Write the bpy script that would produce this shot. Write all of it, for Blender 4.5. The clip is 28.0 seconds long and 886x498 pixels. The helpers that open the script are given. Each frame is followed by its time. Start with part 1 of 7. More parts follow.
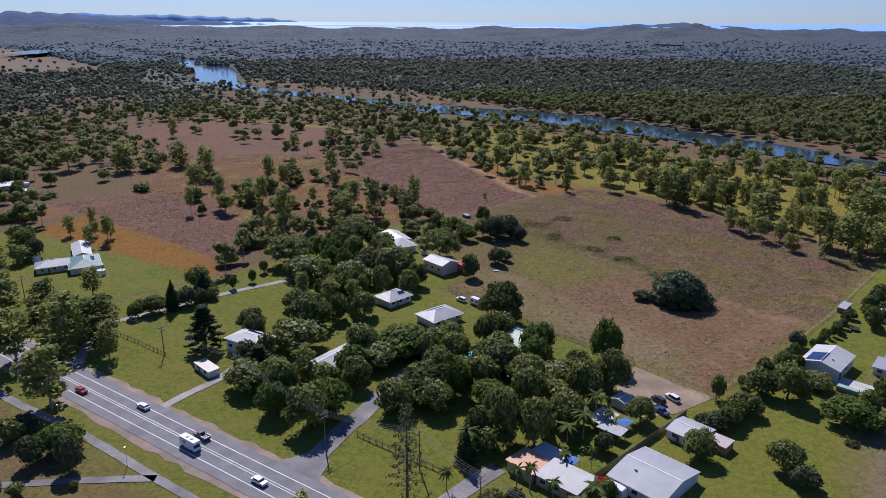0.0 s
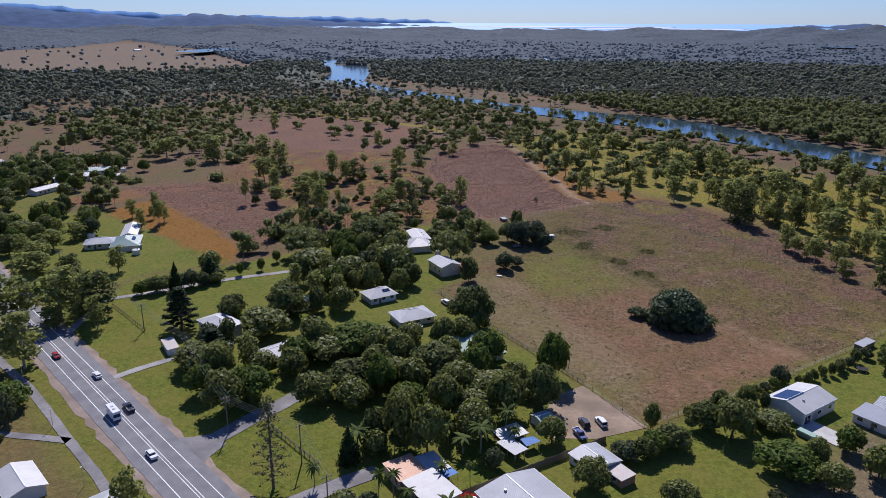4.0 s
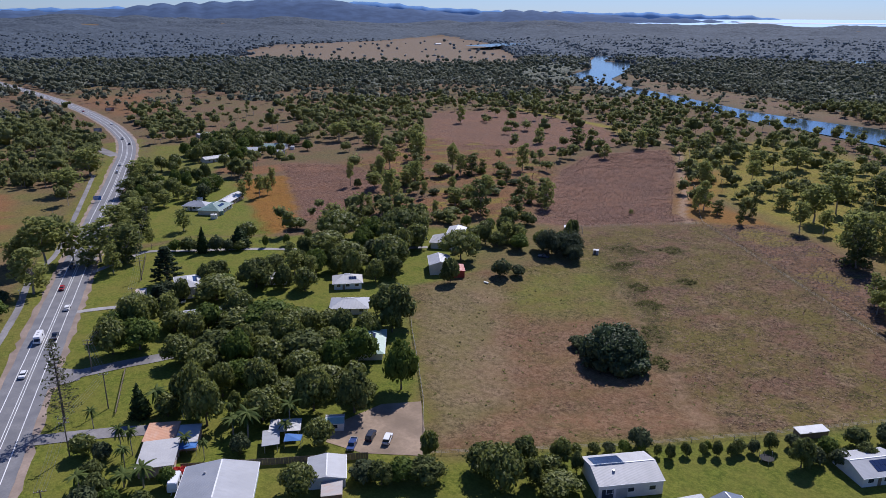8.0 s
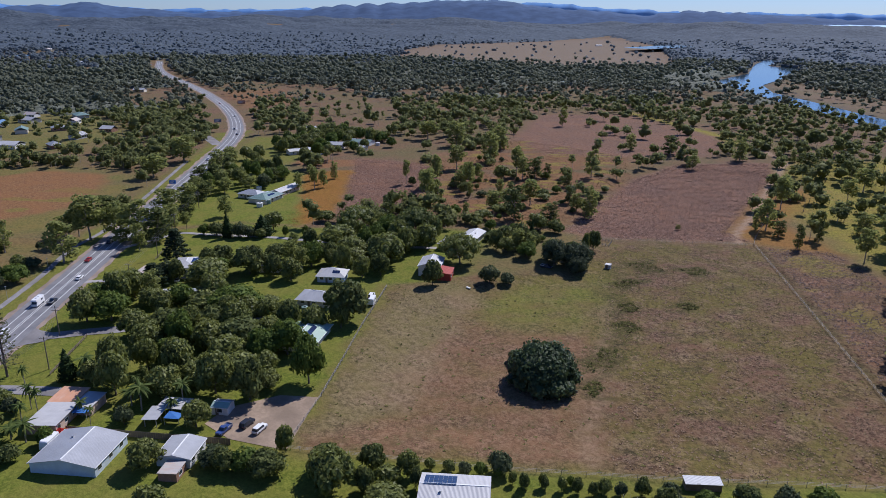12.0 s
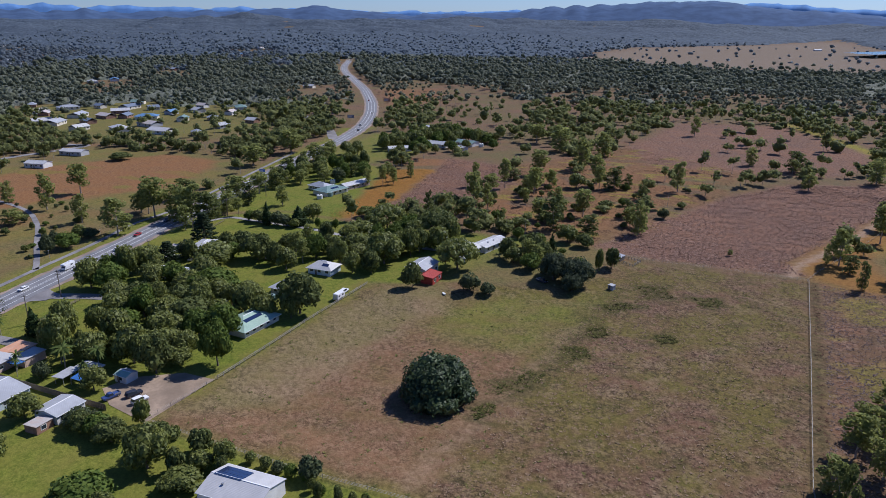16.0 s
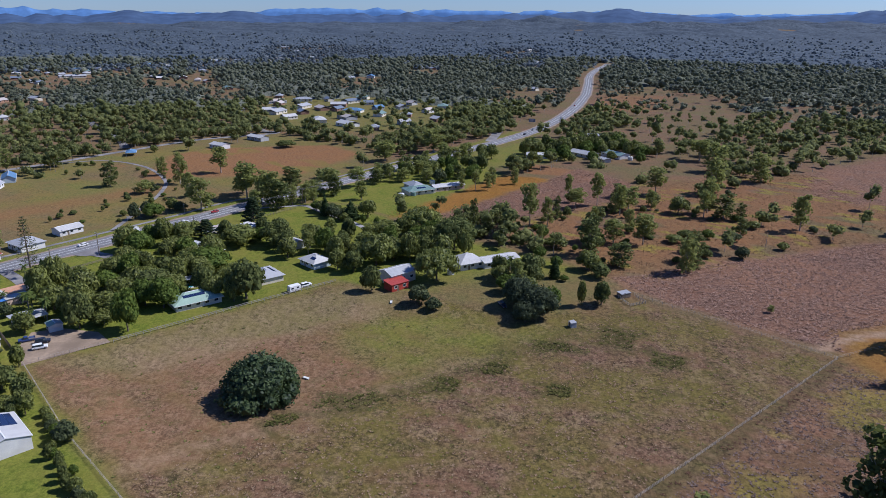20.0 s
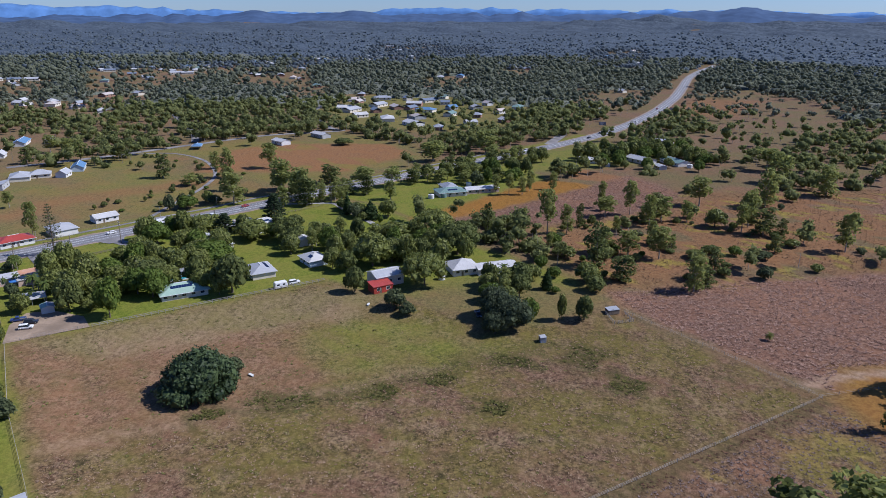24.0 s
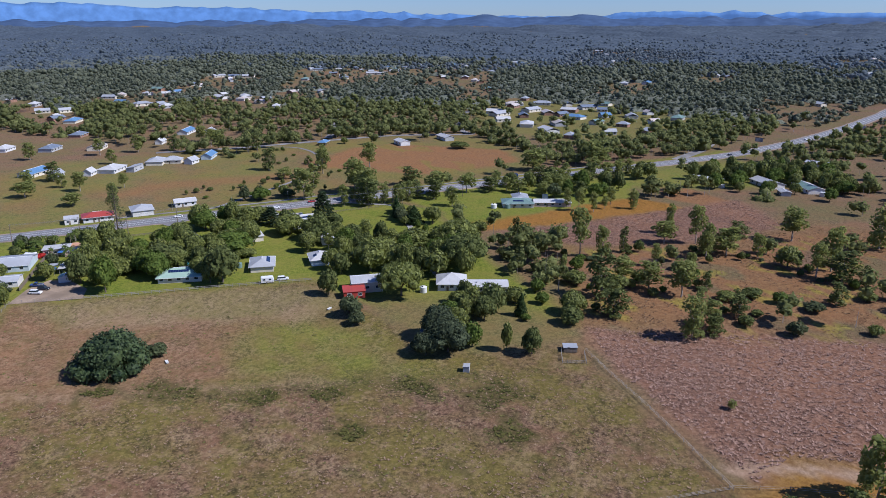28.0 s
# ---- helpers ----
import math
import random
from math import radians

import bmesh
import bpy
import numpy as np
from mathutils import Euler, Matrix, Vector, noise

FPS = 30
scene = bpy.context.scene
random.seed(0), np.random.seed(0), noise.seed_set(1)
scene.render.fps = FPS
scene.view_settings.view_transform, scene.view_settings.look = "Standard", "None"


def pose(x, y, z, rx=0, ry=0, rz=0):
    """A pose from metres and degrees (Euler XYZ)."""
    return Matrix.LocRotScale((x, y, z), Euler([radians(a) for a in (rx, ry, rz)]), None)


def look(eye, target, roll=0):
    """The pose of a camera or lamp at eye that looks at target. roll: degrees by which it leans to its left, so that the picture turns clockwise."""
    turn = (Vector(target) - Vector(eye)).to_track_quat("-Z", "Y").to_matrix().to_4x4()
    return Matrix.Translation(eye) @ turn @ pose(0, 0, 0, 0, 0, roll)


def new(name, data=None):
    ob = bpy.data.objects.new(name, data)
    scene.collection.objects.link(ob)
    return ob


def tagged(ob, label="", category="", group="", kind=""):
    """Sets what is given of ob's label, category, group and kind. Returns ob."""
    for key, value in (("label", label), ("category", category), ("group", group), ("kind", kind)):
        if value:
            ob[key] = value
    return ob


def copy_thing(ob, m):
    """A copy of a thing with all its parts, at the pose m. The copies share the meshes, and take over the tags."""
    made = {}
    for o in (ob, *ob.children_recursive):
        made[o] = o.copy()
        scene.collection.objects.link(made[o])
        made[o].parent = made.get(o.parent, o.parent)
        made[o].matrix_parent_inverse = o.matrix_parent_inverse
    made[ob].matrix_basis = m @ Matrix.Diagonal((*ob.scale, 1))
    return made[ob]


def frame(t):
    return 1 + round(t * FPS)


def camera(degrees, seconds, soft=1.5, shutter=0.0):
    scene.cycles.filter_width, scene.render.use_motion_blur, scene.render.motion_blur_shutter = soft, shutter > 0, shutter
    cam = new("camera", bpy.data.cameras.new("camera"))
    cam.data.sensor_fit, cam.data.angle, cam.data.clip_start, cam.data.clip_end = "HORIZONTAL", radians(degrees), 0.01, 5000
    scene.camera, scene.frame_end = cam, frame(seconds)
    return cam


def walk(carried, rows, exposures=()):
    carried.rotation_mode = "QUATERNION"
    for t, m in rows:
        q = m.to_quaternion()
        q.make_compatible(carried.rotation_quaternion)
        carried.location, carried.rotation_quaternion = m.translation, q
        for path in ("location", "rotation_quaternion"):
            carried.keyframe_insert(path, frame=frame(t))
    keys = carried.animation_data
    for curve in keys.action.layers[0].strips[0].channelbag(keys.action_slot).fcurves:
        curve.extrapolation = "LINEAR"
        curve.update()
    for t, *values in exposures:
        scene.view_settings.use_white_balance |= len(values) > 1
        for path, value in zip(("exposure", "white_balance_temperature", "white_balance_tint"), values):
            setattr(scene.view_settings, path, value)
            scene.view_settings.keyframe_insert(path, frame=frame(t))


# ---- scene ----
cam = camera(63.7, 28.0, soft=0.5)
PATH = [
    (0.0, pose(-0.00, -0.00, 66.84, 72.316, -0.290, 0.100)),
    (0.5, pose(16.56, 1.25, 66.83, 72.316, -0.201, 5.227)),
    (1.0, pose(23.27, 2.10, 66.82, 72.315, -0.212, 7.254)),
    (1.5, pose(26.05, 2.56, 66.80, 72.315, -0.223, 8.080)),
    (2.0, pose(28.82, 3.02, 66.79, 72.314, -0.233, 9.007)),
    (2.5, pose(31.60, 3.48, 66.78, 72.314, -0.244, 9.934)),
    (4.5, pose(43.10, 6.51, 66.73, 72.312, -0.287, 13.541)),
    (5.0, pose(50.99, 8.94, 66.71, 72.211, -0.298, 15.968)),
    (5.5, pose(66.30, 14.29, 66.63, 72.186, -0.253, 20.872)),
    (6.0, pose(82.39, 22.01, 66.55, 72.160, -0.308, 26.276)),
    (6.5, pose(97.70, 31.30, 66.47, 72.035, -0.263, 31.780)),
    (7.0, pose(106.31, 37.44, 66.39, 72.009, -0.317, 34.884)),
    (7.5, pose(109.01, 39.64, 66.70, 71.984, -0.272, 35.788)),
    (8.0, pose(110.93, 41.45, 66.62, 71.958, -0.327, 36.692)),
    (8.5, pose(113.18, 43.47, 66.61, 71.954, -0.323, 37.493)),
    (9.0, pose(115.04, 45.10, 66.60, 71.949, -0.320, 38.394)),
    (9.5, pose(117.30, 47.13, 66.59, 71.944, -0.316, 39.195)),
    (10.0, pose(119.16, 49.15, 66.57, 71.939, -0.313, 39.995)),
    (10.5, pose(121.01, 50.78, 66.56, 71.935, -0.309, 40.896)),
    (11.0, pose(124.06, 53.59, 66.55, 71.930, -0.305, 41.997)),
    (11.5, pose(131.47, 61.34, 66.54, 71.935, -0.309, 45.202)),
    (12.0, pose(142.83, 74.61, 66.53, 71.940, -0.414, 50.307)),
    (12.5, pose(153.39, 89.85, 66.13, 71.945, -0.418, 55.612)),
    (13.0, pose(161.20, 104.30, 66.12, 72.050, -0.422, 60.417)),
    (13.5, pose(164.29, 110.87, 66.50, 72.055, -0.426, 62.622)),
    (15.5, pose(168.36, 121.03, 66.47, 71.975, -0.343, 66.042)),
    (16.0, pose(169.09, 123.27, 66.46, 71.980, -0.347, 66.847)),
    (16.5, pose(170.21, 125.91, 66.45, 72.085, -0.351, 67.652)),
    (17.0, pose(170.93, 128.55, 66.44, 72.090, -0.355, 68.457)),
    (17.5, pose(172.80, 135.64, 66.40, 72.006, -0.362, 70.715)),
    (18.0, pose(176.64, 151.40, 66.37, 72.122, -0.369, 75.474)),
    (18.5, pose(178.90, 170.31, 66.33, 72.139, -0.276, 81.032)),
    (19.0, pose(179.19, 189.22, 66.69, 72.055, -0.283, 86.491)),
    (19.5, pose(178.31, 201.05, 66.65, 72.071, -0.290, 89.849)),
    (20.0, pose(178.21, 204.60, 66.62, 72.088, -0.297, 90.808)),
    (20.5, pose(177.78, 207.27, 66.62, 71.990, -0.390, 91.617)),
    (21.0, pose(177.35, 210.34, 66.61, 71.992, -0.383, 92.425)),
    (21.5, pose(176.93, 213.01, 66.61, 71.994, -0.277, 93.234)),
    (23.5, pose(174.43, 224.87, 66.99, 72.002, -0.249, 96.869)),
    (24.0, pose(171.65, 235.42, 66.98, 72.004, -0.242, 99.877)),
    (24.5, pose(165.10, 252.10, 66.63, 72.152, -0.290, 105.100)),
    (25.0, pose(157.62, 268.00, 66.66, 72.218, -0.275, 110.248)),
    (25.5, pose(152.87, 276.86, 66.85, 72.220, -0.238, 113.200)),
    (26.0, pose(150.65, 280.75, 66.97, 72.212, -0.215, 114.512)),
    (26.5, pose(149.04, 283.02, 66.96, 72.215, -0.208, 115.321)),
    (27.0, pose(147.43, 285.30, 66.96, 72.217, -0.201, 116.230)),
    (27.5, pose(145.83, 287.58, 66.95, 72.219, -0.194, 117.138)),
    (28.0, pose(144.22, 289.86, 66.95, 72.221, -0.187, 118.047)),
]
walk(cam, PATH, [(0, 0.04, 5900, 20), (10, 0.05, 5800, 18), (19, 0.1, 5650, 16), (28, 0.21, 5620, 16)])

SITE = 0.635      # metres to one unit of the plan below

# ---------------------------------------------------------------- light
world = bpy.data.worlds.new("sky")
scene.world = world
world.use_nodes = True
wn = world.node_tree
sky = wn.nodes.new("ShaderNodeTexSky")
sky.sky_type, sky.sun_disc = "NISHITA", False
SUN_EL, SUN_AZ = radians(46), radians(104)      # height, and bearing from +x towards +y
sky.sun_elevation, sky.sun_rotation = SUN_EL, radians(90) - SUN_AZ
sky.altitude, sky.air_density, sky.dust_density, sky.ozone_density = 300, 1.0, 0.15, 3.5
wn.nodes["Background"].inputs["Strength"].default_value = 0.064
tint = wn.nodes.new("ShaderNodeMix")
tint.data_type, tint.blend_type = "RGBA", "MULTIPLY"
tint.inputs[0].default_value = 1.0
tint.inputs[7].default_value = (0.76, 0.97, 1.42, 1)
wn.links.new(sky.outputs[0], tint.inputs[6])
wn.links.new(tint.outputs[2], wn.nodes["Background"].inputs["Color"])
sun = new("sun", bpy.data.lights.new("sun", "SUN"))
sun.data.energy, sun.data.angle, sun.data.color = 5.0, radians(0.53), (1.0, 0.95, 0.86)
sun_way = Vector((math.cos(SUN_EL) * math.cos(SUN_AZ), math.cos(SUN_EL) * math.sin(SUN_AZ), math.sin(SUN_EL)))
sun.matrix_world = look(sun_way * 500, (0, 0, 0))

# ---------------------------------------------------------------- materials


class Nodes:
    """A small builder for node materials."""

    def __init__(self, name, rough=0.85, metal=0.0, spec=0.3):
        self.mat = bpy.data.materials.new(name)
        self.mat.use_nodes = True
        self.tree = self.mat.node_tree
        self.shader = self.tree.nodes["Principled BSDF"]
        self.shader.inputs["Roughness"].default_value = rough
        self.shader.inputs["Metallic"].default_value = metal
        self.shader.inputs["Specular IOR Level"].default_value = spec

    def node(self, kind, **settings):
        n = self.tree.nodes.new(kind)
        for key, value in settings.items():
            n.inputs[key.replace("_", " ")].default_value = value
        return n

    def link(self, a, b):
        self.tree.links.new(a, b)

    def place(self):
        m = self.node("ShaderNodeVectorMath")
        m.operation = "SCALE"
        m.inputs["Scale"].default_value = 1 / SITE
        self.link(self.node("ShaderNodeNewGeometry").outputs["Position"], m.inputs[0])
        return m.outputs[0]

    def local(self):
        return self.node("ShaderNodeTexCoord").outputs["Object"]

    def noise(self, size, detail=3.0, rough=0.55, where=None, stretch=None):
        where = where or self.place()
        if stretch:
            m = self.node("ShaderNodeMapping")
            m.inputs["Scale"].default_value = stretch
            self.link(where, m.inputs["Vector"])
            where = m.outputs["Vector"]
        n = self.node("ShaderNodeTexNoise", Scale=1.0 / size, Detail=detail, Roughness=rough)
        self.link(where, n.inputs["Vector"])
        return n.outputs["Fac"]

    def ramp(self, fac, lo, hi):
        r = self.node("ShaderNodeMapRange")
        for key, value in (("From Min", lo), ("From Max", hi)):
            r.inputs[key].default_value = value
        self.link(fac, r.inputs["Value"])
        return r.outputs["Result"]

    def colour(self, value):
        if isinstance(value, (tuple, list)):
            n = self.node("ShaderNodeRGB")
            n.outputs[0].default_value = (*value[:3], 1)
            return n.outputs[0]
        return value

    def mix(self, fac, a, b, kind="MIX"):
        n = self.tree.nodes.new("ShaderNodeMix")
        n.data_type, n.blend_type = "RGBA", kind
        if isinstance(fac, (int, float)):
            n.inputs[0].default_value = fac
        else:
            self.link(fac, n.inputs[0])
        self.link(self.colour(a), n.inputs[6])
        self.link(self.colour(b), n.inputs[7])
        return n.outputs[2]

    def times(self, a, b):
        n = self.node("ShaderNodeMath")
        n.operation = "MULTIPLY"
        for i, v in enumerate((a, b)):
            if isinstance(v, (int, float)):
                n.inputs[i].default_value = v
            else:
                self.link(v, n.inputs[i])
        return n.outputs[0]

    def base(self, colour):
        self.link(self.colour(colour), self.shader.inputs["Base Color"])
        return self

    def bump(self, height, strength, distance):
        b = self.node("ShaderNodeBump", Strength=strength, Distance=distance)
        self.link(height, b.inputs["Height"])
        self.link(b.outputs["Normal"], self.shader.inputs["Normal"])
        return self


def shade(c, k):
    return tuple(min(1.0, v * k) for v in c)


def plain(name, colour, rough=0.6, metal=0.0, size=1.2, vary=0.25, bump=0.0, local=True, spec=0.3):
    """Paint, metal, timber or earth with two scales of wear."""
    n = Nodes(name, rough, metal, spec)
    where = n.local() if local else n.place()
    coarse = n.ramp(n.noise(size * 3, 2, where=where), 0.35, 0.65)
    fine = n.ramp(n.noise(size * 0.3, 4, where=where), 0.35, 0.7)
    c = n.mix(coarse, shade(colour, 1 - vary), shade(colour, 1 + vary * 0.5))
    c = n.mix(n.times(fine, 0.5), c, shade(colour, 1 - vary * 1.2))
    n.base(c)
    if bump:
        n.bump(n.noise(size * 0.3, 4, where=where), 0.5, bump)
    return n.mat


def roofing(name, colour, rough=0.45, rust=None, metal=0.0):
    """Corrugated sheet: ribs run down the slope (object y)."""
    n = Nodes(name, rough, metal, 0.4)
    where = n.local()
    w = n.node("ShaderNodeTexWave", Scale=1.0 / 0.9)
    w.wave_profile = "SIN"
    n.link(where, w.inputs["Vector"])
    stain = n.ramp(n.noise(2.2, 4, 0.6, where, (1.6, 0.5, 1)), 0.45, 0.75)
    c = n.mix(n.times(stain, 0.6), colour, rust or shade(colour, 0.72))
    c = n.mix(n.ramp(n.noise(6.0, 2, where=where), 0.4, 0.65), c, shade(colour, 0.86))
    n.base(c)
    n.bump(w.outputs["Fac"], 0.6, 0.03)
    return n.mat


def leaves(name, dark, light, mid=None, rough=0.72, spec=0.12, through_light=0.3):
    """Foliage: each leaf clump has its own tint, and every tree its own shade."""
    n = Nodes(name, rough, 0, spec)
    geo = n.node("ShaderNodeNewGeometry")
    c = n.mix(geo.outputs["Random Per Island"], dark, light)
    info = n.node("ShaderNodeObjectInfo")
    c = n.mix(n.times(info.outputs["Random"], 0.55), c, mid or shade(light, 0.8))
    n.base(c)
    glow = n.node("ShaderNodeBsdfTranslucent")
    n.link(n.mix(0.5, c, shade(light, 1.3)), glow.inputs["Color"])
    both = n.node("ShaderNodeMixShader")
    both.inputs[0].default_value = through_light
    n.link(n.shader.outputs[0], both.inputs[1])
    n.link(glow.outputs[0], both.inputs[2])
    n.link(both.outputs[0], n.tree.nodes["Material Output"].inputs["Surface"])
    return n.mat


def glass(name="window glass", colour=(0.03, 0.04, 0.05)):
    n = Nodes(name, 0.08, 0, 0.6)
    n.base(colour)
    return n.mat


M = {
    "asphalt": None,
    "line": plain("road line paint", (0.72, 0.72, 0.70), 0.7, vary=0.2, local=False, size=2),
    "gravel_path": plain("concrete path", (0.33, 0.31, 0.29), 0.9, vary=0.3, local=False, size=3),
    "side_asphalt": plain("worn side road asphalt", (0.235, 0.22, 0.215), 0.9, vary=0.35, local=False, size=3),
    "gravel": plain("pale gravel yard", (0.31, 0.23, 0.16), 0.95, vary=0.35, local=False, size=4, bump=0.1),
    "concrete": plain("concrete", (0.5, 0.48, 0.45), 0.9, vary=0.2),
    "wall_white": plain("white weatherboard paint", (0.66, 0.645, 0.61), 0.6, vary=0.12),
    "wall_cream": plain("cream wall paint", (0.66, 0.6, 0.48), 0.7, vary=0.15),
    "wall_pink": plain("pink-beige brick", (0.55, 0.40, 0.32), 0.85, vary=0.2, size=0.5),
    "wall_brick": plain("brown brick", (0.33, 0.19, 0.13), 0.9, vary=0.3, size=0.5),
    "wall_grey": plain("grey wall cladding", (0.42, 0.42, 0.42), 0.7, vary=0.2),
    "wall_red": plain("red barn cladding", (0.42, 0.06, 0.04), 0.65, vary=0.25),
    "wall_blue": plain("pale blue cladding", (0.50, 0.57, 0.60), 0.65, vary=0.15),
    "wall_green": plain("pale green cladding", (0.40, 0.50, 0.42), 0.65, vary=0.15),
    "trim": plain("white trim paint", (0.78, 0.78, 0.76), 0.5, vary=0.1),
    "roof_white": roofing("white metal roofing", (0.50, 0.49, 0.475)),
    "roof_pale": roofing("pale grey metal roofing", (0.40, 0.405, 0.415)),
    "roof_grey": roofing("weathered grey metal roofing", (0.31, 0.325, 0.35), rust=(0.34, 0.33, 0.33)),
    "roof_dark": roofing("dark grey metal roofing", (0.17, 0.20, 0.25)),
    "roof_green": roofing("pale green metal roofing", (0.33, 0.45, 0.36)),
    "roof_teal": roofing("green metal roofing", (0.17, 0.25, 0.22)),
    "roof_red": roofing("red metal roofing", (0.37, 0.06, 0.045)),
    "roof_blue": roofing("blue metal roofing", (0.12, 0.23, 0.38)),
    "roof_rust": roofing("rust-stained metal roofing", (0.48, 0.44, 0.40), rust=(0.55, 0.24, 0.11)),
    "roof_orange": roofing("orange rusted roofing", (0.58, 0.30, 0.17), rust=(0.62, 0.48, 0.38)),
    "panel": None,
    "glass": glass(),
    "timber": plain("weathered timber", (0.20, 0.16, 0.12), 0.9, vary=0.3, size=0.6),
    "pale_timber": plain("grey split timber", (0.34, 0.31, 0.27), 0.9, vary=0.3, size=0.6),
    "bark": plain("grey-brown bark", (0.17, 0.13, 0.10), 0.95, vary=0.35, size=0.5),
    "bark_pale": plain("pale gum bark", (0.36, 0.31, 0.26), 0.9, vary=0.3, size=0.6),
    "metal": plain("galvanised steel", (0.5, 0.5, 0.5), 0.45, 0.6, vary=0.15),
    "wire": plain("aluminium cable", (0.28, 0.28, 0.29), 0.5, 0.5),
    "black": plain("black rubber", (0.02, 0.02, 0.02), 0.8),
    "chrome": plain("chrome", (0.6, 0.6, 0.6), 0.2, 0.9),
    "car_white": plain("white car paint", (0.75, 0.75, 0.74), 0.25, vary=0.05, spec=0.5),
    "car_silver": plain("silver car paint", (0.42, 0.43, 0.44), 0.3, 0.4, vary=0.05),
    "car_dark": plain("dark car paint", (0.03, 0.035, 0.05), 0.25, vary=0.05, spec=0.5),
    "car_red": plain("red car paint", (0.35, 0.03, 0.03), 0.25, vary=0.05, spec=0.5),
    "car_blue": plain("blue car paint", (0.04, 0.07, 0.2), 0.25, vary=0.05, spec=0.5),
    "lamp_red": plain("red lamp lens", (0.4, 0.02, 0.02), 0.3),
    "lamp_clear": plain("clear lamp lens", (0.7, 0.7, 0.68), 0.2),
    "tank": plain("white water tank", (0.66, 0.66, 0.62), 0.6, vary=0.15),
    "tarp_blue": plain("blue tarpaulin", (0.05, 0.16, 0.42), 0.6, vary=0.2),
    "pool": plain("turquoise pool water", (0.06, 0.36, 0.42), 0.05, spec=0.5),
    "mango": leaves("mango leaves", (0.030, 0.044, 0.012), (0.255, 0.272, 0.068), (0.155, 0.175, 0.042), rough=0.55, spec=0.2),
    "fig": leaves("fig leaves", (0.020, 0.036, 0.015), (0.095, 0.13, 0.050), (0.055, 0.085, 0.033), rough=0.55, spec=0.22),
    "light_leaf": leaves("bright garden leaves", (0.05, 0.085, 0.015), (0.15, 0.19, 0.035), (0.10, 0.14, 0.03)),
    "gum": leaves("gum leaves", (0.076, 0.100, 0.030), (0.320, 0.335, 0.100), (0.20, 0.215, 0.070), through_light=0.48),
    "cypress": leaves("cypress foliage", (0.016, 0.034, 0.012), (0.048, 0.075, 0.022)),
    "conifer": leaves("araucaria foliage", (0.016, 0.032, 0.014), (0.05, 0.07, 0.03)),
    "palm": leaves("palm fronds", (0.04, 0.07, 0.014), (0.13, 0.16, 0.04)),
    "shrub": leaves("shrub leaves", (0.036, 0.050, 0.016), (0.175, 0.195, 0.056), (0.110, 0.130, 0.044)),
    "grey_shrub": leaves("grey-green shrub leaves", (0.042, 0.058, 0.026), (0.125, 0.145, 0.065)),
    "dry_twig": leaves("sparse pine twigs", (0.045, 0.058, 0.022), (0.13, 0.14, 0.055)),
    # blue-grey of the haze is put into these crowns' leaf colour
    "wood_hazed": leaves("haze-tinted forest crowns", (0.110, 0.135, 0.150), (0.215, 0.250, 0.270), (0.170, 0.198, 0.218), through_light=0.6),
    "wattle": leaves("wattle leaves", (0.026, 0.038, 0.020), (0.100, 0.120, 0.062), (0.062, 0.078, 0.040)),
    "blossom": leaves("red bougainvillea flowers", (0.35, 0.02, 0.02), (0.6, 0.06, 0.05)),
    "wood_far": leaves("woodland crowns", (0.058, 0.078, 0.026), (0.250, 0.262, 0.090), (0.165, 0.176, 0.064), through_light=0.45),
    # natural grey-green, greyed further by some haze mixed into the colour
    "wood_part_hazed": leaves("lightly hazed grey-green crowns", (0.074, 0.088, 0.058), (0.205, 0.216, 0.142), (0.145, 0.155, 0.106), through_light=0.42),
}

n = Nodes("asphalt", 0.85, 0, 0.3)
c = n.mix(n.ramp(n.noise(5, 3), 0.35, 0.65), (0.15, 0.148, 0.155), (0.21, 0.205, 0.205))
c = n.mix(n.times(n.ramp(n.noise(0.5, 3), 0.4, 0.7), 0.5), c, (0.13, 0.13, 0.135))
n.base(c)
M["asphalt"] = n.mat

n = Nodes("solar cells", 0.15, 0, 0.6)
n.base(n.mix(n.noise(1.0, 2, where=n.local()), (0.012, 0.02, 0.06), (0.02, 0.035, 0.09)))
M["panel"] = n.mat

n = Nodes("river water", 0.12, 0, 0.6)
n.base(n.mix(n.ramp(n.noise(60, 3), 0.35, 0.65), (0.025, 0.045, 0.055), (0.04, 0.07, 0.09)))
n.bump(n.noise(2.5, 3), 0.25, 0.08)
M["water"] = n.mat

# forest canopy seen from far off; haze painted into its tones, bluer farther out
for key, dark, light, dry in (("canopy", (0.070, 0.082, 0.064), (0.150, 0.160, 0.122), (0.135, 0.136, 0.106)), ("canopy_hazed", (0.034, 0.047, 0.061), (0.092, 0.114, 0.138), (0.070, 0.088, 0.110))):
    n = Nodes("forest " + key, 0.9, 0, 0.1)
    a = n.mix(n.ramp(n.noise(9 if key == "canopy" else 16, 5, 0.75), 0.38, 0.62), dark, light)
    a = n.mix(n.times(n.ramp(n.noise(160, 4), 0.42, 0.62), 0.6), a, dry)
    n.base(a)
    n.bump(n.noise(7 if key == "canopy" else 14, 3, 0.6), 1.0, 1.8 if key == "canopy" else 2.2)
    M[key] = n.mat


def part(name, bm, material, parent=None, label=""):
    """Link a bmesh as one mesh object under a thing or a part."""
    me = bpy.data.meshes.new(name)
    bm.to_mesh(me)
    bm.free()
    me.materials.append(material)
    ob = new(name, me)
    ob.parent = parent
    if label:
        ob["label"] = label
    return ob


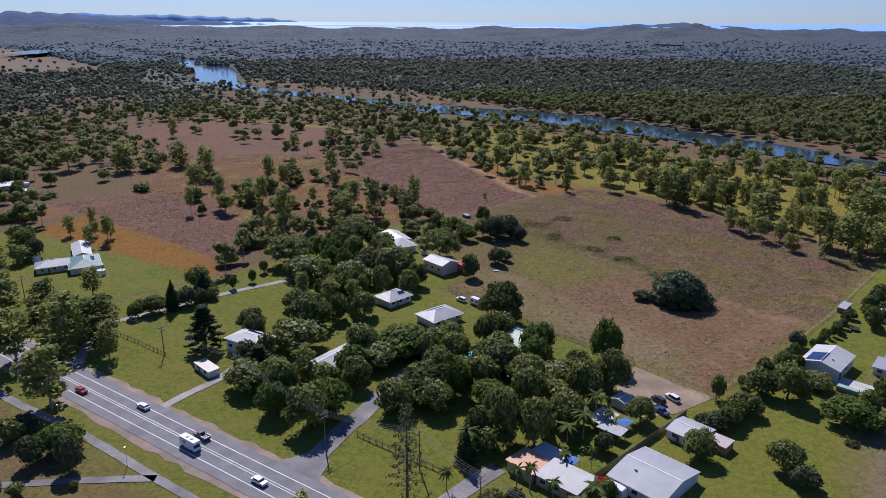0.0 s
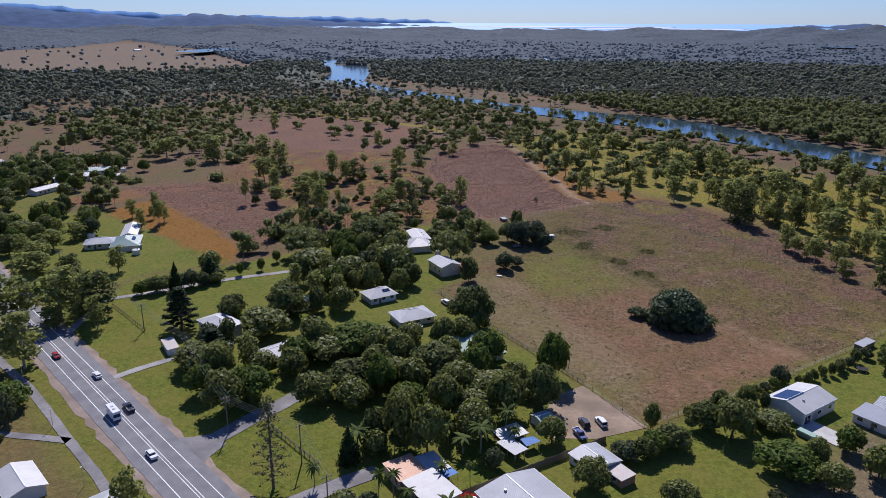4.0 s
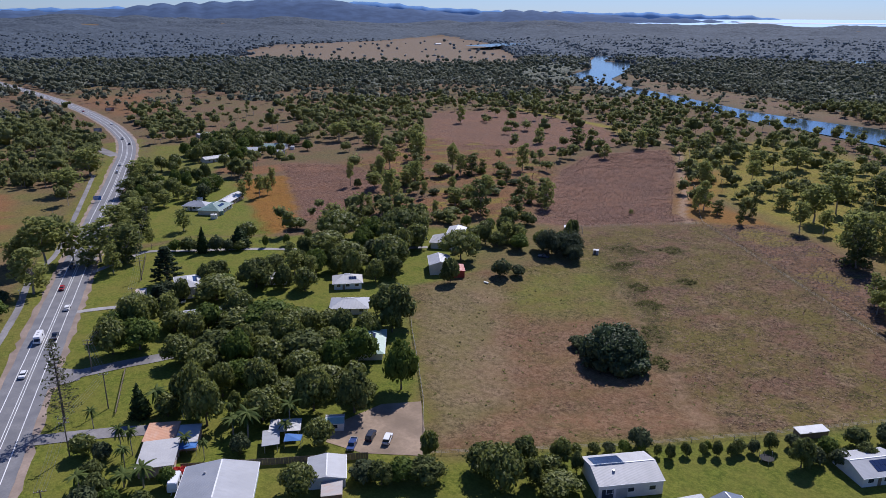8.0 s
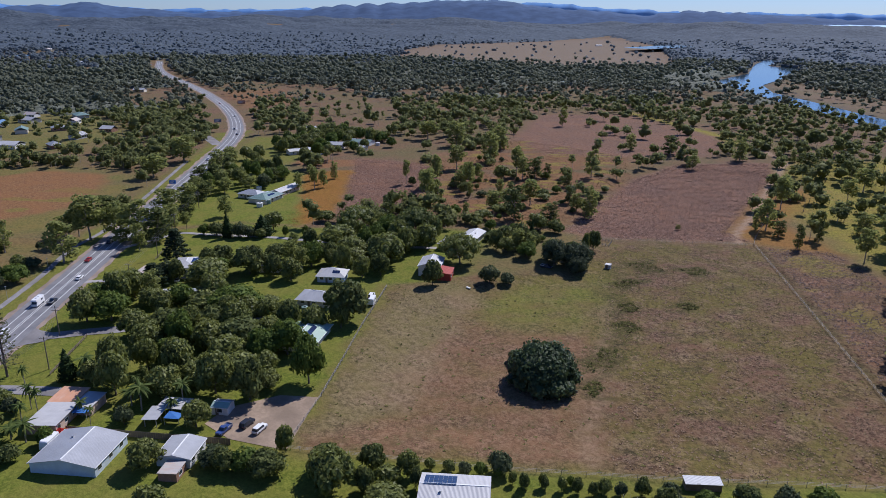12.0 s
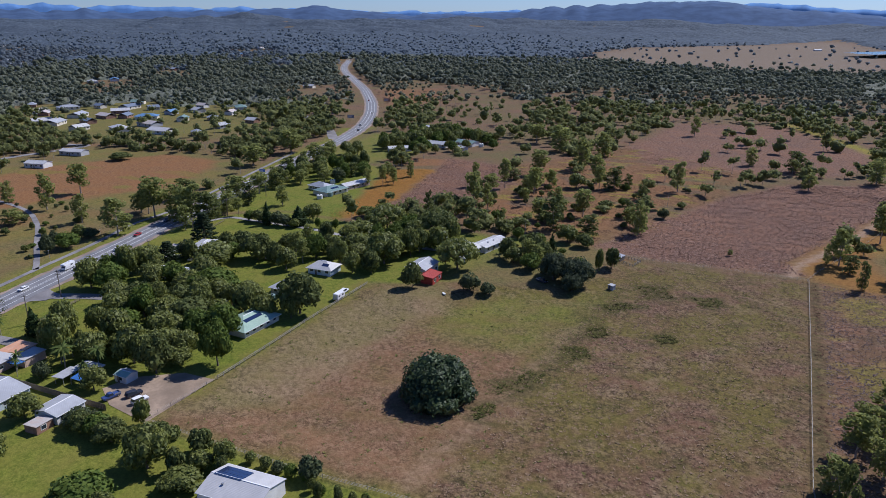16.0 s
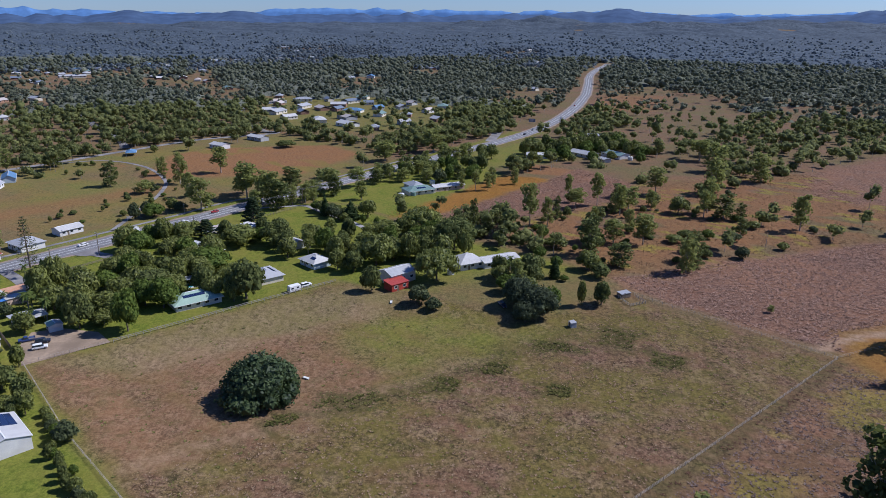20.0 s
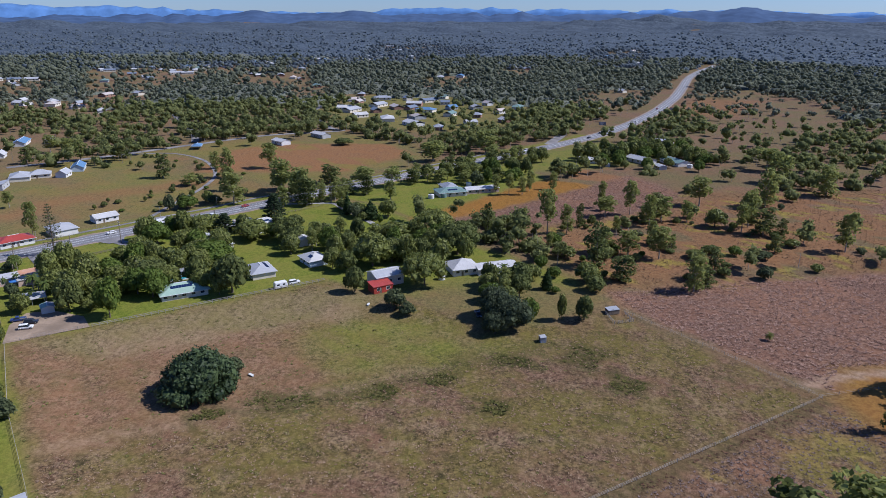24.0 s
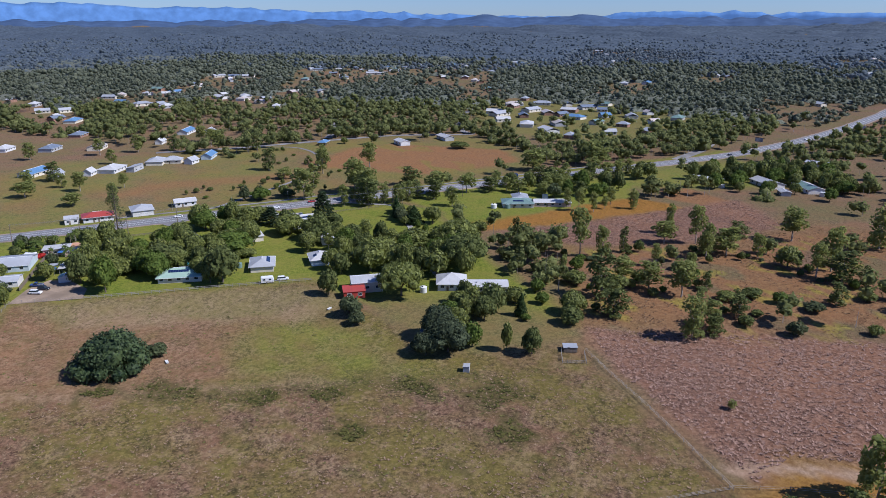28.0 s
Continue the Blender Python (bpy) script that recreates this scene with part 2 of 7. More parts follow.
def mesh_part(name, verts, faces, material, parent=None, label="", smooth=False):
    me = bpy.data.meshes.new(name)
    me.from_pydata(verts, [], faces)
    me.materials.append(material)
    if smooth:
        me.shade_smooth()
    ob = new(name, me)
    ob.parent = parent
    if label:
        ob["label"] = label
    return ob


def box(bm, x0, y0, z0, x1, y1, z1, m=None):
    vs = [bm.verts.new(Vector(p) if m is None else m @ Vector(p)) for p in
          ((x0, y0, z0), (x1, y0, z0), (x1, y1, z0), (x0, y1, z0), (x0, y0, z1), (x1, y0, z1), (x1, y1, z1), (x0, y1, z1))]
    for f in ((0, 3, 2, 1), (4, 5, 6, 7), (0, 1, 5, 4), (1, 2, 6, 5), (2, 3, 7, 6), (3, 0, 4, 7)):
        bm.faces.new([vs[i] for i in f])
    return vs


def boxes(*dims):
    bm = bmesh.new()
    for d in dims:
        box(bm, *d)
    return bm


def tube(bm, a, b, ra, rb, sides=7):
    a, b = Vector(a), Vector(b)
    q = (b - a).to_track_quat("Z", "Y").to_matrix()
    rings = []
    for p, r in ((a, ra), (b, rb)):
        rings.append([bm.verts.new(p + q @ Vector((r * math.cos(k * math.tau / sides), r * math.sin(k * math.tau / sides), 0))) for k in range(sides)])
    for k in range(sides):
        bm.faces.new((rings[0][k], rings[0][(k + 1) % sides], rings[1][(k + 1) % sides], rings[1][k]))
    bm.faces.new(rings[1])
    bm.faces.new(rings[0][::-1])

# ---------------------------------------------------------------- plan of the land
ROAD = [(150, 12), (60, 76), (20, 104), (-48, 150.5), (-121, 200.6), (-187, 246), (-260, 297), (-310, 331), (-360, 365), (-415, 397), (-470, 422),
        (-530, 445), (-600, 468), (-660, 485), (-730, 503), (-800, 520), (-960, 552), (-1145, 588), (-1300, 630), (-1468, 690)]
PADDOCK = [(2, 274), (29, 243), (62, 208), (79, 187), (118, 221), (152, 255), (198, 306), (170, 331), (123, 385), (66, 450), (24, 405), (10, 396), (16, 380), (40, 352), (22, 322)]
PADDOCK_GREEN = [(22, 300), (30, 312), (27, 338), (36, 352), (47, 360), (60, 336), (78, 310), (60, 287), (40, 288)]
PURPLE_A = [(-6, 390), (-30, 440), (-62, 525), (-72, 590), (-30, 655), (-5, 610), (45, 462), (62, 455), (20, 410)]
PURPLE_B = [(-330, 719), (-275, 800), (-133, 748), (-92, 700), (-70, 640), (-112, 590), (-160, 544), (-230, 580)]
PURPLE_C = [(-203, 390), (-240, 415), (-190, 446), (-137, 419), (-100, 360), (-103, 310), (-128, 332)]
PURPLE_D = [(70, 452), (125, 388), (172, 333), (192, 345), (162, 400), (122, 450), (95, 470)]
ORANGE_A = [(-216, 357), (-203, 390), (-128, 332), (-103, 308), (-100, 286), (-112, 286), (-150, 318)]
ORANGE_B = [(45, 462), (10, 570), (30, 600), (48, 560), (55, 500), (100, 470), (68, 452)]
YELLOW_A = [(-5, 620), (-20, 665), (30, 760), (90, 720), (160, 640), (240, 520), (300, 430), (240, 340), (200, 345), (150, 440), (95, 480), (52, 520), (30, 600)]
YELLOW_B = [(-288, 815), (-218, 786), (-121, 738), (-92, 706), (-85, 712), (-115, 748), (-215, 797), (-285, 826)]
GARDENS = [(-38, 152), (0, 124), (60, 92), (150, 30), (330, 30), (330, 330), (215, 330), (152, 255), (79, 187), (62, 208), (2, 274), (16, 318), (38, 352), (14, 382), (0, 392),
           (-20, 378), (-50, 340), (-95, 290), (-130, 262), (-128, 212)]
FAR_GARDEN = [(-130, 262), (-100, 290), (-150, 318), (-216, 357), (-260, 345), (-255, 310), (-190, 258), (-140, 222)]
FAR_FARM = [(-262, 312), (-240, 345), (-262, 395), (-300, 450), (-350, 440), (-380, 400), (-330, 360)]
VERGE = [(170, -10), (-50, 128), (-125, 180), (-260, 276), (-380, 360), (-420, 380), (-420, 415), (-300, 340), (-120, 224), (-30, 162), (190, 10)]
PARK = [(40, 70), (-60, 130), (-125, 178), (-250, 264), (-300, 262), (-340, 222), (-398, 150), (-356, 92), (-250, 20), (-110, -60), (-20, -60)]
BROWN_FIELD = [(-190, 112), (-280, 96), (-315, 120), (-336, 216), (-290, 250), (-214, 216), (-200, 150)]
CLEARED = [(-574, 480), (-590, 560), (-764, 630), (-790, 560), (-749, 528)]
BROWN_EAST = [(122, 152), (150, 175), (140, 205), (110, 165), (96, 140), (100, 110), (140, 110)]
FAR_FIELD = [(-1330, 1250), (-1700, 1540), (-2050, 2000), (-2100, 2640), (-2400, 3500), (-1600, 2750), (-980, 1960), (-690, 1530), (-780, 1370), (-900, 1290), (-1070, 1270)]
RIVER = [(-700, 2080), (-625, 1825), (-510, 1765), (-440, 1560), (-372, 1310), (-300, 1200), (-190, 1108), (-42, 975), (30, 935), (105, 905), (178, 851), (245, 745), (314, 645), (352, 560), (420, 480), (520, 380)]
RIVER_S = [(520, 320), (430, 412), (334, 522), (280, 596), (222, 676), (170, 730), (118, 790), (42, 848), (-16, 886), (-153, 1020), (-250, 1100), (-380, 1230), (-463, 1310), (-520, 1540), (-660, 1830), (-760, 2080)]
MUD_BANK = [(-372, 1310), (-300, 1200), (-190, 1108), (-42, 975), (30, 935), (95, 912), (60, 985), (-59, 1140), (-200, 1240), (-390, 1420)]
TILLED = [(-247, 364), (-260, 378), (-229, 418), (-213, 416), (-218, 380)]
PARK_BROWN = [(-57, 56), (-109, 63), (-183, 133), (-165, 149), (-91, 87), (-55, 78)]
WEEDS = [(101, 283), (97, 294), (92, 304), (86, 317), (80, 323), (72, 333), (62, 340), (53, 356), (47, 368), (44, 384), (60, 378)]
PAD_STRIP = [(62, 210), (79, 194), (82, 222), (74, 236), (54, 261), (29, 296), (14, 302), (8, 278), (26, 250)]
PAD_RED = [(80, 192), (104, 211), (137, 243), (128, 247), (118, 263), (106, 280), (94, 297), (80, 303), (60, 287), (44, 284), (54, 261), (74, 236), (82, 222)]
PAD_ORANGE_DIP = [(112, 219), (137, 243), (126, 249), (116, 258), (104, 246), (96, 226)]
PAD_PALE = [(54, 240), (55, 254), (66, 250), (73, 238), (81, 224), (70, 216), (60, 228)]
PAD_SCALD = [(25, 284), (36, 282), (40, 290), (30, 298), (24, 294)]
PAD_TRACK = [(64, 338), (78, 318), (92, 299), (106, 279), (118, 262), (128, 246), (134, 241)]
FARM_TRACK = [(58, 449), (53, 455), (47, 470), (36, 508), (17, 556), (-6, 620), (-22, 664), (-57, 701), (-95, 713)]
FENCE_EAST = [(68, 451), (95, 420), (125, 386), (150, 357), (172, 332), (200, 307)]
PAD_TRACK_WEST = [(27, 300), (54, 261), (74, 236), (81, 222)]
WEED_PATCHES = [[(95, 283), (105, 282), (102, 294), (95, 304), (90, 300)], [(78, 316), (90, 315), (92, 324), (82, 327)], [(52, 350), (64, 351), (63, 367), (54, 362)], [(42, 378), (57, 371), (60, 384), (46, 391)],
                [(69, 334), (78, 329), (81, 338), (72, 343)], [(104, 272), (112, 270), (110, 279), (103, 282)], [(60, 390), (72, 384), (76, 396), (66, 402)], [(84, 352), (92, 350), (94, 358), (86, 360)]]
YELLOW_D = [(84, 442), (86, 456), (102, 454), (116, 440), (104, 430)]
YELLOW_E = [(128, 396), (130, 409), (140, 404), (148, 388), (136, 384)]

SCRUB = [(-60, 360), (-100, 360), (-137, 419), (-190, 446), (-230, 580), (-112, 590), (-62, 525), (-30, 440), (-6, 390)]

YARD_DRY = [(-14, 340), (6, 312), (26, 298), (44, 342), (36, 402), (-12, 398)]
PAD_EAST = [(32, 380), (58, 344), (90, 300), (116, 267), (136, 244), (152, 255), (198, 306), (170, 331), (123, 385), (66, 450), (24, 405)]
TOWN_GREEN = [(-420, 160), (-400, 260), (-480, 330), (-640, 330), (-740, 220), (-740, 70), (-540, 80)]
GLADE = [(-890, 577), (-770, 610), (-600, 560), (-470, 500), (-345, 455), (-300, 470), (-330, 520), (-429, 596), (-481, 654), (-672, 671), (-917, 653)]
FARM_FRONT = [(-262, 395), (-190, 446), (-195, 500), (-270, 520), (-340, 480), (-330, 440)]


def inside(poly, x, y):
    """Signed distance to a polygon, positive inside, for arrays of places."""
    x, y = np.asarray(x, float), np.asarray(y, float)
    best, hit = np.full(x.shape, 1e9), np.zeros(x.shape, bool)
    for (ax, ay), (bx, by) in zip(poly, poly[1:] + poly[:1]):
        dx, dy = bx - ax, by - ay
        k = np.clip(((x - ax) * dx + (y - ay) * dy) / (dx * dx + dy * dy), 0, 1)
        best = np.minimum(best, np.hypot(x - ax - k * dx, y - ay - k * dy))
        if ay != by:
            hit ^= ((ay > y) != (by > y)) & (x < (bx - ax) * (y - ay) / (by - ay) + ax)
    return np.where(hit, best, -best)


def along(line, x, y):
    """Distance to an open line."""
    best = np.full(np.shape(x), 1e9)
    for (ax, ay), (bx, by) in zip(line, line[1:]):
        dx, dy = bx - ax, by - ay
        k = np.clip(((x - ax) * dx + (y - ay) * dy) / (dx * dx + dy * dy), 0, 1)
        best = np.minimum(best, np.hypot(x - ax - k * dx, y - ay - k * dy))
    return best


def wobble(x, y, size, seed=0.0):
    """Cheap smooth noise in about -1..1 for arrays."""
    a = np.sin(x / size * 1.7 + seed) * np.cos(y / size * 1.3 - seed * 2) + 0.6 * np.sin((x + y) / size * 2.9 + seed * 3) * np.cos((x - y) / size * 2.3)
    return (a + 0.4 * np.sin(x / size * 6.1 - y / size * 4.7 + seed)) / 1.6


HILLS = [(-2900, 560, 34, 800), (-3600, 1500, 70, 900), (-3100, 2900, 62, 800), (-2500, -700, 40, 700), (-1500, -1000, 26, 560), (-3900, -400, 50, 1000),
         (-2800, -1900, 48, 900), (-4200, 700, 66, 900), (-1850, 620, 24, 420), (-1900, 3900, 50, 700), (1300, 4400, 60, 600), (-3900, 2300, 70, 800), (-1000, -2100, 40, 700)]


LOWLAND = [(16, 268), (60, 212), (80, 193), (114, 224), (150, 258), (212, 300), (270, 400), (200, 560), (60, 640), (-80, 600), (-70, 470), (-20, 400), (10, 384), (26, 340), (22, 312)]


def land(x, y):
    """Height of the land: flat round the farm, a shallow dip under the paddocks, hills far off."""
    x, y = np.asarray(x, float), np.asarray(y, float)
    z = np.zeros(x.shape)
    for hx, hy, h, r in HILLS:
        d = np.hypot(x - hx, y - hy) / r
        z = np.maximum(z, h * np.exp(-d * d * 1.4) * (1 + 0.35 * wobble(x, y, 190, hx) + 0.15 * wobble(x, y, 80, hx)))
    far = np.clip((np.hypot(x, y - 300) - 1500) / 3200, 0, 1)
    dip = np.clip(inside(LOWLAND, x, y) / 16, 0, 1)
    level = np.clip(-inside(FAR_FIELD, x, y) / 500, 0, 1)
    z *= 0.7 * level
    z = z + level * 22 * np.clip((np.hypot(x, y - 300) - 2300) / 1200, 0, 1) * np.abs(wobble(x, y, 430, 3)) ** 1.4
    return z * np.clip((np.hypot(x, y - 300) - 900) / 700, 0, 1) + far ** 2 * 42 * level * (1 + 0.3 * wobble(x, y, 500)) - 1.6 * dip * dip * (3 - 2 * dip)


def graded(lo, hi, a, b, step, grow):
    """Coordinates: even steps between a and b, growing outside."""
    mid = list(np.arange(a, b + 0.1, step))
    out, d, p = [], step, a
    while p > lo:
        d *= grow
        p -= d
        out.append(max(p, lo))
    left = out[::-1]
    out, d, p = [], step, mid[-1]
    while p < hi:
        d *= grow
        p += d
        out.append(min(p, hi))
    return np.array(left + mid + out)


gx, gy = graded(-7600, 7600, -420, 310, 2.7, 1.06), graded(-7600, 7600, -60, 720, 2.7, 1.06)
X, Y = np.meshgrid(gx, gy)
x, y = X.ravel(), Y.ravel()
jx = x + 2.2 * wobble(x, y, 9, 1.0)
jy = y + 2.2 * wobble(x, y, 9, 5.0)


def mask(poly, soft=3.0):
    return np.clip(0.5 + inside(poly, jx, jy) / (2 * soft), 0, 1)


river_d = inside(RIVER + RIVER_S, x, y)
Z = land(x, y) + np.where(np.hypot(x, y - 300) < 480, 0.04, 0.25) * wobble(x, y, 40)
Z = np.where(river_d > 0, -1.6, np.where(river_d > -18, np.minimum(Z, -1.6 * (1 + river_d / 18)), Z))
Z -= 0.12
Z -= 3 * np.clip((np.hypot(x, y - 300) - 1700) / 200, 0, 1)
verge = np.clip(1.2 - along(ROAD, x, y) / 30, 0, 1)
Z = np.where(along(ROAD, x, y) < 12, -0.12, Z)
green = np.maximum.reduce([mask(GARDENS), 0.5 * mask(TOWN_GREEN, 20), mask(FAR_GARDEN), 0.8 * mask(FAR_FARM, 8), 0.9 * mask(VERGE, 5), 0.5 * mask(PARK, 12) * np.clip(0.75 + 0.6 * wobble(x, y, 38, 8), 0.3, 1), 0.8 * mask(PADDOCK_GREEN, 9) * np.clip(0.8 + 0.4 * wobble(x, y, 12, 6), 0.35, 1),
                          ])
green *= (1 - 0.85 * mask(BROWN_EAST, 6)) * (1 - 0.92 * mask(BROWN_FIELD, 5) * (wobble(x, y, 30, 3) > -0.5)) * (1 - 0.75 * mask(PARK_BROWN, 8)) * (1 - mask(TILLED, 2)) * (1 - 0.72 * mask(YARD_DRY, 10))
orange = np.maximum.reduce([mask(ORANGE_A, 2), 0.8 * mask(ORANGE_B, 5)])
purple = np.maximum.reduce([mask(PURPLE_A, 3), 0.9 * mask(PURPLE_B, 6), mask(PURPLE_C, 4), 0.95 * mask(PURPLE_D, 4), 0.8 * mask(FAR_FIELD, 40)])
yellow = np.maximum.reduce([0.85 * mask(YELLOW_A, 10), mask(YELLOW_B, 4), 0.6 * mask(SCRUB, 10) * (wobble(x, y, 11, 9) > 0.45),
                            0.4 * mask(PURPLE_D, 4) * (wobble(x, y, 9, 3) > 0.55), 0.6 * mask(YELLOW_D, 3) * (wobble(x, y, 7, 2) > -0.5), 0.6 * mask(YELLOW_E, 3) * (wobble(x, y, 6, 4) > -0.4)])
paddock = mask(PADDOCK, 1.5)
brown = np.maximum.reduce([mask(BROWN_FIELD, 4), 0.9 * mask(TILLED, 2), 0.7 * mask(PARK_BROWN, 8), 0.8 * mask(SCRUB, 20) * (wobble(x, y, 24, 5) > -0.4), 0.7 * mask(CLEARED, 12), 0.35 * mask(PARK, 20) * (wobble(x, y, 45, 3) > 0.1)])
pale = np.maximum.reduce([0.9 * mask(FAR_FIELD, 40), 0.3 * mask(MUD_BANK, 12), 0.8 * mask(BROWN_EAST, 6)])
mud = np.clip(0.5 + (river_d + 8) / 8, 0, 1)
strip = mask(PAD_STRIP, 4)
red = np.maximum(mask(PAD_RED, 5) * np.clip(0.85 + 0.5 * wobble(x, y, 9, 3), 0.35, 1), mask(PAD_ORANGE_DIP, 5))
worn = np.maximum.reduce([0.95 * np.clip(1.5 - along(PAD_TRACK, jx, jy) / 1.7, 0, 1), 0.55 * np.clip(1.3 - along(PAD_TRACK_WEST, jx, jy) / 2.2, 0, 1), 0.85 * mask(PAD_PALE, 5) * np.clip(0.7 + 0.7 * wobble(x, y, 5, 1), 0.1, 1),
                          0.9 * mask(PAD_SCALD, 3), 1.2 * np.clip(1.55 - along(FARM_TRACK, jx * 0.3 + x * 0.7, jy * 0.3 + y * 0.7) / 2.0, 0, 1), 0.6 * np.clip(1.2 - np.hypot(jx - 94.5, jy - 266.5) / 19, 0, 1) * (wobble(x, y, 6, 7) > -0.2)])
weedy = np.maximum.reduce([0.6 * np.clip(1.4 - along(WEEDS, jx, jy) / 4.5, 0, 1) * np.clip(0.4 + 2.0 * wobble(x, y, 7, 2), 0, 1), 0.7 * mask(PAD_EAST, 6) * (wobble(x, y, 8, 11) > 0.66)] + [0.75 * np.clip(1.6 - along(FENCE_EAST, x, y) / 1.6, 0, 1), 0.3 * mask(PURPLE_D, 6) * (0.4 + (wobble(x, y, 5, 3) > -0.1))] + [0.85 * np.clip(0.5 + (inside(q, jx, jy) + 3.2 * wobble(x, y, 4.2, 5)) / 3, 0, 1) for q in WEED_PATCHES])
nx = len(gx)
faces = [(j * nx + i, j * nx + i + 1, (j + 1) * nx + i + 1, (j + 1) * nx + i) for j in range(len(gy) - 1) for i in range(nx - 1)]
me = bpy.data.meshes.new("ground")
me.from_pydata(np.c_[x, y, Z].tolist(), [], faces)
me.shade_smooth()
for name, chans in (("cover_a", (green, orange, purple, yellow)), ("cover_b", (paddock, brown, pale, mud)), ("cover_c", (strip, red, worn, weedy))):
    att = me.color_attributes.new(name, "FLOAT_COLOR", "POINT")
    att.data.foreach_set("color", np.stack(chans, -1).ravel().astype(np.float32))

n = Nodes("grassland", 0.95, 0, 0.1)
n.shader.inputs["Diffuse Roughness"].default_value = 0.2


def cover(name):
    a = n.node("ShaderNodeAttribute")
    a.attribute_name = name
    s = n.node("ShaderNodeSeparateColor")
    n.link(a.outputs["Color"], s.inputs[0])
    return s.outputs[0], s.outputs[1], s.outputs[2], a.outputs["Alpha"]


big, mid_n, fine, tuft = n.noise(55, 4, 0.6), n.noise(11, 4, 0.6), n.noise(1.8, 5, 0.7), n.noise(0.7, 4, 0.7)
w_green, w_orange, w_purple, w_yellow = cover("cover_a")
w_paddock, w_brown, w_pale, w_mud = cover("cover_b")
w_strip, w_red, w_worn, w_weedy = cover("cover_c")
patch, speck, grain = n.ramp(big, 0.38, 0.62), n.ramp(mid_n, 0.38, 0.64), n.ramp(n.mix(0.45, fine, tuft), 0.43, 0.58)


def tone(dark, light, other, amount=0.6):
    t = n.mix(grain, dark, light)
    return n.mix(n.times(speck, amount), t, other)


c = tone((0.090, 0.058, 0.035), (0.215, 0.138, 0.080), (0.205, 0.110, 0.060))
c = n.mix(n.times(patch, 0.5), c, tone((0.09, 0.095, 0.03), (0.16, 0.15, 0.045), (0.11, 0.10, 0.035)))
blotch = n.ramp(n.noise(26, 4, 0.62), 0.42, 0.58)
streak = n.ramp(n.noise(9, 4, 0.65, None, (1.0, 0.45, 1)), 0.5, 0.68)
# the damp side: olive sward broken by mauve-brown tufts and pale dead grass
olive = tone((0.052, 0.042, 0.014), (0.192, 0.142, 0.046), (0.142, 0.113, 0.028), 0.6)
mauve = tone((0.056, 0.032, 0.020), (0.228, 0.140, 0.086), (0.180, 0.096, 0.050), 0.55)
pad = n.mix(blotch, olive, mauve)
fleck = n.ramp(n.noise(2.3, 5, 0.78), 0.55, 0.68)
scuff = n.ramp(n.noise(3.4, 5, 0.75), 0.56, 0.70)
pad = n.mix(n.times(n.ramp(n.noise(9, 6, 0.72), 0.53, 0.61), 0.5), pad, tone((0.11, 0.074, 0.040), (0.33, 0.232, 0.135), (0.25, 0.162, 0.082)))
pad = n.mix(n.times(streak, 0.35), pad, (0.16, 0.140, 0.034))
# the dry side: straw over olive by the rails, red-brown earth round the fig
straw = tone((0.105, 0.080, 0.038), (0.245, 0.184, 0.092), (0.185, 0.148, 0.052), 0.6)
pad = n.mix(w_strip, pad, straw)
rust = tone((0.105, 0.060, 0.032), (0.265, 0.160, 0.092), (0.215, 0.116, 0.056), 0.6)
rust = n.mix(n.times(n.ramp(n.noise(8, 5, 0.7), 0.5, 0.62), 0.5), rust, (0.115, 0.085, 0.034))
pad = n.mix(w_red, pad, rust)
pad = n.mix(n.times(fleck, 0.4), pad, (0.29, 0.20, 0.12))
pad = n.mix(n.times(scuff, 0.42), pad, (0.050, 0.036, 0.016))
pad = n.mix(n.times(w_worn, 0.8), pad, tone((0.17, 0.108, 0.062), (0.32, 0.215, 0.132), (0.27, 0.168, 0.095), 0.5))
c = n.mix(w_paddock, c, pad)
c = n.mix(w_brown, c, tone((0.14, 0.068, 0.032), (0.275, 0.148, 0.066), (0.24, 0.112, 0.044)))
c = n.mix(w_purple, c, n.mix(n.times(patch, 0.6), tone((0.078, 0.038, 0.024), (0.295, 0.168, 0.108), (0.240, 0.118, 0.062), 0.6), tone((0.060, 0.034, 0.026), (0.230, 0.138, 0.096), (0.170, 0.088, 0.058), 0.6)))
c = n.mix(n.times(n.times(fleck, 0.6), w_purple), c, (0.37, 0.255, 0.185))
c = n.mix(w_orange, c, tone((0.20, 0.095, 0.02), (0.30, 0.155, 0.03), (0.27, 0.12, 0.03), 0.5))
c = n.mix(w_yellow, c, tone((0.15, 0.138, 0.018), (0.33, 0.285, 0.036), (0.24, 0.18, 0.038), 0.7))
c = n.mix(n.times(w_weedy, 0.95), c, tone((0.036, 0.034, 0.012), (0.100, 0.088, 0.026), (0.085, 0.064, 0.026), 0.6))
c = n.mix(w_pale, c, tone((0.15, 0.115, 0.075), (0.255, 0.20, 0.135), (0.20, 0.145, 0.09)))
c = n.mix(w_green, c, n.mix(n.times(patch, 0.5), tone((0.078, 0.104, 0.013), (0.165, 0.188, 0.026), (0.185, 0.168, 0.034), 0.6), tone((0.13, 0.14, 0.020), (0.215, 0.20, 0.038), (0.20, 0.155, 0.042), 0.6)))
c = n.mix(n.times(w_worn, n.times(n.ramp(w_paddock, 1.0, 0.0), 0.85)), c, tone((0.22, 0.145, 0.09), (0.38, 0.27, 0.18), (0.33, 0.21, 0.13), 0.5))
c = n.mix(w_mud, c, tone((0.09, 0.085, 0.06), (0.14, 0.13, 0.09), (0.12, 0.10, 0.07)))
n.base(c)
n.bump(n.mix(0.5, fine, tuft), 0.9, 0.26)
me.materials.append(n.mat)
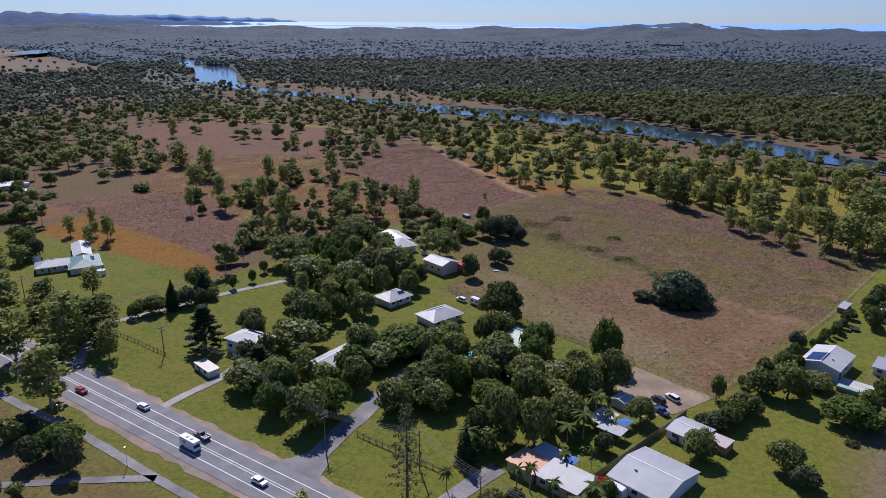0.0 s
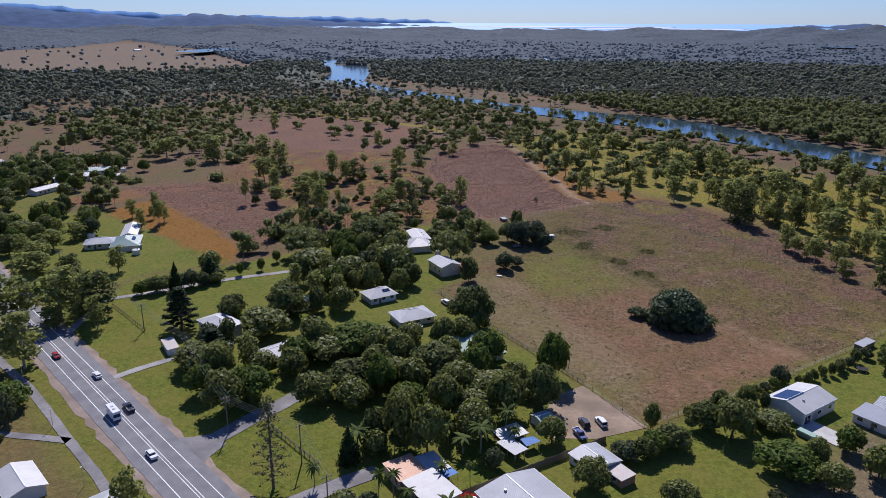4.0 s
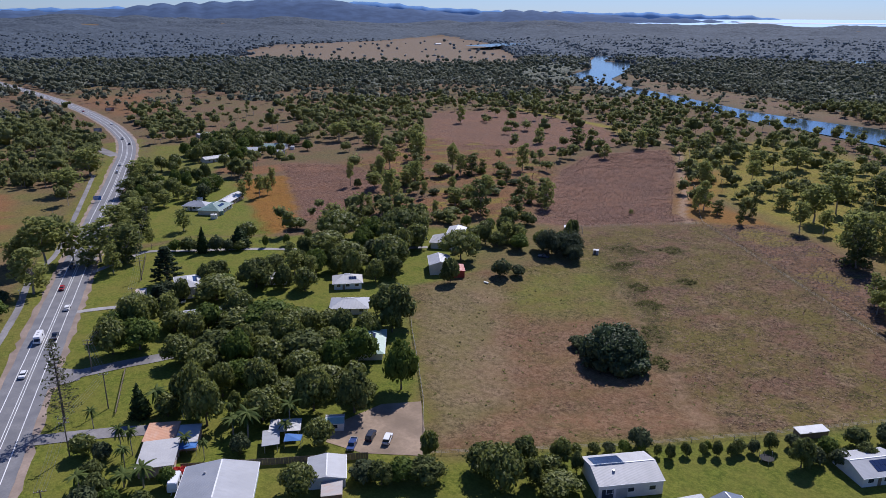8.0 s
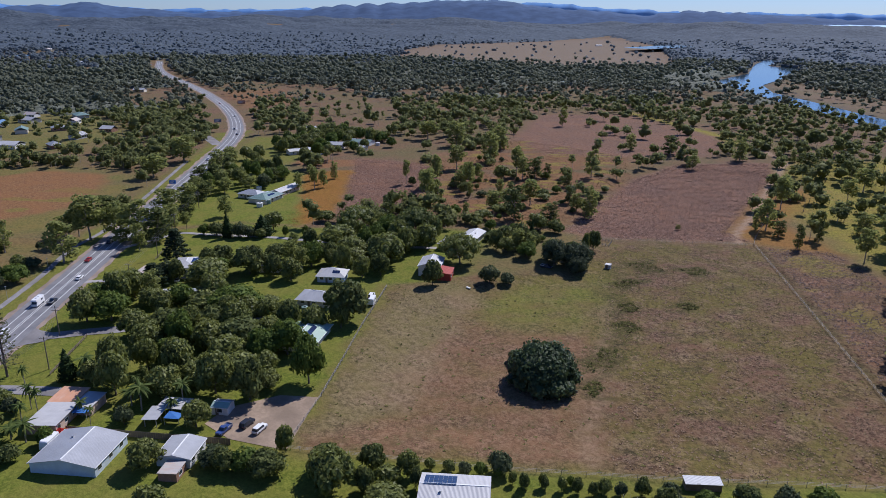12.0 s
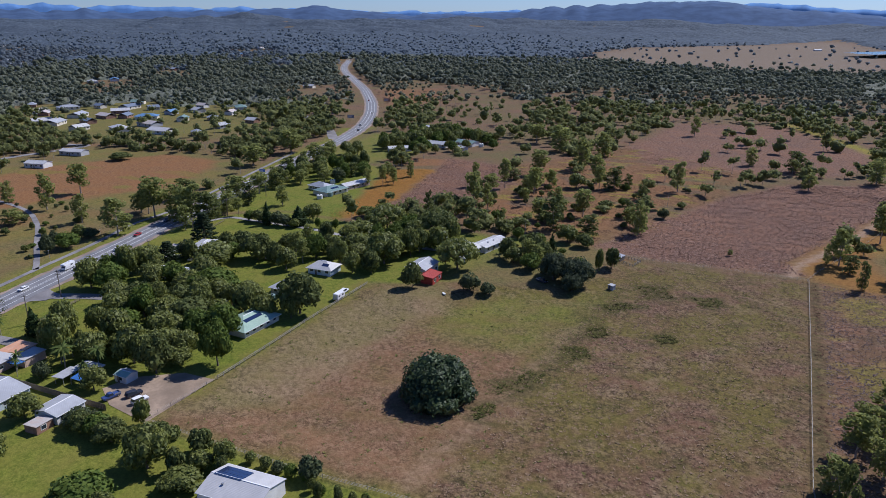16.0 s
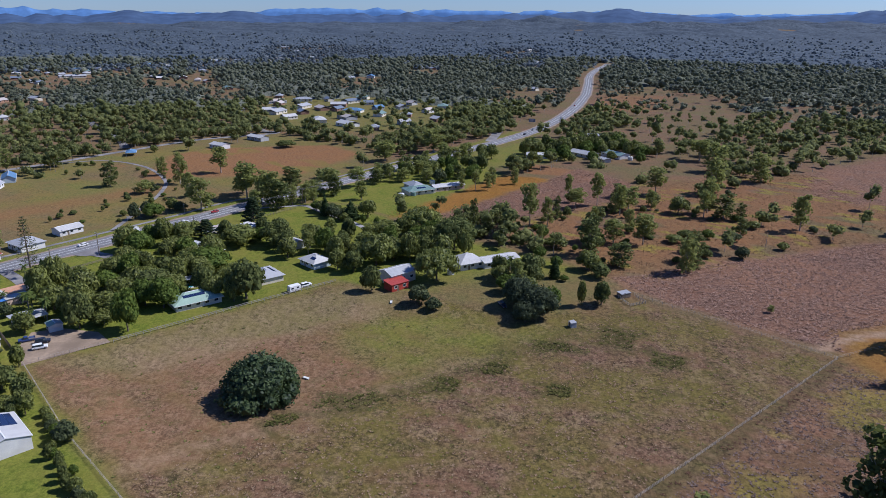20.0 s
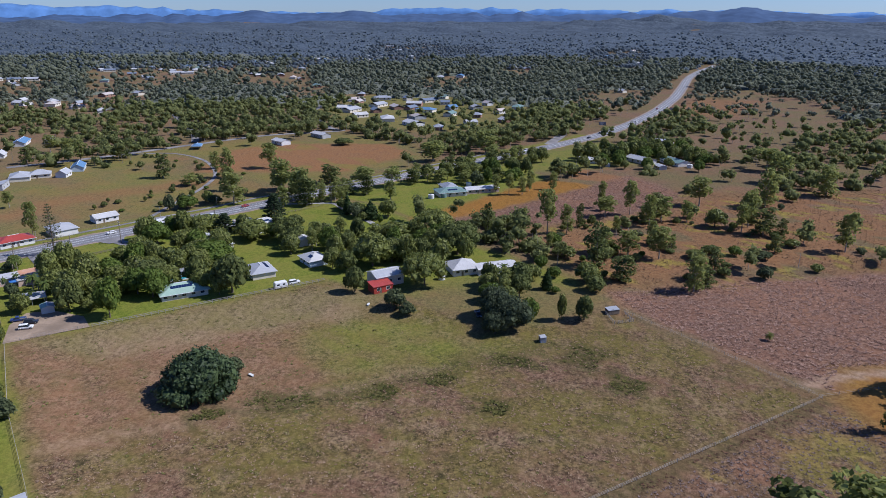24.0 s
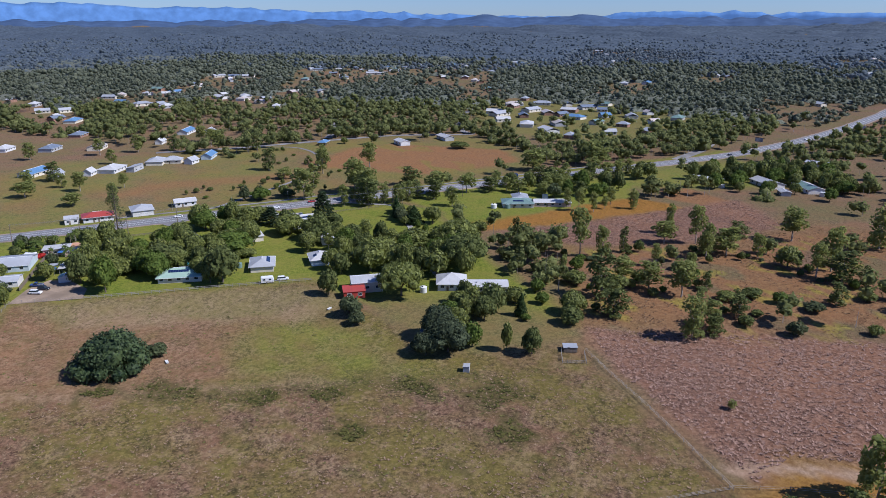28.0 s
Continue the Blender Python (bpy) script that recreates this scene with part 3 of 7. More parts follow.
ground = tagged(new("ground", me), "grassy farmland with dry paddocks, mown lawns and river banks", "ground", kind="structure")

# water of the river, one level sheet
ring = RIVER + RIVER_S
bm = bmesh.new()
bm.faces.new([bm.verts.new((px, py, -0.75)) for px, py in ring])
bmesh.ops.triangulate(bm, faces=bm.faces[:])
tagged(part("water_river", bm, M["water"]), "blue tidal river winding between mangrove banks", "river", kind="structure")
for k, pts in enumerate([[(-1330, 2210), (-1215, 2190), (-1240, 2560), (-1380, 2560)], [(870, 3050), (960, 2980), (1010, 3120), (900, 3200)], [(-90, 2000), (-40, 1990), (-60, 2250), (-120, 2260)]]):
    bm = bmesh.new()
    zz = max(float(land(px, py)) for px, py in pts) + 6
    fc = bm.faces.new([bm.verts.new((px, py, zz)) for px, py in pts])
    if fc.normal.z < 0:
        fc.normal_flip()
    tagged(part("water_reach", bm, M["water"]), "far reach of pale blue water among trees", "water", kind="structure")


# ---------------------------------------------------------------- roads
def smooth_line(pts, step=4.0):
    """A gentle curve through plan points, at even steps."""
    p = [Vector(q).to_3d() for q in pts]
    p = [2 * p[0] - p[1], *p, 2 * p[-1] - p[-2]]
    out = []
    for i in range(1, len(p) - 2):
        k = max(2, int((p[i + 1] - p[i]).length / step))
        for j in range(k):
            s = j / k
            a, b, cc, d = p[i - 1:i + 3]
            out.append(0.5 * (2 * b + (cc - a) * s + (2 * a - 5 * b + 4 * cc - d) * s * s + (3 * b - a - 3 * cc + d) * s ** 3))
    return out + [p[-2]]


def ribbon(name, line, off0, off1, z, material, parent=None, thick=0.0, ragged=0.0, label=""):
    bm, rows = bmesh.new(), []
    for i, p in enumerate(line):
        d = (line[min(i + 1, len(line) - 1)] - line[max(i - 1, 0)]).normalized()
        side = Vector((d.y, -d.x, 0))
        w0 = off0 + (random.uniform(-ragged, ragged) if ragged else 0)
        w1 = off1 + (random.uniform(-ragged, ragged) if ragged else 0)
        h = float(land(p.x, p.y)) + z
        a, b = p + side * w0, p + side * w1
        rows.append([bm.verts.new((a.x, a.y, h)), bm.verts.new((b.x, b.y, h)), *([bm.verts.new((a.x, a.y, h - thick)), bm.verts.new((b.x, b.y, h - thick))] if thick else [])])
    for r, s in zip(rows, rows[1:]):
        bm.faces.new((r[0], r[1], s[1], s[0]))
        if thick:
            bm.faces.new((r[2], r[0], s[0], s[2]))
            bm.faces.new((r[1], r[3], s[3], s[1]))
    bmesh.ops.recalc_face_normals(bm, faces=bm.faces[:])
    if bm.faces[:][0].normal.z < 0:
        bmesh.ops.reverse_faces(bm, faces=bm.faces[:])
    return part(name, bm, material, parent, label)


axis = smooth_line(ROAD)
M["shoulder"] = plain("sandy road shoulder", (0.30, 0.23, 0.18), 0.95, vary=0.3, local=False, size=3)
tagged(ribbon("road_shoulder", axis, -8.6, 8.6, -0.06, M["shoulder"], ragged=0.7), "sandy gravel shoulder beside the highway", "shoulder", kind="structure")
road = tagged(ribbon("road", axis, -6.6, 6.6, 0.02, M["asphalt"], thick=0.2, ragged=0.15), "grey asphalt highway with white lane lines", "road", kind="structure")
for off in (-3.7, 3.7):
    ribbon("edge_line", axis, off - 0.12, off + 0.12, 0.035, M["line"], road, label="white painted edge line")
for off in (-0.38, 0.38):
    ribbon("centre_line", axis, off - 0.1, off + 0.1, 0.035, M["line"], road, label="white painted centre line")


def lane(name, pts, width, material, label, z=0.0, ragged=0.25):
    return tagged(ribbon(name, smooth_line(pts, 3), -width / 2, width / 2, z + (0.0 if math.hypot(pts[0][0], pts[0][1] - 300) < 400 else 0.16), M[material], ragged=ragged * 0.5), label, name.split("_")[-1], kind="structure")


lane("driveway", [(-37, 147), (-32.5, 155), (-28, 166), (-22.5, 177), (-17, 190), (-10, 204)], 5.6, "side_asphalt", "grey asphalt driveway under trees", 0.01)
bm = bmesh.new()
bm.faces.new([bm.verts.new((*p, 0.012)) for p in [(-44.5, 153.5), (-30, 143.5), (-29.2, 149), (-28.0, 154.5), (-33.4, 158.5), (-38.5, 155.5)]])
tagged(part("driveway_apron", bm, M["side_asphalt"]), "worn grey asphalt flare where a driveway meets the highway", "driveway", kind="structure")
lane("driveway", [(-81, 178), (-76, 187), (-69, 197), (-66, 206)], 3.0, "gravel_path", "pale gravel driveway to a house", 0.01)
lane("driveway", [(-117, 206), (-121, 222), (-124, 236), (-112, 247), (-90, 268), (-60, 290), (-35, 312), (-25, 322)], 3.2, "gravel_path", "pale gravel farm track along a hedge", 0.01)
lane("driveway", [(-8, 128), (5, 143), (14, 152)], 5.0, "side_asphalt", "worn asphalt driveway apron", 0.01)
lane("foot_path", [(-20, 112), (-50, 134), (-69, 147), (-76, 152), (-99, 168), (-130, 187), (-154, 209), (-200, 240), (-306, 309)], 2.6, "side_asphalt", "grey asphalt cycle path beside the highway", 0.0)
lane("foot_path", [(-69, 147), (-86, 146), (-105, 144), (-150, 140), (-190, 128), (-235, 95), (-256, 55), (-240, 20)], 2.6, "side_asphalt", "grey asphalt path through the park", 0.0)
lane("side_road", [(-360, 356), (-429, 367), (-520, 366), (-580, 368), (-650, 372), (-760, 380)], 9, "side_asphalt", "grey side road leaving the highway", 0.0)
lane("side_road", [(-180, -30), (-231, 12), (-300, 55), (-357, 94), (-398, 152), (-420, 134), (-521, 81), (-640, 60)], 7, "side_asphalt", "grey suburban street past paddocks", 0.0)
lane("side_road", [(-311, 48), (-360, 20), (-428, -32), (-560, -120)], 7, "side_asphalt", "grey suburban street into the trees", 0.0)
bm = bmesh.new()
bm.faces.new([bm.verts.new((*p, -0.02)) for p in [(62, 207), (80, 187), (66, 178), (55, 176), (51, 184), (54, 199)]])
tagged(part("gravel_yard", bm, M["gravel"]), "pale gravel yard with parked cars", "yard", kind="structure")

# ---------------------------------------------------------------- trees
ICO_V, ICO_F = [], []
_bm = bmesh.new()
bmesh.ops.create_icosphere(_bm, subdivisions=2, radius=1.0)
ICO_V, ICO_F = np.array([v.co[:] for v in _bm.verts]), [[v.index for v in f.verts] for f in _bm.faces]
_bm.free()
_bm = bmesh.new()
bmesh.ops.create_icosphere(_bm, subdivisions=1, radius=1.0)
LOW_V, LOW_F = np.array([v.co[:] for v in _bm.verts]), [[v.index for v in f.verts] for f in _bm.faces]
_bm.free()


def cloud(blobs, leaf, count, rng, core=0.8, up=0.25, jitter=0.7):
    """Leaf clumps over a set of blobs (x, y, z, rx, rz), with a lumpy dark core in each: vertices and faces."""
    verts, faces = [], []
    b = np.array(blobs, float)
    if core:
        for bx, by, bz, rx, rz in b:
            k = len(verts)
            v = LOW_V * (1 + rng.uniform(-0.18, 0.18, (len(LOW_V), 1))) * core
            verts += (v * (rx, rx, rz) + (bx, by, bz)).tolist()
            faces += [[k + i for i in f] for f in LOW_F]
    w = b[:, 3] ** 2
    pick = rng.choice(len(b), count, p=w / w.sum())
    d = rng.normal(size=(count, 3))
    d[:, 2] += up
    d /= np.linalg.norm(d, axis=1)[:, None]
    c = b[pick, :3] + d * np.c_[b[pick, 3], b[pick, 3], b[pick, 4]] * rng.uniform(0.78, 1.08, (count, 1))
    keep = np.ones(count, bool)
    for i, (bx, by, bz, rx, rz) in enumerate(b):
        q = (c - (bx, by, bz)) / (rx, rx, rz)
        keep &= (np.linalg.norm(q, axis=1) > 0.72) | (pick == i)
    c, d = c[keep], d[keep]
    nrm = d + rng.normal(size=c.shape) * jitter * 0.6
    nrm /= np.linalg.norm(nrm, axis=1)[:, None]
    t = np.cross(nrm, rng.normal(size=c.shape))
    t /= np.linalg.norm(t, axis=1)[:, None]
    s = np.cross(nrm, t)
    size = leaf * rng.uniform(0.6, 1.35, (len(c), 1))
    k = len(verts)
    for p in (c + t * size, c + s * size * 0.62, c - t * size * 0.9, c - s * size * 0.55):
        verts += p.tolist()
    m = len(c)
    faces += [[k + i, k + m + i, k + 2 * m + i, k + 3 * m + i] for i in range(m)]
    return verts, faces


def trunk_mesh(rng, height, radius, limbs, spread, top):
    """A tapered, slightly bent trunk with limbs."""
    bm = bmesh.new()
    p, r = Vector((0, 0, -0.3)), radius
    bends = []
    for i in range(3):
        q = Vector((rng.uniform(-0.3, 0.3) * (i + 1) / 3, rng.uniform(-0.3, 0.3) * (i + 1) / 3, height * (i + 1) / 3))
        tube(bm, p, q, r, r * 0.82, 8)
        p, r = q, r * 0.82
        bends.append(q)
    for k in range(limbs):
        a = k * math.tau / limbs + rng.uniform(-0.4, 0.4)
        start = bends[1].lerp(bends[2], rng.uniform(0, 1))
        e = Vector((math.cos(a) * spread * rng.uniform(0.6, 1), math.sin(a) * spread * rng.uniform(0.6, 1), top * rng.uniform(0.75, 1)))
        mid_p = start.lerp(e, 0.5) + Vector((0, 0, rng.uniform(-0.3, 0.5)))
        tube(bm, start, mid_p, r * 0.6, r * 0.38, 6)
        tube(bm, mid_p, e, r * 0.38, r * 0.12, 5)
    return bm


def make_tree(name, label, category, bm_trunk, bark, crown, leaf_mat, group=""):
    root = tagged(new(name), label, category, group)
    part("trunk", bm_trunk, M[bark], root)
    mesh_part("crown", *crown, M[leaf_mat], root)
    root.location = (0, 0, -500)
    return root


def domed(rng, r, z0, h, count):
    """Blobs of a rounded crown of radius r between z0 and z0 + h."""
    out = [(0, 0, z0 + h * 0.5, r * 0.72, h * 0.46)]
    for i in range(count):
        a, q = i * 2.4 + rng.uniform(-0.4, 0.4), math.sqrt(rng.uniform(0.15, 1))
        rr = r * rng.uniform(0.28, 0.42)
        e = 1 - 0.75 * q * q
        out.append((math.cos(a) * (r - rr) * q, math.sin(a) * (r - rr) * q, z0 + h * (0.22 + (0.6 * e) * rng.uniform(0.7, 1.1)), rr, rr * rng.uniform(0.7, 1.0)))
    return out


KINDS = {}
rng = np.random.default_rng(11)
KINDS["mango"] = [(make_tree("mango_tree", lab, "tree", trunk_mesh(rng, 2.4, 0.4, 6, 4.0, 7.5), "bark", cloud(domed(rng, 7, 1.0, 9.2, 15), 0.62, 1500, rng), mat), 7, 10.2)
                  for mat, lab in (("mango", "dense dark green mango tree"), ("mango", "dense dark green mango tree"), ("mango", "dense dark green mango tree"),
                                   ("light_leaf", "broad garden tree with brighter green leaves"), ("shrub", "dense dark green shade tree"))]
KINDS["shrub"] = [(make_tree(nm, lab, "shrub", trunk_mesh(rng, 1.2, 0.2, 6, 2.6, 4.5), "bark", cloud(domed(rng, 4.2, 0.2, 6, 11), 0.5, 900, rng), mat), 4.2, 6.1)
                  for nm, mat, lab in (("garden_shrub", "shrub", "rounded dark green leafy shrub"), ("garden_shrub", "mango", "dense dark green bushy tree"), ("garden_shrub", "grey_shrub", "grey-green bushy shrub with fine leaves"),
                                       ("garden_shrub", "shrub", "rounded dark green leafy shrub"), ("garden_shrub", "light_leaf", "bright green bushy garden shrub"))]
KINDS["greytree"] = [(make_tree("wattle_tree", "spreading grey-green wattle with fine dark leaves", "tree", trunk_mesh(rng, 2.2, 0.35, 7, 5.0, 8.0), "bark", cloud(domed(rng, 8, 0.6, 11, 26), 0.45, 3600, rng, 0.78), "wattle"), 8, 11.6)]
KINDS["poinciana"] = [(make_tree("poinciana_tree", "wide flat-crowned shade tree with fine green leaves", "tree", trunk_mesh(rng, 2.6, 0.45, 8, 7, 7.5), "bark",
                                 cloud([(math.cos(i * 2.4) * 8.2 * math.sqrt(i / 24), math.sin(i * 2.4) * 8.2 * math.sqrt(i / 24), 7.6 - 3.6 * (i / 24) ** 1.5 + rng.uniform(-0.3, 0.3), 2.9, 1.7) for i in range(24)],
                                       0.5, 1900, rng), mat), 10.5, 9.4) for mat in ("shrub", "mango")]


def gum_blobs(rng, r, h, count, low=0.32):
    out = []
    for i in range(count):
        k = i / (count - 1)
        wide = math.sin(math.pi * (0.22 + 0.62 * k)) ** 0.7
        a, q = i * 2.4 + rng.uniform(-0.7, 0.7), math.sqrt(rng.uniform(0.1, 1.0)) * wide
        rr = r * rng.uniform(0.30, 0.48) * (0.75 + 0.35 * wide)
        out.append((math.cos(a) * (r - rr) * q, math.sin(a) * (r - rr) * q, h * (low + (0.92 - low) * k), rr, rr * rng.uniform(0.65, 1.0)))
    return out


def gum_crown(rng, r, h, count, leaf_count, low=0.32):
    return cloud(gum_blobs(rng, r, h, count, low), 0.58, leaf_count, rng, 0.5, 0.2, 1.1)


KINDS["gum"] = [(make_tree("gum_tree", lab, "tree", trunk_mesh(rng, 7, 0.28, 6, 3.2, 12.5), "bark_pale", gum_crown(rng, 5, 16, cnt, 850, low), mat), 5, 16)
                for cnt, mat, low, lab in ((11, "gum", 0.20, "tall gum tree with olive-green leaves"), (9, "gum", 0.34, "tall gum tree with a bare lower trunk"), (14, "gum", 0.10, "leafy olive-green gum tree"),
                                           (9, "gum", 0.40, "tall gum tree with a bare lower trunk"), (13, "shrub", 0.08, "dense dark green native tree"), (12, "gum", 0.22, "tall gum tree with olive-green leaves"))]
KINDS["cypress"] = [(make_tree("cypress_tree", "dense dark green conical cypress", "tree", trunk_mesh(rng, 1.0, 0.22, 3, 0.6, 3), "bark",
                               cloud([(rng.uniform(-0.2, 0.2), rng.uniform(-0.2, 0.2), 0.9 + 8.6 * k / 8, 2.9 * (1 - (k / 8.6) ** 1.4) + 0.25, 1.35) for k in range(9)], 0.42, 900, rng, 0.86), "cypress"), 3.1, 10)
                    for i in range(2)]


def araucaria(rng, h, r, tiers, leaf_r, mat, label, dead=False):
    root = tagged(new("hoop_pine"), label, "tree")
    bm = bmesh.new()
    tube(bm, (0, 0, -0.3), (0, 0, h * 0.5), 0.35, 0.24, 8)
    tube(bm, (0, 0, h * 0.5), (0, 0, h), 0.24, 0.04, 7)
    blobs = []
    for t in range(tiers):
        k = t / (tiers - 1)
        z, rr = h * (0.14 + 0.84 * k), r * (1 - 0.82 * k ** 1.1) * rng.uniform(0.85, 1.1)
        for j in range(6):
            a = j * math.tau / 6 + t * 0.5 + rng.uniform(-0.2, 0.2)
            e = Vector((math.cos(a) * rr, math.sin(a) * rr, z + rr * 0.12))
            tube(bm, (0, 0, z), e, 0.09, 0.03, 4)
            for s in (0.55, 0.85, 1.05):
                blobs.append((e.x * s, e.y * s, z + rr * 0.12 * s + (0.1 if not dead else 0), leaf_r * (1.15 - 0.4 * s), leaf_r * 0.55))
    part("trunk", bm, M["bark"], root)
    mesh_part("crown", *cloud(blobs, 0.36, 1400 if not dead else 800, rng, 0.0 if dead else 0.7), M[mat], root)
    root.location = (0, 0, -500)
    return root


KINDS["conifer"] = [(araucaria(rng, 16, 4.6, 12, 1.0, "conifer", "tiered dark green hoop pine"), 5.2, 16.5)]
KINDS["bare"] = [(araucaria(rng, 25, 4.6, 17, 0.55, "dry_twig", "tall thin hoop pine with sparse olive foliage", True), 5.0, 25.5)]


def palm(rng, h, mat="palm"):
    root = tagged(new("palm_tree"), "feathery green palm with a slender trunk", "palm")
    bm = bmesh.new()
    tube(bm, (0, 0, -0.2), (0.1, 0.05, h * 0.5), 0.16, 0.13, 7)
    tube(bm, (0.1, 0.05, h * 0.5), (0.15, 0, h), 0.13, 0.1, 7)
    part("trunk", bm, M["bark_pale"], root)
    bm = bmesh.new()
    for f in range(24):
        a, lift, ln = f * 2.4, rng.uniform(-0.3, 1.3), rng.uniform(1.9, 2.9)
        prev = None
        for s in range(7):
            k = s / 6
            q = Vector((0.15 + math.cos(a) * ln * k, math.sin(a) * ln * k, h + lift * 1.5 * k - 1.9 * k * k * (1.1 - 0.3 * lift)))
            w = 0.26 * math.sin(math.pi * min(1, 0.12 + k * 0.9)) + 0.04
            side = Vector((-math.sin(a), math.cos(a), 0)) * w
            drop = Vector((0, 0, -w * 0.45))
            row = [bm.verts.new(q - side + drop), bm.verts.new(q), bm.verts.new(q + side + drop)]
            if prev:
                bm.faces.new((prev[0], prev[1], row[1], row[0]))
                bm.faces.new((prev[1], prev[2], row[2], row[1]))
            prev = row
    part("crown", bm, M[mat], root)
    root.location = (0, 0, -500)
    return root


KINDS["palm"] = [(palm(rng, 5.6), 2.6, 7.2), (palm(rng, 5.6), 2.6, 7.2)]

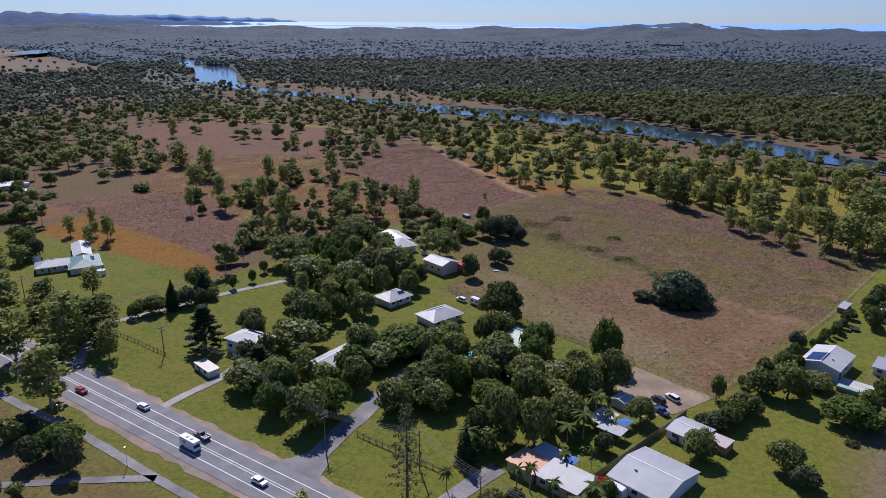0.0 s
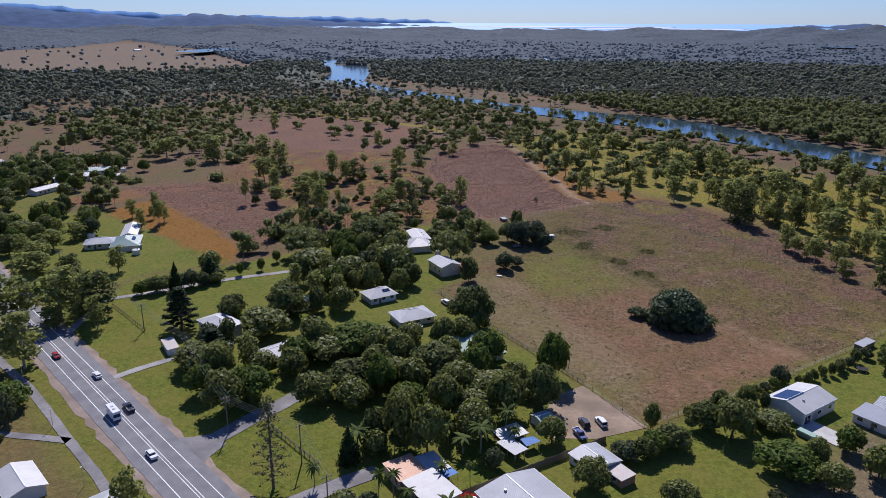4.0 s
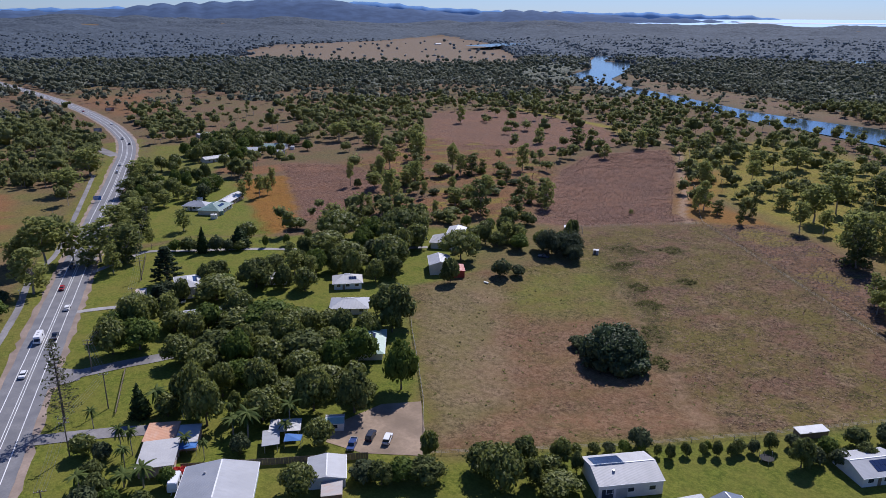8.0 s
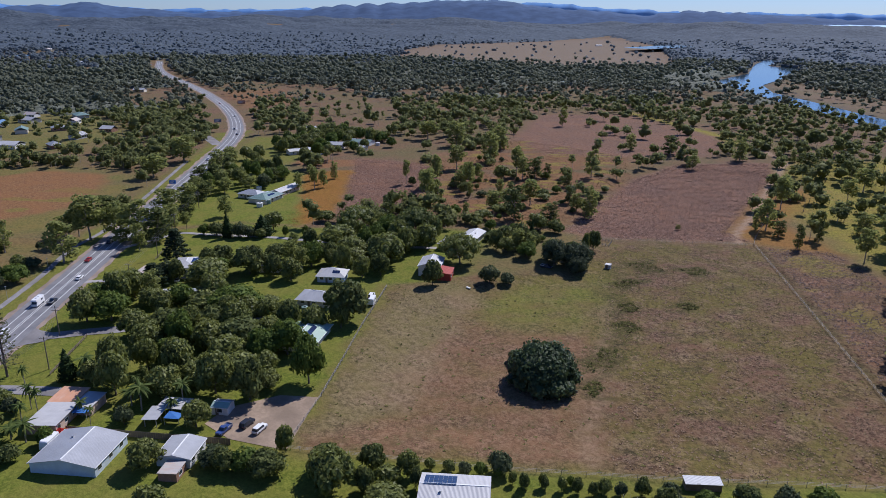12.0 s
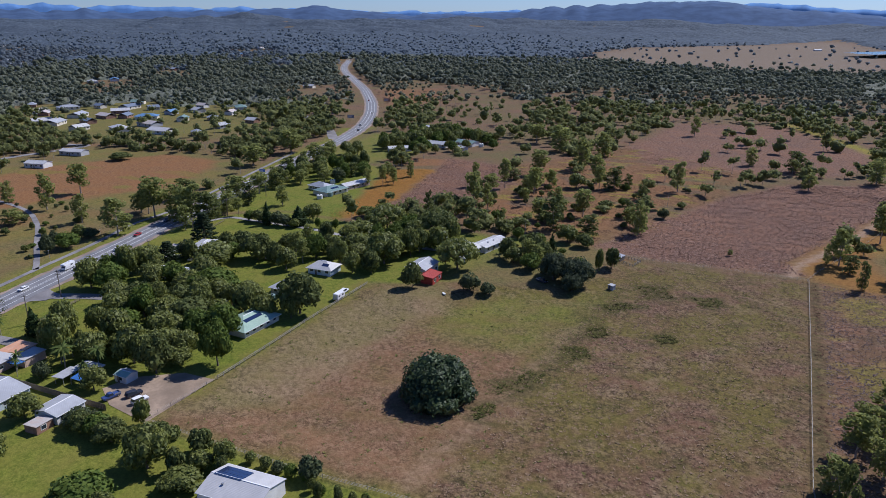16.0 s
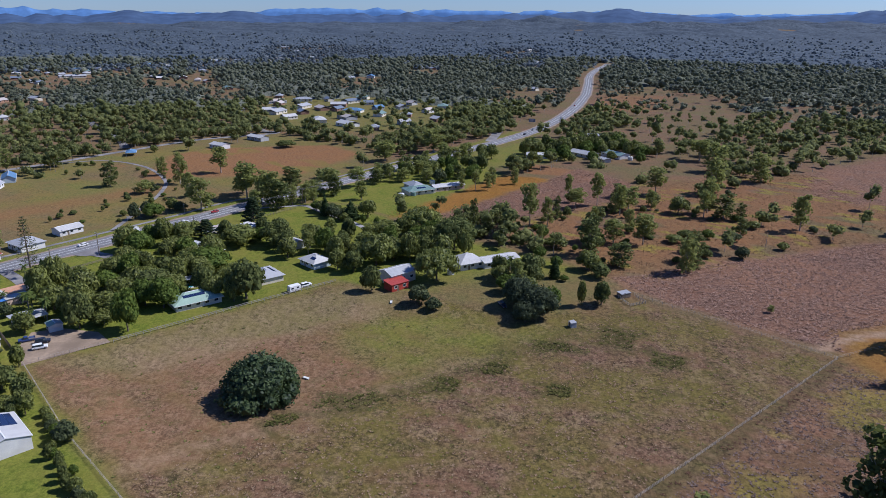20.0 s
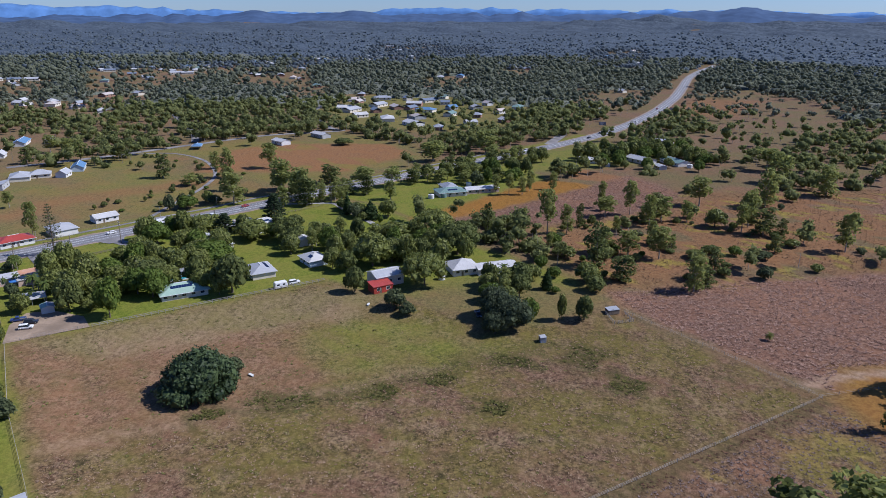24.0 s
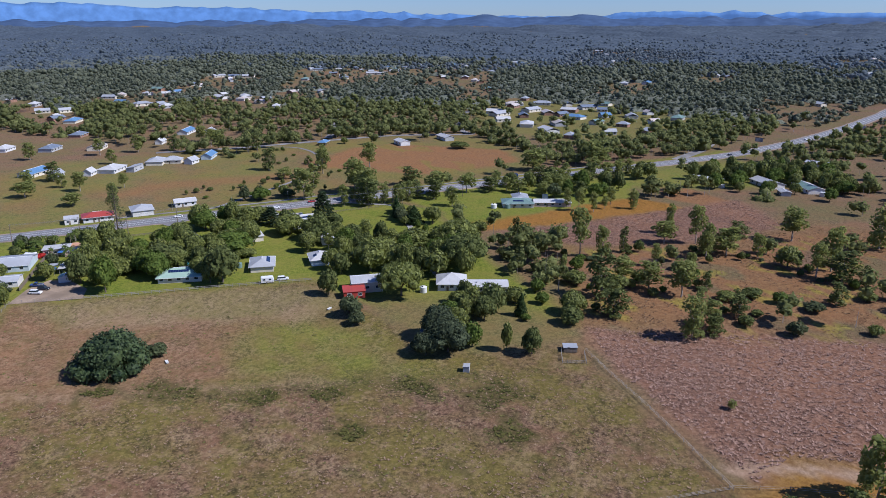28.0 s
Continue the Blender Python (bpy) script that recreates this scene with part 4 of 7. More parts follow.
TREES = {
    "mango": [(-5.4, 188.2, 10, 9.3), (5.6, 197.5, 8, 6.0), (16.6, 204.2, 10, 9.9), (13.2, 182.5, 8, 6.5), (35.3, 194.8, 8, 7.9), (47.2, 197.9, 6, 5.3), (29.5, 205.5, 11, 6.0), (52.9, 209.0, 16, 5.8),
        (21.4, 241.9, 16, 9.4), (24.5, 238.0, 10, 4.3), (-21.1, 207.2, 8, 8.6), (-12.9, 215.5, 10, 11.1), (-48.9, 219.4, 10, 10.6), (-47.7, 237.8, 12, 9.3), (-26.0, 193.3, 10, 5.1), (-29.2, 247.0, 10, 5.7),
        (-9.0, 226.8, 4, 6.2), (2.4, 228.5, 6, 5.0), (-58.7, 288.7, 10, 10.5), (-38.7, 283.0, 10, 8.7), (-20.3, 288.8, 15, 9.7), (-13.8, 272.3, 10, 4.7), (-39.0, 262.5, 12, 6.0), (65.4, 157.2, 8, 5.1)],
    "mango b": [(101.6, 187.0, 12, 6.4), (113.4, 194.1, 5, 5.8), (85.9, 178.8, 6, 5.5), (78.2, 171.5, 6, 3.8), (54.9, 173.7, 8, 4.5), (32.3, 182.6, 8, 6.6)],
    "shrub": [(-32.5, 177.2, 11, 8.0), (-36.5, 192.7, 8, 6.3), (-52.7, 243.5, 4, 4.8), (11.7, 290.0, 11, 4.8), (24.7, 309.6, 8, 4.9), (20.5, 352.0, 10, 5.6), (12.0, 345.0, 8, 5.6), (26.0, 361.0, 9, 4.4), (21.5, 381.0, 10, 3.9), (23.5, 372.7, 11, 2.3), (-98.0, 305.0, 6, 6.2),
        (91.0, 194.2, 4, 1.8), (112.8, 203.5, 6, 1.8), (71.0, 174.4, 2, 1.3), (41.8, 159.2, 6, 3.0), (20.5, 187.2, 2, 5.2), (-16.9, 382.4, 9, 6.0), (-50.3, 390.5, 6, 6.4), (-113.9, 451.0, 10, 7.3),
        (128.7, 223.4, 3, 1.4), (131.2, 226.5, 4, 1.2), (135.2, 231.9, 3, 1.3), (-47.7, 372.9, 6, 6.2), (-57.9, 432.3, 4, 5.5), (-38.1, 458.6, 6, 4.0), (-84.1, 481.8, 4, 4.6), (-104.9, 386.5, 6, 2.8)],
    "shrub b": [(-20.5, 369.1, 5, 3.3), (-7.0, 385.2, 7, 5.2), (-1.5, 369.6, 3, 2.3), (29.0, 315.5, 5, 3.6), (-36.8, 309.4, 4, 2.8), (-66.9, 440.8, 4, 4.9), (-87.0, 408.3, 4, 3.9),
        (-52.4, 483.6, 4, 3.5), (-65.1, 451.3, 5, 3.7), (-48.4, 444.5, 2, 2.9), (-18.1, 350.8, 4, 4.5), (-38.1, 441.7, 4, 3.4), (-62.7, 463.4, 4, 4.8), (-65.3, 368.4, 6, 3.8), (-30.9, 362.8, 6, 3.5),
        (-137.4, 393.2, 6, 3.0), (-102.1, 152.2, 8, 3.7), (-91.2, 150.0, 10, 3.6), (-112.9, 162.2, 7, 4.3), (95.0, 189.8, 8, 5.5), (112.2, 172.9, 8, 8.5), (84.7, 151.9, 8, 5.3), (86.1, 144.8, 6, 4.3)],
    "shrub c": [(81.1, 175.8, 6, 4.4), (73.8, 170.8, 5, 4.3), (16.2, 164.3, 16, 5.3), (24.1, 162.2, 14, 6.0), (34.1, 173.0, 10, 6.3), (-26.7, 213.0, 12, 6.5), (-36.6, 170.0, 13, 7.0), (-46.5, 183.8, 14, 5.9),
        (-58.4, 191.2, 9, 7.8), (160.0, 249.0, 5, 3.2), (165.5, 256.5, 6, 3.8), (171.5, 263.0, 6, 3.6), (152.5, 246.5, 4, 2.6), (177.0, 269.0, 6, 3.8), (158.0, 242.5, 5, 3.0), (163.5, 245.0, 5, 2.8), (168.5, 251.5, 5, 3.2), (141.8, 235.9, 4, 2.2), (-97.3, 157.9, 8, 6.8), (-112.5, 166.9, 5, 4.7), (-322.6, 180.4, 6, 9.4), (-100.8, 275.7, 10, 6.1)],
    "poinciana": [(-69.5, 307.1, 14, 11.8), (-42.9, 323.5, 16, 12.3), (-1.5, 316.0, 14, 10.6)],
    "gum": [(-117.4, 222.4, 18, 8.9), (-175.1, 259.6, 13, 8.1), (-228.3, 288.9, 12, 7.8), (-264.9, 315.2, 14, 7.3), (-111.1, 179.4, 20, 8.9), (-177.2, 216.5, 13, 9.4),
        (-264.7, 270.1, 16, 11.7), (-152.5, 191.2, 12, 7.2), (-305.7, 306.4, 20, 13.0), (-84.7, 363.6, 24, 6.4), (-108.6, 416.6, 18, 4.8), (-78.0, 414.8, 12, 3.2), (-105.5, 462.7, 16, 5.1), (-38.5, 387.4, 20, 7.1),
        (-53.8, 365.7, 10, 2.5), (-56.5, 402.1, 12, 6.6), (-43.3, 438.4, 11, 4.4), (-30.7, 430.4, 11, 4.8), (-80.5, 504.5, 20, 6.1), (-129.2, 615.9, 14, 5.5), (-256.0, 674.8, 19, 6.0), (-98.8, 626.0, 16, 8.7)],
    "gum b": [(-57.0, 592.1, 12, 5.8), (-48.7, 644.4, 18, 7.5), (65.7, 475.1, 9, 4.2), (81.5, 462.2, 13, 3.0), (52.0, 477.5, 9, 2.4), (-143.6, 392.9, 16, 3.3), (-78.7, 333.6, 17, 3.0), (92.0, 512.8, 12, 6.4),
        (112.9, 490.5, 22, 9.6), (143.3, 419.4, 23, 8.7), (51.9, 616.8, 16, 7.9), (15.3, 675.3, 14, 8.8), (75.0, 635.3, 16, 10.4), (108.1, 591.7, 18, 12.8), (135.2, 555.3, 20, 9.9), (-20.7, 673.1, 10, 3.6),
        (0.9, 647.7, 14, 7.3), (59.0, 573.8, 16, 6.3), (-165.8, 337.1, 14, 3.9), (26.4, 444.6, 3, 1.7), (-159.3, 450.2, 18, 8.2), (-198.7, 532.3, 20, 9.6), (-232.2, 512.9, 21, 10.9), (-275.0, 515.7, 17, 11.5)],
    "gum c": [(-115.0, 415.7, 11, 5.5), (-89.3, 350.6, 12, 3.4), (-87.2, 373.5, 16, 4.3), (-100.3, 380.3, 13, 3.1), (-124.2, 394.4, 12, 7.3), (-131.4, 408.2, 20, 5.3), (-120.1, 424.2, 14, 7.9), (-152.0, 425.5, 9, 6.2),
        (-86.7, 398.4, 11, 2.9), (-58.2, 390.5, 12, 6.4), (-53.6, 415.7, 16, 6.7), (-18.1, 426.0, 18, 5.5), (-25.2, 432.6, 8, 4.3), (-20.9, 397.1, 12, 6.7), (-68.0, 423.1, 8, 3.1), (-122.1, 437.7, 12, 4.3),
        (-116.6, 468.3, 21, 5.9), (-103.2, 472.8, 15, 8.2), (-73.1, 470.8, 10, 4.4), (-99.4, 481.0, 10, 3.4), (-165.1, 488.6, 23, 8.0), (-168.1, 345.3, 12, 3.3), (-177.5, 349.2, 8, 2.7), (-185.7, 363.9, 12, 3.4)],
    "gum d": [(-140.5, 267.2, 12, 5.0), (-138.0, 209.1, 18, 7.5), (-126.8, 215.7, 20, 9.6), (-127.0, 240.6, 10, 2.9), (-170.6, 328.5, 12, 3.3), (-190.5, 349.2, 11, 3.6), (119.2, 520.4, 22, 9.7), (139.4, 433.5, 23, 9.2),
        (168.8, 457.4, 24, 9.8), (158.0, 364.4, 10, 4.5), (180.1, 388.0, 19, 10.4), (171.5, 335.3, 9, 5.0), (190.4, 345.1, 20, 9.6), (197.2, 331.2, 21, 9.4), (231.3, 377.4, 22, 10.8), (228.6, 443.0, 18, 10.0),
        (266.6, 460.0, 18, 12.8), (186.1, 474.3, 15, 8.2), (83.5, 480.0, 14, 2.8), (56.3, 479.8, 18, 6.2), (40.4, 528.5, 21, 6.4), (148.7, 554.3, 20, 10.4), (160.2, 532.0, 17, 8.9), (211.1, 326.8, 16, 7.9)],
    "gum e": [(237.1, 494.0, 16, 11.0), (233.6, 534.0, 15, 9.4), (-178.9, 142.6, 21, 6.4), (-139.6, 197.8, 23, 10.0), (-152.3, 129.1, 8, 6.9), (-163.3, 244.3, 15, 9.7), (-123.2, 207.4, 8, 4.8), (-27.1, 114.0, 20, 4.5),
        (-31.9, 25.0, 10, 8.1), (-32.5, 70.0, 8, 7.5), (164.0, 353.0, 13, 5.6), (156.0, 374.0, 13, 5.4), (173.0, 351.0, 12, 5.0), (163.5, 363.5, 10, 4.6)],
    "cypress": [(6.0, 153.9, 10, 3.1), (-102.8, 251.8, 12, 3.0), (-109.2, 248.6, 7, 4.7), (-114.0, 244.5, 6, 3.6), (-98.7, 256.6, 8, 4.4), (-95.0, 260.2, 6, 3.6), (-91.5, 264.0, 5, 3.6), (-95.6, 267.1, 10, 5.5),
        (-86.3, 274.8, 6, 1.9), (-80.3, 282.8, 6, 2.1), (-78.6, 294.8, 6, 2.5), (-5.2, 366.2, 9, 2.6), (120.9, 222.5, 6, 3.5), (80.7, 186.7, 8, 2.9)],
    "greytree": [(32.5, 355.0, 13, 8.4), (26.0, 348.0, 13, 7.0), (38.0, 349.5, 9, 5.4)],
    "conifer": [(-79.5, 218.1, 16, 7.4), (-57.1, 200.4, 10, 6.8)],
    "palm": [(30.3, 151.6, 6, 2.2), (37.0, 152.1, 7, 1.7), (28.6, 166.8, 8, 2.1), (45.3, 170.9, 6, 2.2), (15.8, 160.6, 6, 2.0), (25.1, 175.2, 6, 2.3), (17.3, 141.7, 9, 2.3), (20.7, 142.7, 9, 2.3),
        (-8.8, 345.2, 8, 2.8), (-13.7, 347.9, 8, 2.8), (-10.4, 354.2, 10, 2.4), (1.1, 143.2, 7, 2.2), (25.4, 138.0, 8, 2.4)],
    "shrub d": [(11.1, 135.1, 6, 4.0), (38.6, 140.8, 5, 2.6), (29.4, 128.5, 6, 3.6), (33.2, 123.8, 7, 4.2), (22.5, 131.5, 5, 3.4), (16.5, 137.0, 5, 3.0), (122, 221, 4, 1.6), (126, 222, 3.5, 1.3), (129, 222.5, 4.5, 1.5), (132, 226.5, 3.5, 1.2),
        (135, 229, 4, 1.4), (138, 231, 4.5, 1.6), (141, 233, 4, 1.5), (145, 238, 4, 1.8), (148, 242, 5, 2.2), (118.5, 218.5, 3.5, 2.0), (115.5, 216, 3, 2.0), (112.5, 213.5, 3, 1.9), (109, 210.5, 3, 1.8)],
    "bare": [(-8.0, 140.1, 25, 5.3)],
}
planted = []
# ground kept free of trees round the houses: x, y, radius
YARDS = [(33, 227, 9), (39, 219, 8), (45, 214, 6), (123, 206, 8), (29, 145, 5.5), (23, 152, 6), (51, 146, 9), (66, 166, 6), (44, 170, 4), (52, 183, 3), (144, 201, 8), (150, 207, 8), (170, 247, 7), (155, 256, 4), (-283, 391, 8), (-292, 428, 9),
         (-289, 453, 9), (-64, 217, 7), (-37, 205, 8), (-20, 262, 7), (-1, 244, 8), (26, 223, 8), (10, 212, 6), (-1, 300, 7), (8, 300, 5), (-20, 329, 7), (-24, 344, 8), (-160, 301, 9), (-170, 319, 9), (-46, 247, 5)]
LANES = [(-36, 148), (-29, 160), (-27, 170), (-22, 184), (-18, 194), (-10, 204)]
picker = random.Random(5)


def plant(kind, x, y, h, r, which=None):
    root, r0, h0 = KINDS[kind][which if which is not None else picker.randrange(len(KINDS[kind]))]
    z = float(land(x, y)) - 0.1
    planted.append((x, y, r))
    return copy_thing(root, pose(x, y, z, 0, 0, picker.uniform(0, 360)) @ Matrix.Diagonal((r / r0, r / r0, h / h0, 1)))


for key, rows in TREES.items():
    for tx, ty, th, tr in rows:
        plant("shrub" if key == "cypress" and th < 9 and tr > 1.8 else "mango" if key.startswith("shrub") and tr > 5.2 else key.split()[0], tx, ty, th, tr)

# the great fig alone in the paddock
rngf = np.random.default_rng(3)
fig = tagged(new("fig_tree"), "huge dark green fig tree alone in the dry paddock", "tree")
part("trunk", trunk_mesh(rngf, 3.0, 1.0, 9, 7, 9), M["bark"], fig)
mesh_part("crown", *cloud(domed(rngf, 11.5, 0.2, 12.5, 34) + [(9 * math.cos(k * 0.52), 9 * math.sin(k * 0.52), 2.4 + 0.8 * math.sin(k * 2.1), 3.0, 2.4) for k in range(12)]
                         + [(8.5, -4, 2.6, 4.6, 3.2), (10, -1, 2.2, 3.4, 2.6), (6, -8, 2.4, 3.6, 2.8)], 0.55, 8200, rngf, 0.85), M["fig"], fig)
fig.location = (94.5, 266.5, float(land(94.5, 266.5)) - 0.1)
plant("shrub", 80.5, 270, 4.0, 4.4, 2)

# thickets of garden and farmyard trees, filled between the houses
THICKETS = [
    ([(-15, 178), (5, 172), (40, 180), (58, 196), (58, 206), (34, 236), (16, 236), (16, 232), (12, 216), (-5, 225), (-25, 215), (-38, 208), (-28, 190)], 7.2, ("mango", "mango", "mango", "shrub"), (9, 14), (4.6, 7.4)),
    ([(-72, 208), (-48, 176), (-32, 168), (-30, 190), (-48, 206), (-48, 232), (-30, 252), (-30, 280), (-62, 288), (-58, 255), (-74, 232)], 8.5, ("mango", "shrub", "shrub", "gum"), (7, 13), (3.6, 6.4)),
    ([(-50, 268), (-10, 270), (-8, 290), (-22, 312), (-34, 330), (-70, 312), (-62, 290)], 8.5, ("mango", "mango", "shrub"), (9, 15), (4.5, 7.5)),
    ([(-14, 352), (2, 334), (14, 336), (18, 350), (6, 358), (-2, 366), (-32, 366)], 8, ("shrub", "mango", "gum"), (6, 13), (3.4, 6)),
    ([(0, 148), (22, 160), (40, 162), (50, 178), (30, 178), (8, 168)], 5.2, ("palm", "shrub", "palm", "mango"), (5, 10), (2.4, 4.2)),
    ([(30, 118), (46, 130), (38, 142), (20, 134)], 5.0, ("palm", "shrub", "shrub"), (4, 8), (2, 3.6)),
    ([(-278, 372), (-296, 405), (-300, 440), (-276, 470), (-296, 482), (-330, 470), (-345, 436), (-318, 384)], 9, ("mango", "mango", "shrub"), (8, 14), (4.5, 7.5)),
    ([(-186, 268), (-182, 290), (-190, 330), (-236, 348), (-248, 312), (-210, 276)], 11, ("mango", "shrub", "gum"), (7, 13), (4, 6.5)),
    ([(118, 166), (140, 172), (160, 190), (150, 185), (136, 190), (112, 178)], 9, ("mango", "shrub"), (7, 11), (3.5, 5.5)),
    ([(150, 240), (164, 236), (215, 296), (204, 306), (172, 268)], 7, ("shrub", "mango", "shrub"), (4, 9), (2.4, 4.6)),
    ([(100, 186), (112, 196), (110, 206), (94, 198)], 6, ("shrub", "mango"), (5, 8), (2.6, 4.2)),
]
thick = random.Random(9)
for poly, gap, kinds, (h0, h1), (r0, r1) in THICKETS:
    xs, ys = [p[0] for p in poly], [p[1] for p in poly]
    gx_ = min(xs)
    while gx_ < max(xs):
        gy_ = min(ys)
        while gy_ < max(ys):
            px_, py_ = gx_ + thick.uniform(-0.4, 0.4) * gap, gy_ + thick.uniform(-0.4, 0.4) * gap
            kind = thick.choice(kinds)
            rr = thick.uniform(r0, r1)
            if inside(poly, px_, py_) > 0 and all(math.hypot(px_ - a, py_ - b) > 0.55 * (c_ + rr) for a, b, c_ in planted + YARDS) and along(LANES, px_, py_) > rr * 0.6 + 1:
                plant(kind, px_, py_, thick.uniform(h0, h1), rr)
            gy_ += gap
        gx_ += gap
# avenue of gums on the farm side of the highway
for i, p in enumerate(axis):
    if -300 < p.x < -112 and i % 2 == 0:
        d = (axis[i + 1] - axis[i - 1]).normalized()
        q = p + Vector((d.y, -d.x, 0)) * thick.uniform(14, 24)
        if all(math.hypot(q.x - a, q.y - b) > 0.7 * (c_ + 5) for a, b, c_ in planted):
            plant("gum", q.x, q.y, thick.uniform(9, 14), thick.uniform(4.2, 6.6), thick.choice((0, 2, 4, 5)))

# ---------------------------------------------------------------- buildings


def prism(bm, a, b, h0, thick, m):
    """A sloping sheet with thickness: corners a (4 points), pushed down by thick."""
    top = [bm.verts.new(m @ Vector(p)) for p in a]
    low = [bm.verts.new(m @ (Vector(p) - Vector((0, 0, thick)))) for p in a]
    bm.faces.new(top)
    bm.faces.new(low[::-1])
    for i in range(len(a)):
        j = (i + 1) % len(a)
        bm.faces.new((top[j], top[i], low[i], low[j]))


def roof_sheets(kind, L, W, eave, rise, over):
    """Corner lists of the roof's slopes."""
    l, w = L / 2 + over, W / 2 + over
    drop = rise * over / (W / 2)
    e = eave - drop
    if kind == "gable":
        return [[(-l, -w, e), (l, -w, e), (l, 0, eave + rise), (-l, 0, eave + rise)], [(l, w, e), (-l, w, e), (-l, 0, eave + rise), (l, 0, eave + rise)]]
    if kind == "hip":
        k = max(0.0, l - w)
        r = eave + rise
        return [[(-l, -w, e), (l, -w, e), (k, 0, r), (-k, 0, r)] if k else [(-l, -w, e), (l, -w, e), (0, 0, r)],
                [(l, w, e), (-l, w, e), (-k, 0, r), (k, 0, r)] if k else [(l, w, e), (-l, w, e), (0, 0, r)],
                [(l, -w, e), (l, w, e), (k, 0, r)], [(-l, w, e), (-l, -w, e), (-k, 0, r)]]
    return [[(-l, -w, eave), (l, -w, eave), (l, w, eave + rise), (-l, w, eave + rise)]]


def on_slope(L, W, eave, rise, side, u, v):
    """A place on a gable's or hip's long slope: u along, v from eave (0) to ridge (1)."""
    return Vector((u, side * (W / 2) * (1 - v), eave + rise * v + 0.06))


def building(name, label, cx, cy, L, W, rot, roof="gable", roof_mat="roof_white", wall_mat="wall_white", eave=3.0, rise=1.3, over=0.5, windows=3, doors=1, panels=None, second=None,
             category="house", posts=False, base=0.0, vents=0, roller=0):
    """A building with walls, roof, gutters, windows, doors and solar panels as its parts."""
    root = tagged(new(name), label, category)
    root.matrix_world = pose(cx, cy, float(land(cx, cy)) - 0.1, 0, 0, rot)
    I = Matrix.Identity(4)
    l, w = L / 2, W / 2
    if posts:
        for sx in (-1, 0, 1):
            for sy in (-1, 1):
                part("post", boxes((sx * (l - 0.15) - 0.08, sy * (w - 0.15) - 0.08, 0, sx * (l - 0.15) + 0.08, sy * (w - 0.15) + 0.08, eave - 0.05)), M["metal"], root)
    else:
        bm = bmesh.new()
        t = 0.2
        for (x0, y0, x1, y1) in ((-l, -w, l, -w + t), (-l, w - t, l, w), (-l, -w + t, -l + t, w - t), (l - t, -w + t, l, w - t)):
            box(bm, x0, y0, base, x1, y1, eave)
        if roof == "gable":
            for sx in (-1, 1):
                vs = [(sx * l, -w, eave), (sx * l, w, eave), (sx * l, 0, eave + rise - 0.05)]
                q = [bm.verts.new(p) for p in vs] + [bm.verts.new((p[0] - sx * t, p[1], p[2])) for p in vs]
                bm.faces.new(q[:3])
                bm.faces.new(q[3:])
        elif roof == "skillion":
            vs = [bm.verts.new(p) for p in ((-l, w - 0.02, eave), (l, w - 0.02, eave), (l, w - 0.02, eave + rise - 0.05), (-l, w - 0.02, eave + rise - 0.05))]
            bm.faces.new(vs)
            for sx in (-l + 0.02, l - 0.02):
                bm.faces.new([bm.verts.new(p) for p in ((sx, -w, eave), (sx, w, eave), (sx, w, eave + rise - 0.05))])
        part("wall", bm, M[wall_mat], root)
    for i, sheet in enumerate(roof_sheets(roof, L, W, eave, rise, over)):
        bm = bmesh.new()
        prism(bm, [(p[0], p[1], p[2] + 0.04) for p in sheet], None, 0, 0.12, I)
        part("roof", bm, M[second if second and i % 2 else roof_mat], root)
    if roof != "skillion":
        part("ridge_cap", boxes((-(l if roof == "gable" else max(0.3, l - w)), -0.16, eave + rise - 0.02, (l if roof == "gable" else max(0.3, l - w)), 0.16, eave + rise + 0.1)), M["trim"], root)
        for s in (-1, 1):
            yy = s * (w + over + 0.05)
            zz = eave - rise * over / w - 0.06
            part("gutter", boxes((-l - over, yy - 0.07, zz - 0.07, l + over, yy + 0.07, zz + 0.07)), M["trim"], root)
    for k in range(vents):
        q = on_slope(L, W, eave, rise, -1, -l * 0.4 + k * l * 0.5, 0.6)
        part("roof_vent", boxes((q.x - 0.25, q.y - 0.25, q.z - 0.1, q.x + 0.25, q.y + 0.25, q.z + 0.45)), M["metal"], root)
    if not posts:
        for s in (-1, 1):
            for k in range(windows):
                u = -l + L * (k + 0.5) / windows + (0.4 if s > 0 else 0)
                z0 = base + (eave - base) * 0.38
                win = part("window", boxes((u - 0.75, s * w - (0.03 if s < 0 else 0.0), z0, u + 0.75, s * w + (0.03 if s > 0 else 0.0), z0 + 1.1)), M["glass"], root)
                part("window_frame", boxes((u - 0.85, s * w - 0.05, z0 - 0.1, u + 0.85, s * w + 0.05, z0), (u - 0.85, s * w - 0.05, z0 + 1.1, u + 0.85, s * w + 0.05, z0 + 1.2),
                                           (u - 0.85, s * w - 0.05, z0, u - 0.75, s * w + 0.05, z0 + 1.1), (u + 0.75, s * w - 0.05, z0, u + 0.85, s * w + 0.05, z0 + 1.1)), M["trim"], win)
        for k in range(doors):
            u = -l * 0.3 + k * 2.5
            part("door", boxes((u - 0.45, -w - 0.05, base, u + 0.45, -w - 0.01, base + 2.05)), M["timber"], root)
        for k in range(roller):
            u = -l + 2.2 + k * 3.4
            # the first doorway is a near-black slab, painted in for the unlit interior
            part("roller_door", boxes((u - 1.4, -w - 0.04, 0.02, u + 1.4, -w - 0.005, 2.6)), M["wall_grey"] if k else M["glass"], root, "dark slab standing in for the shade inside an open roller door" if not k else "")
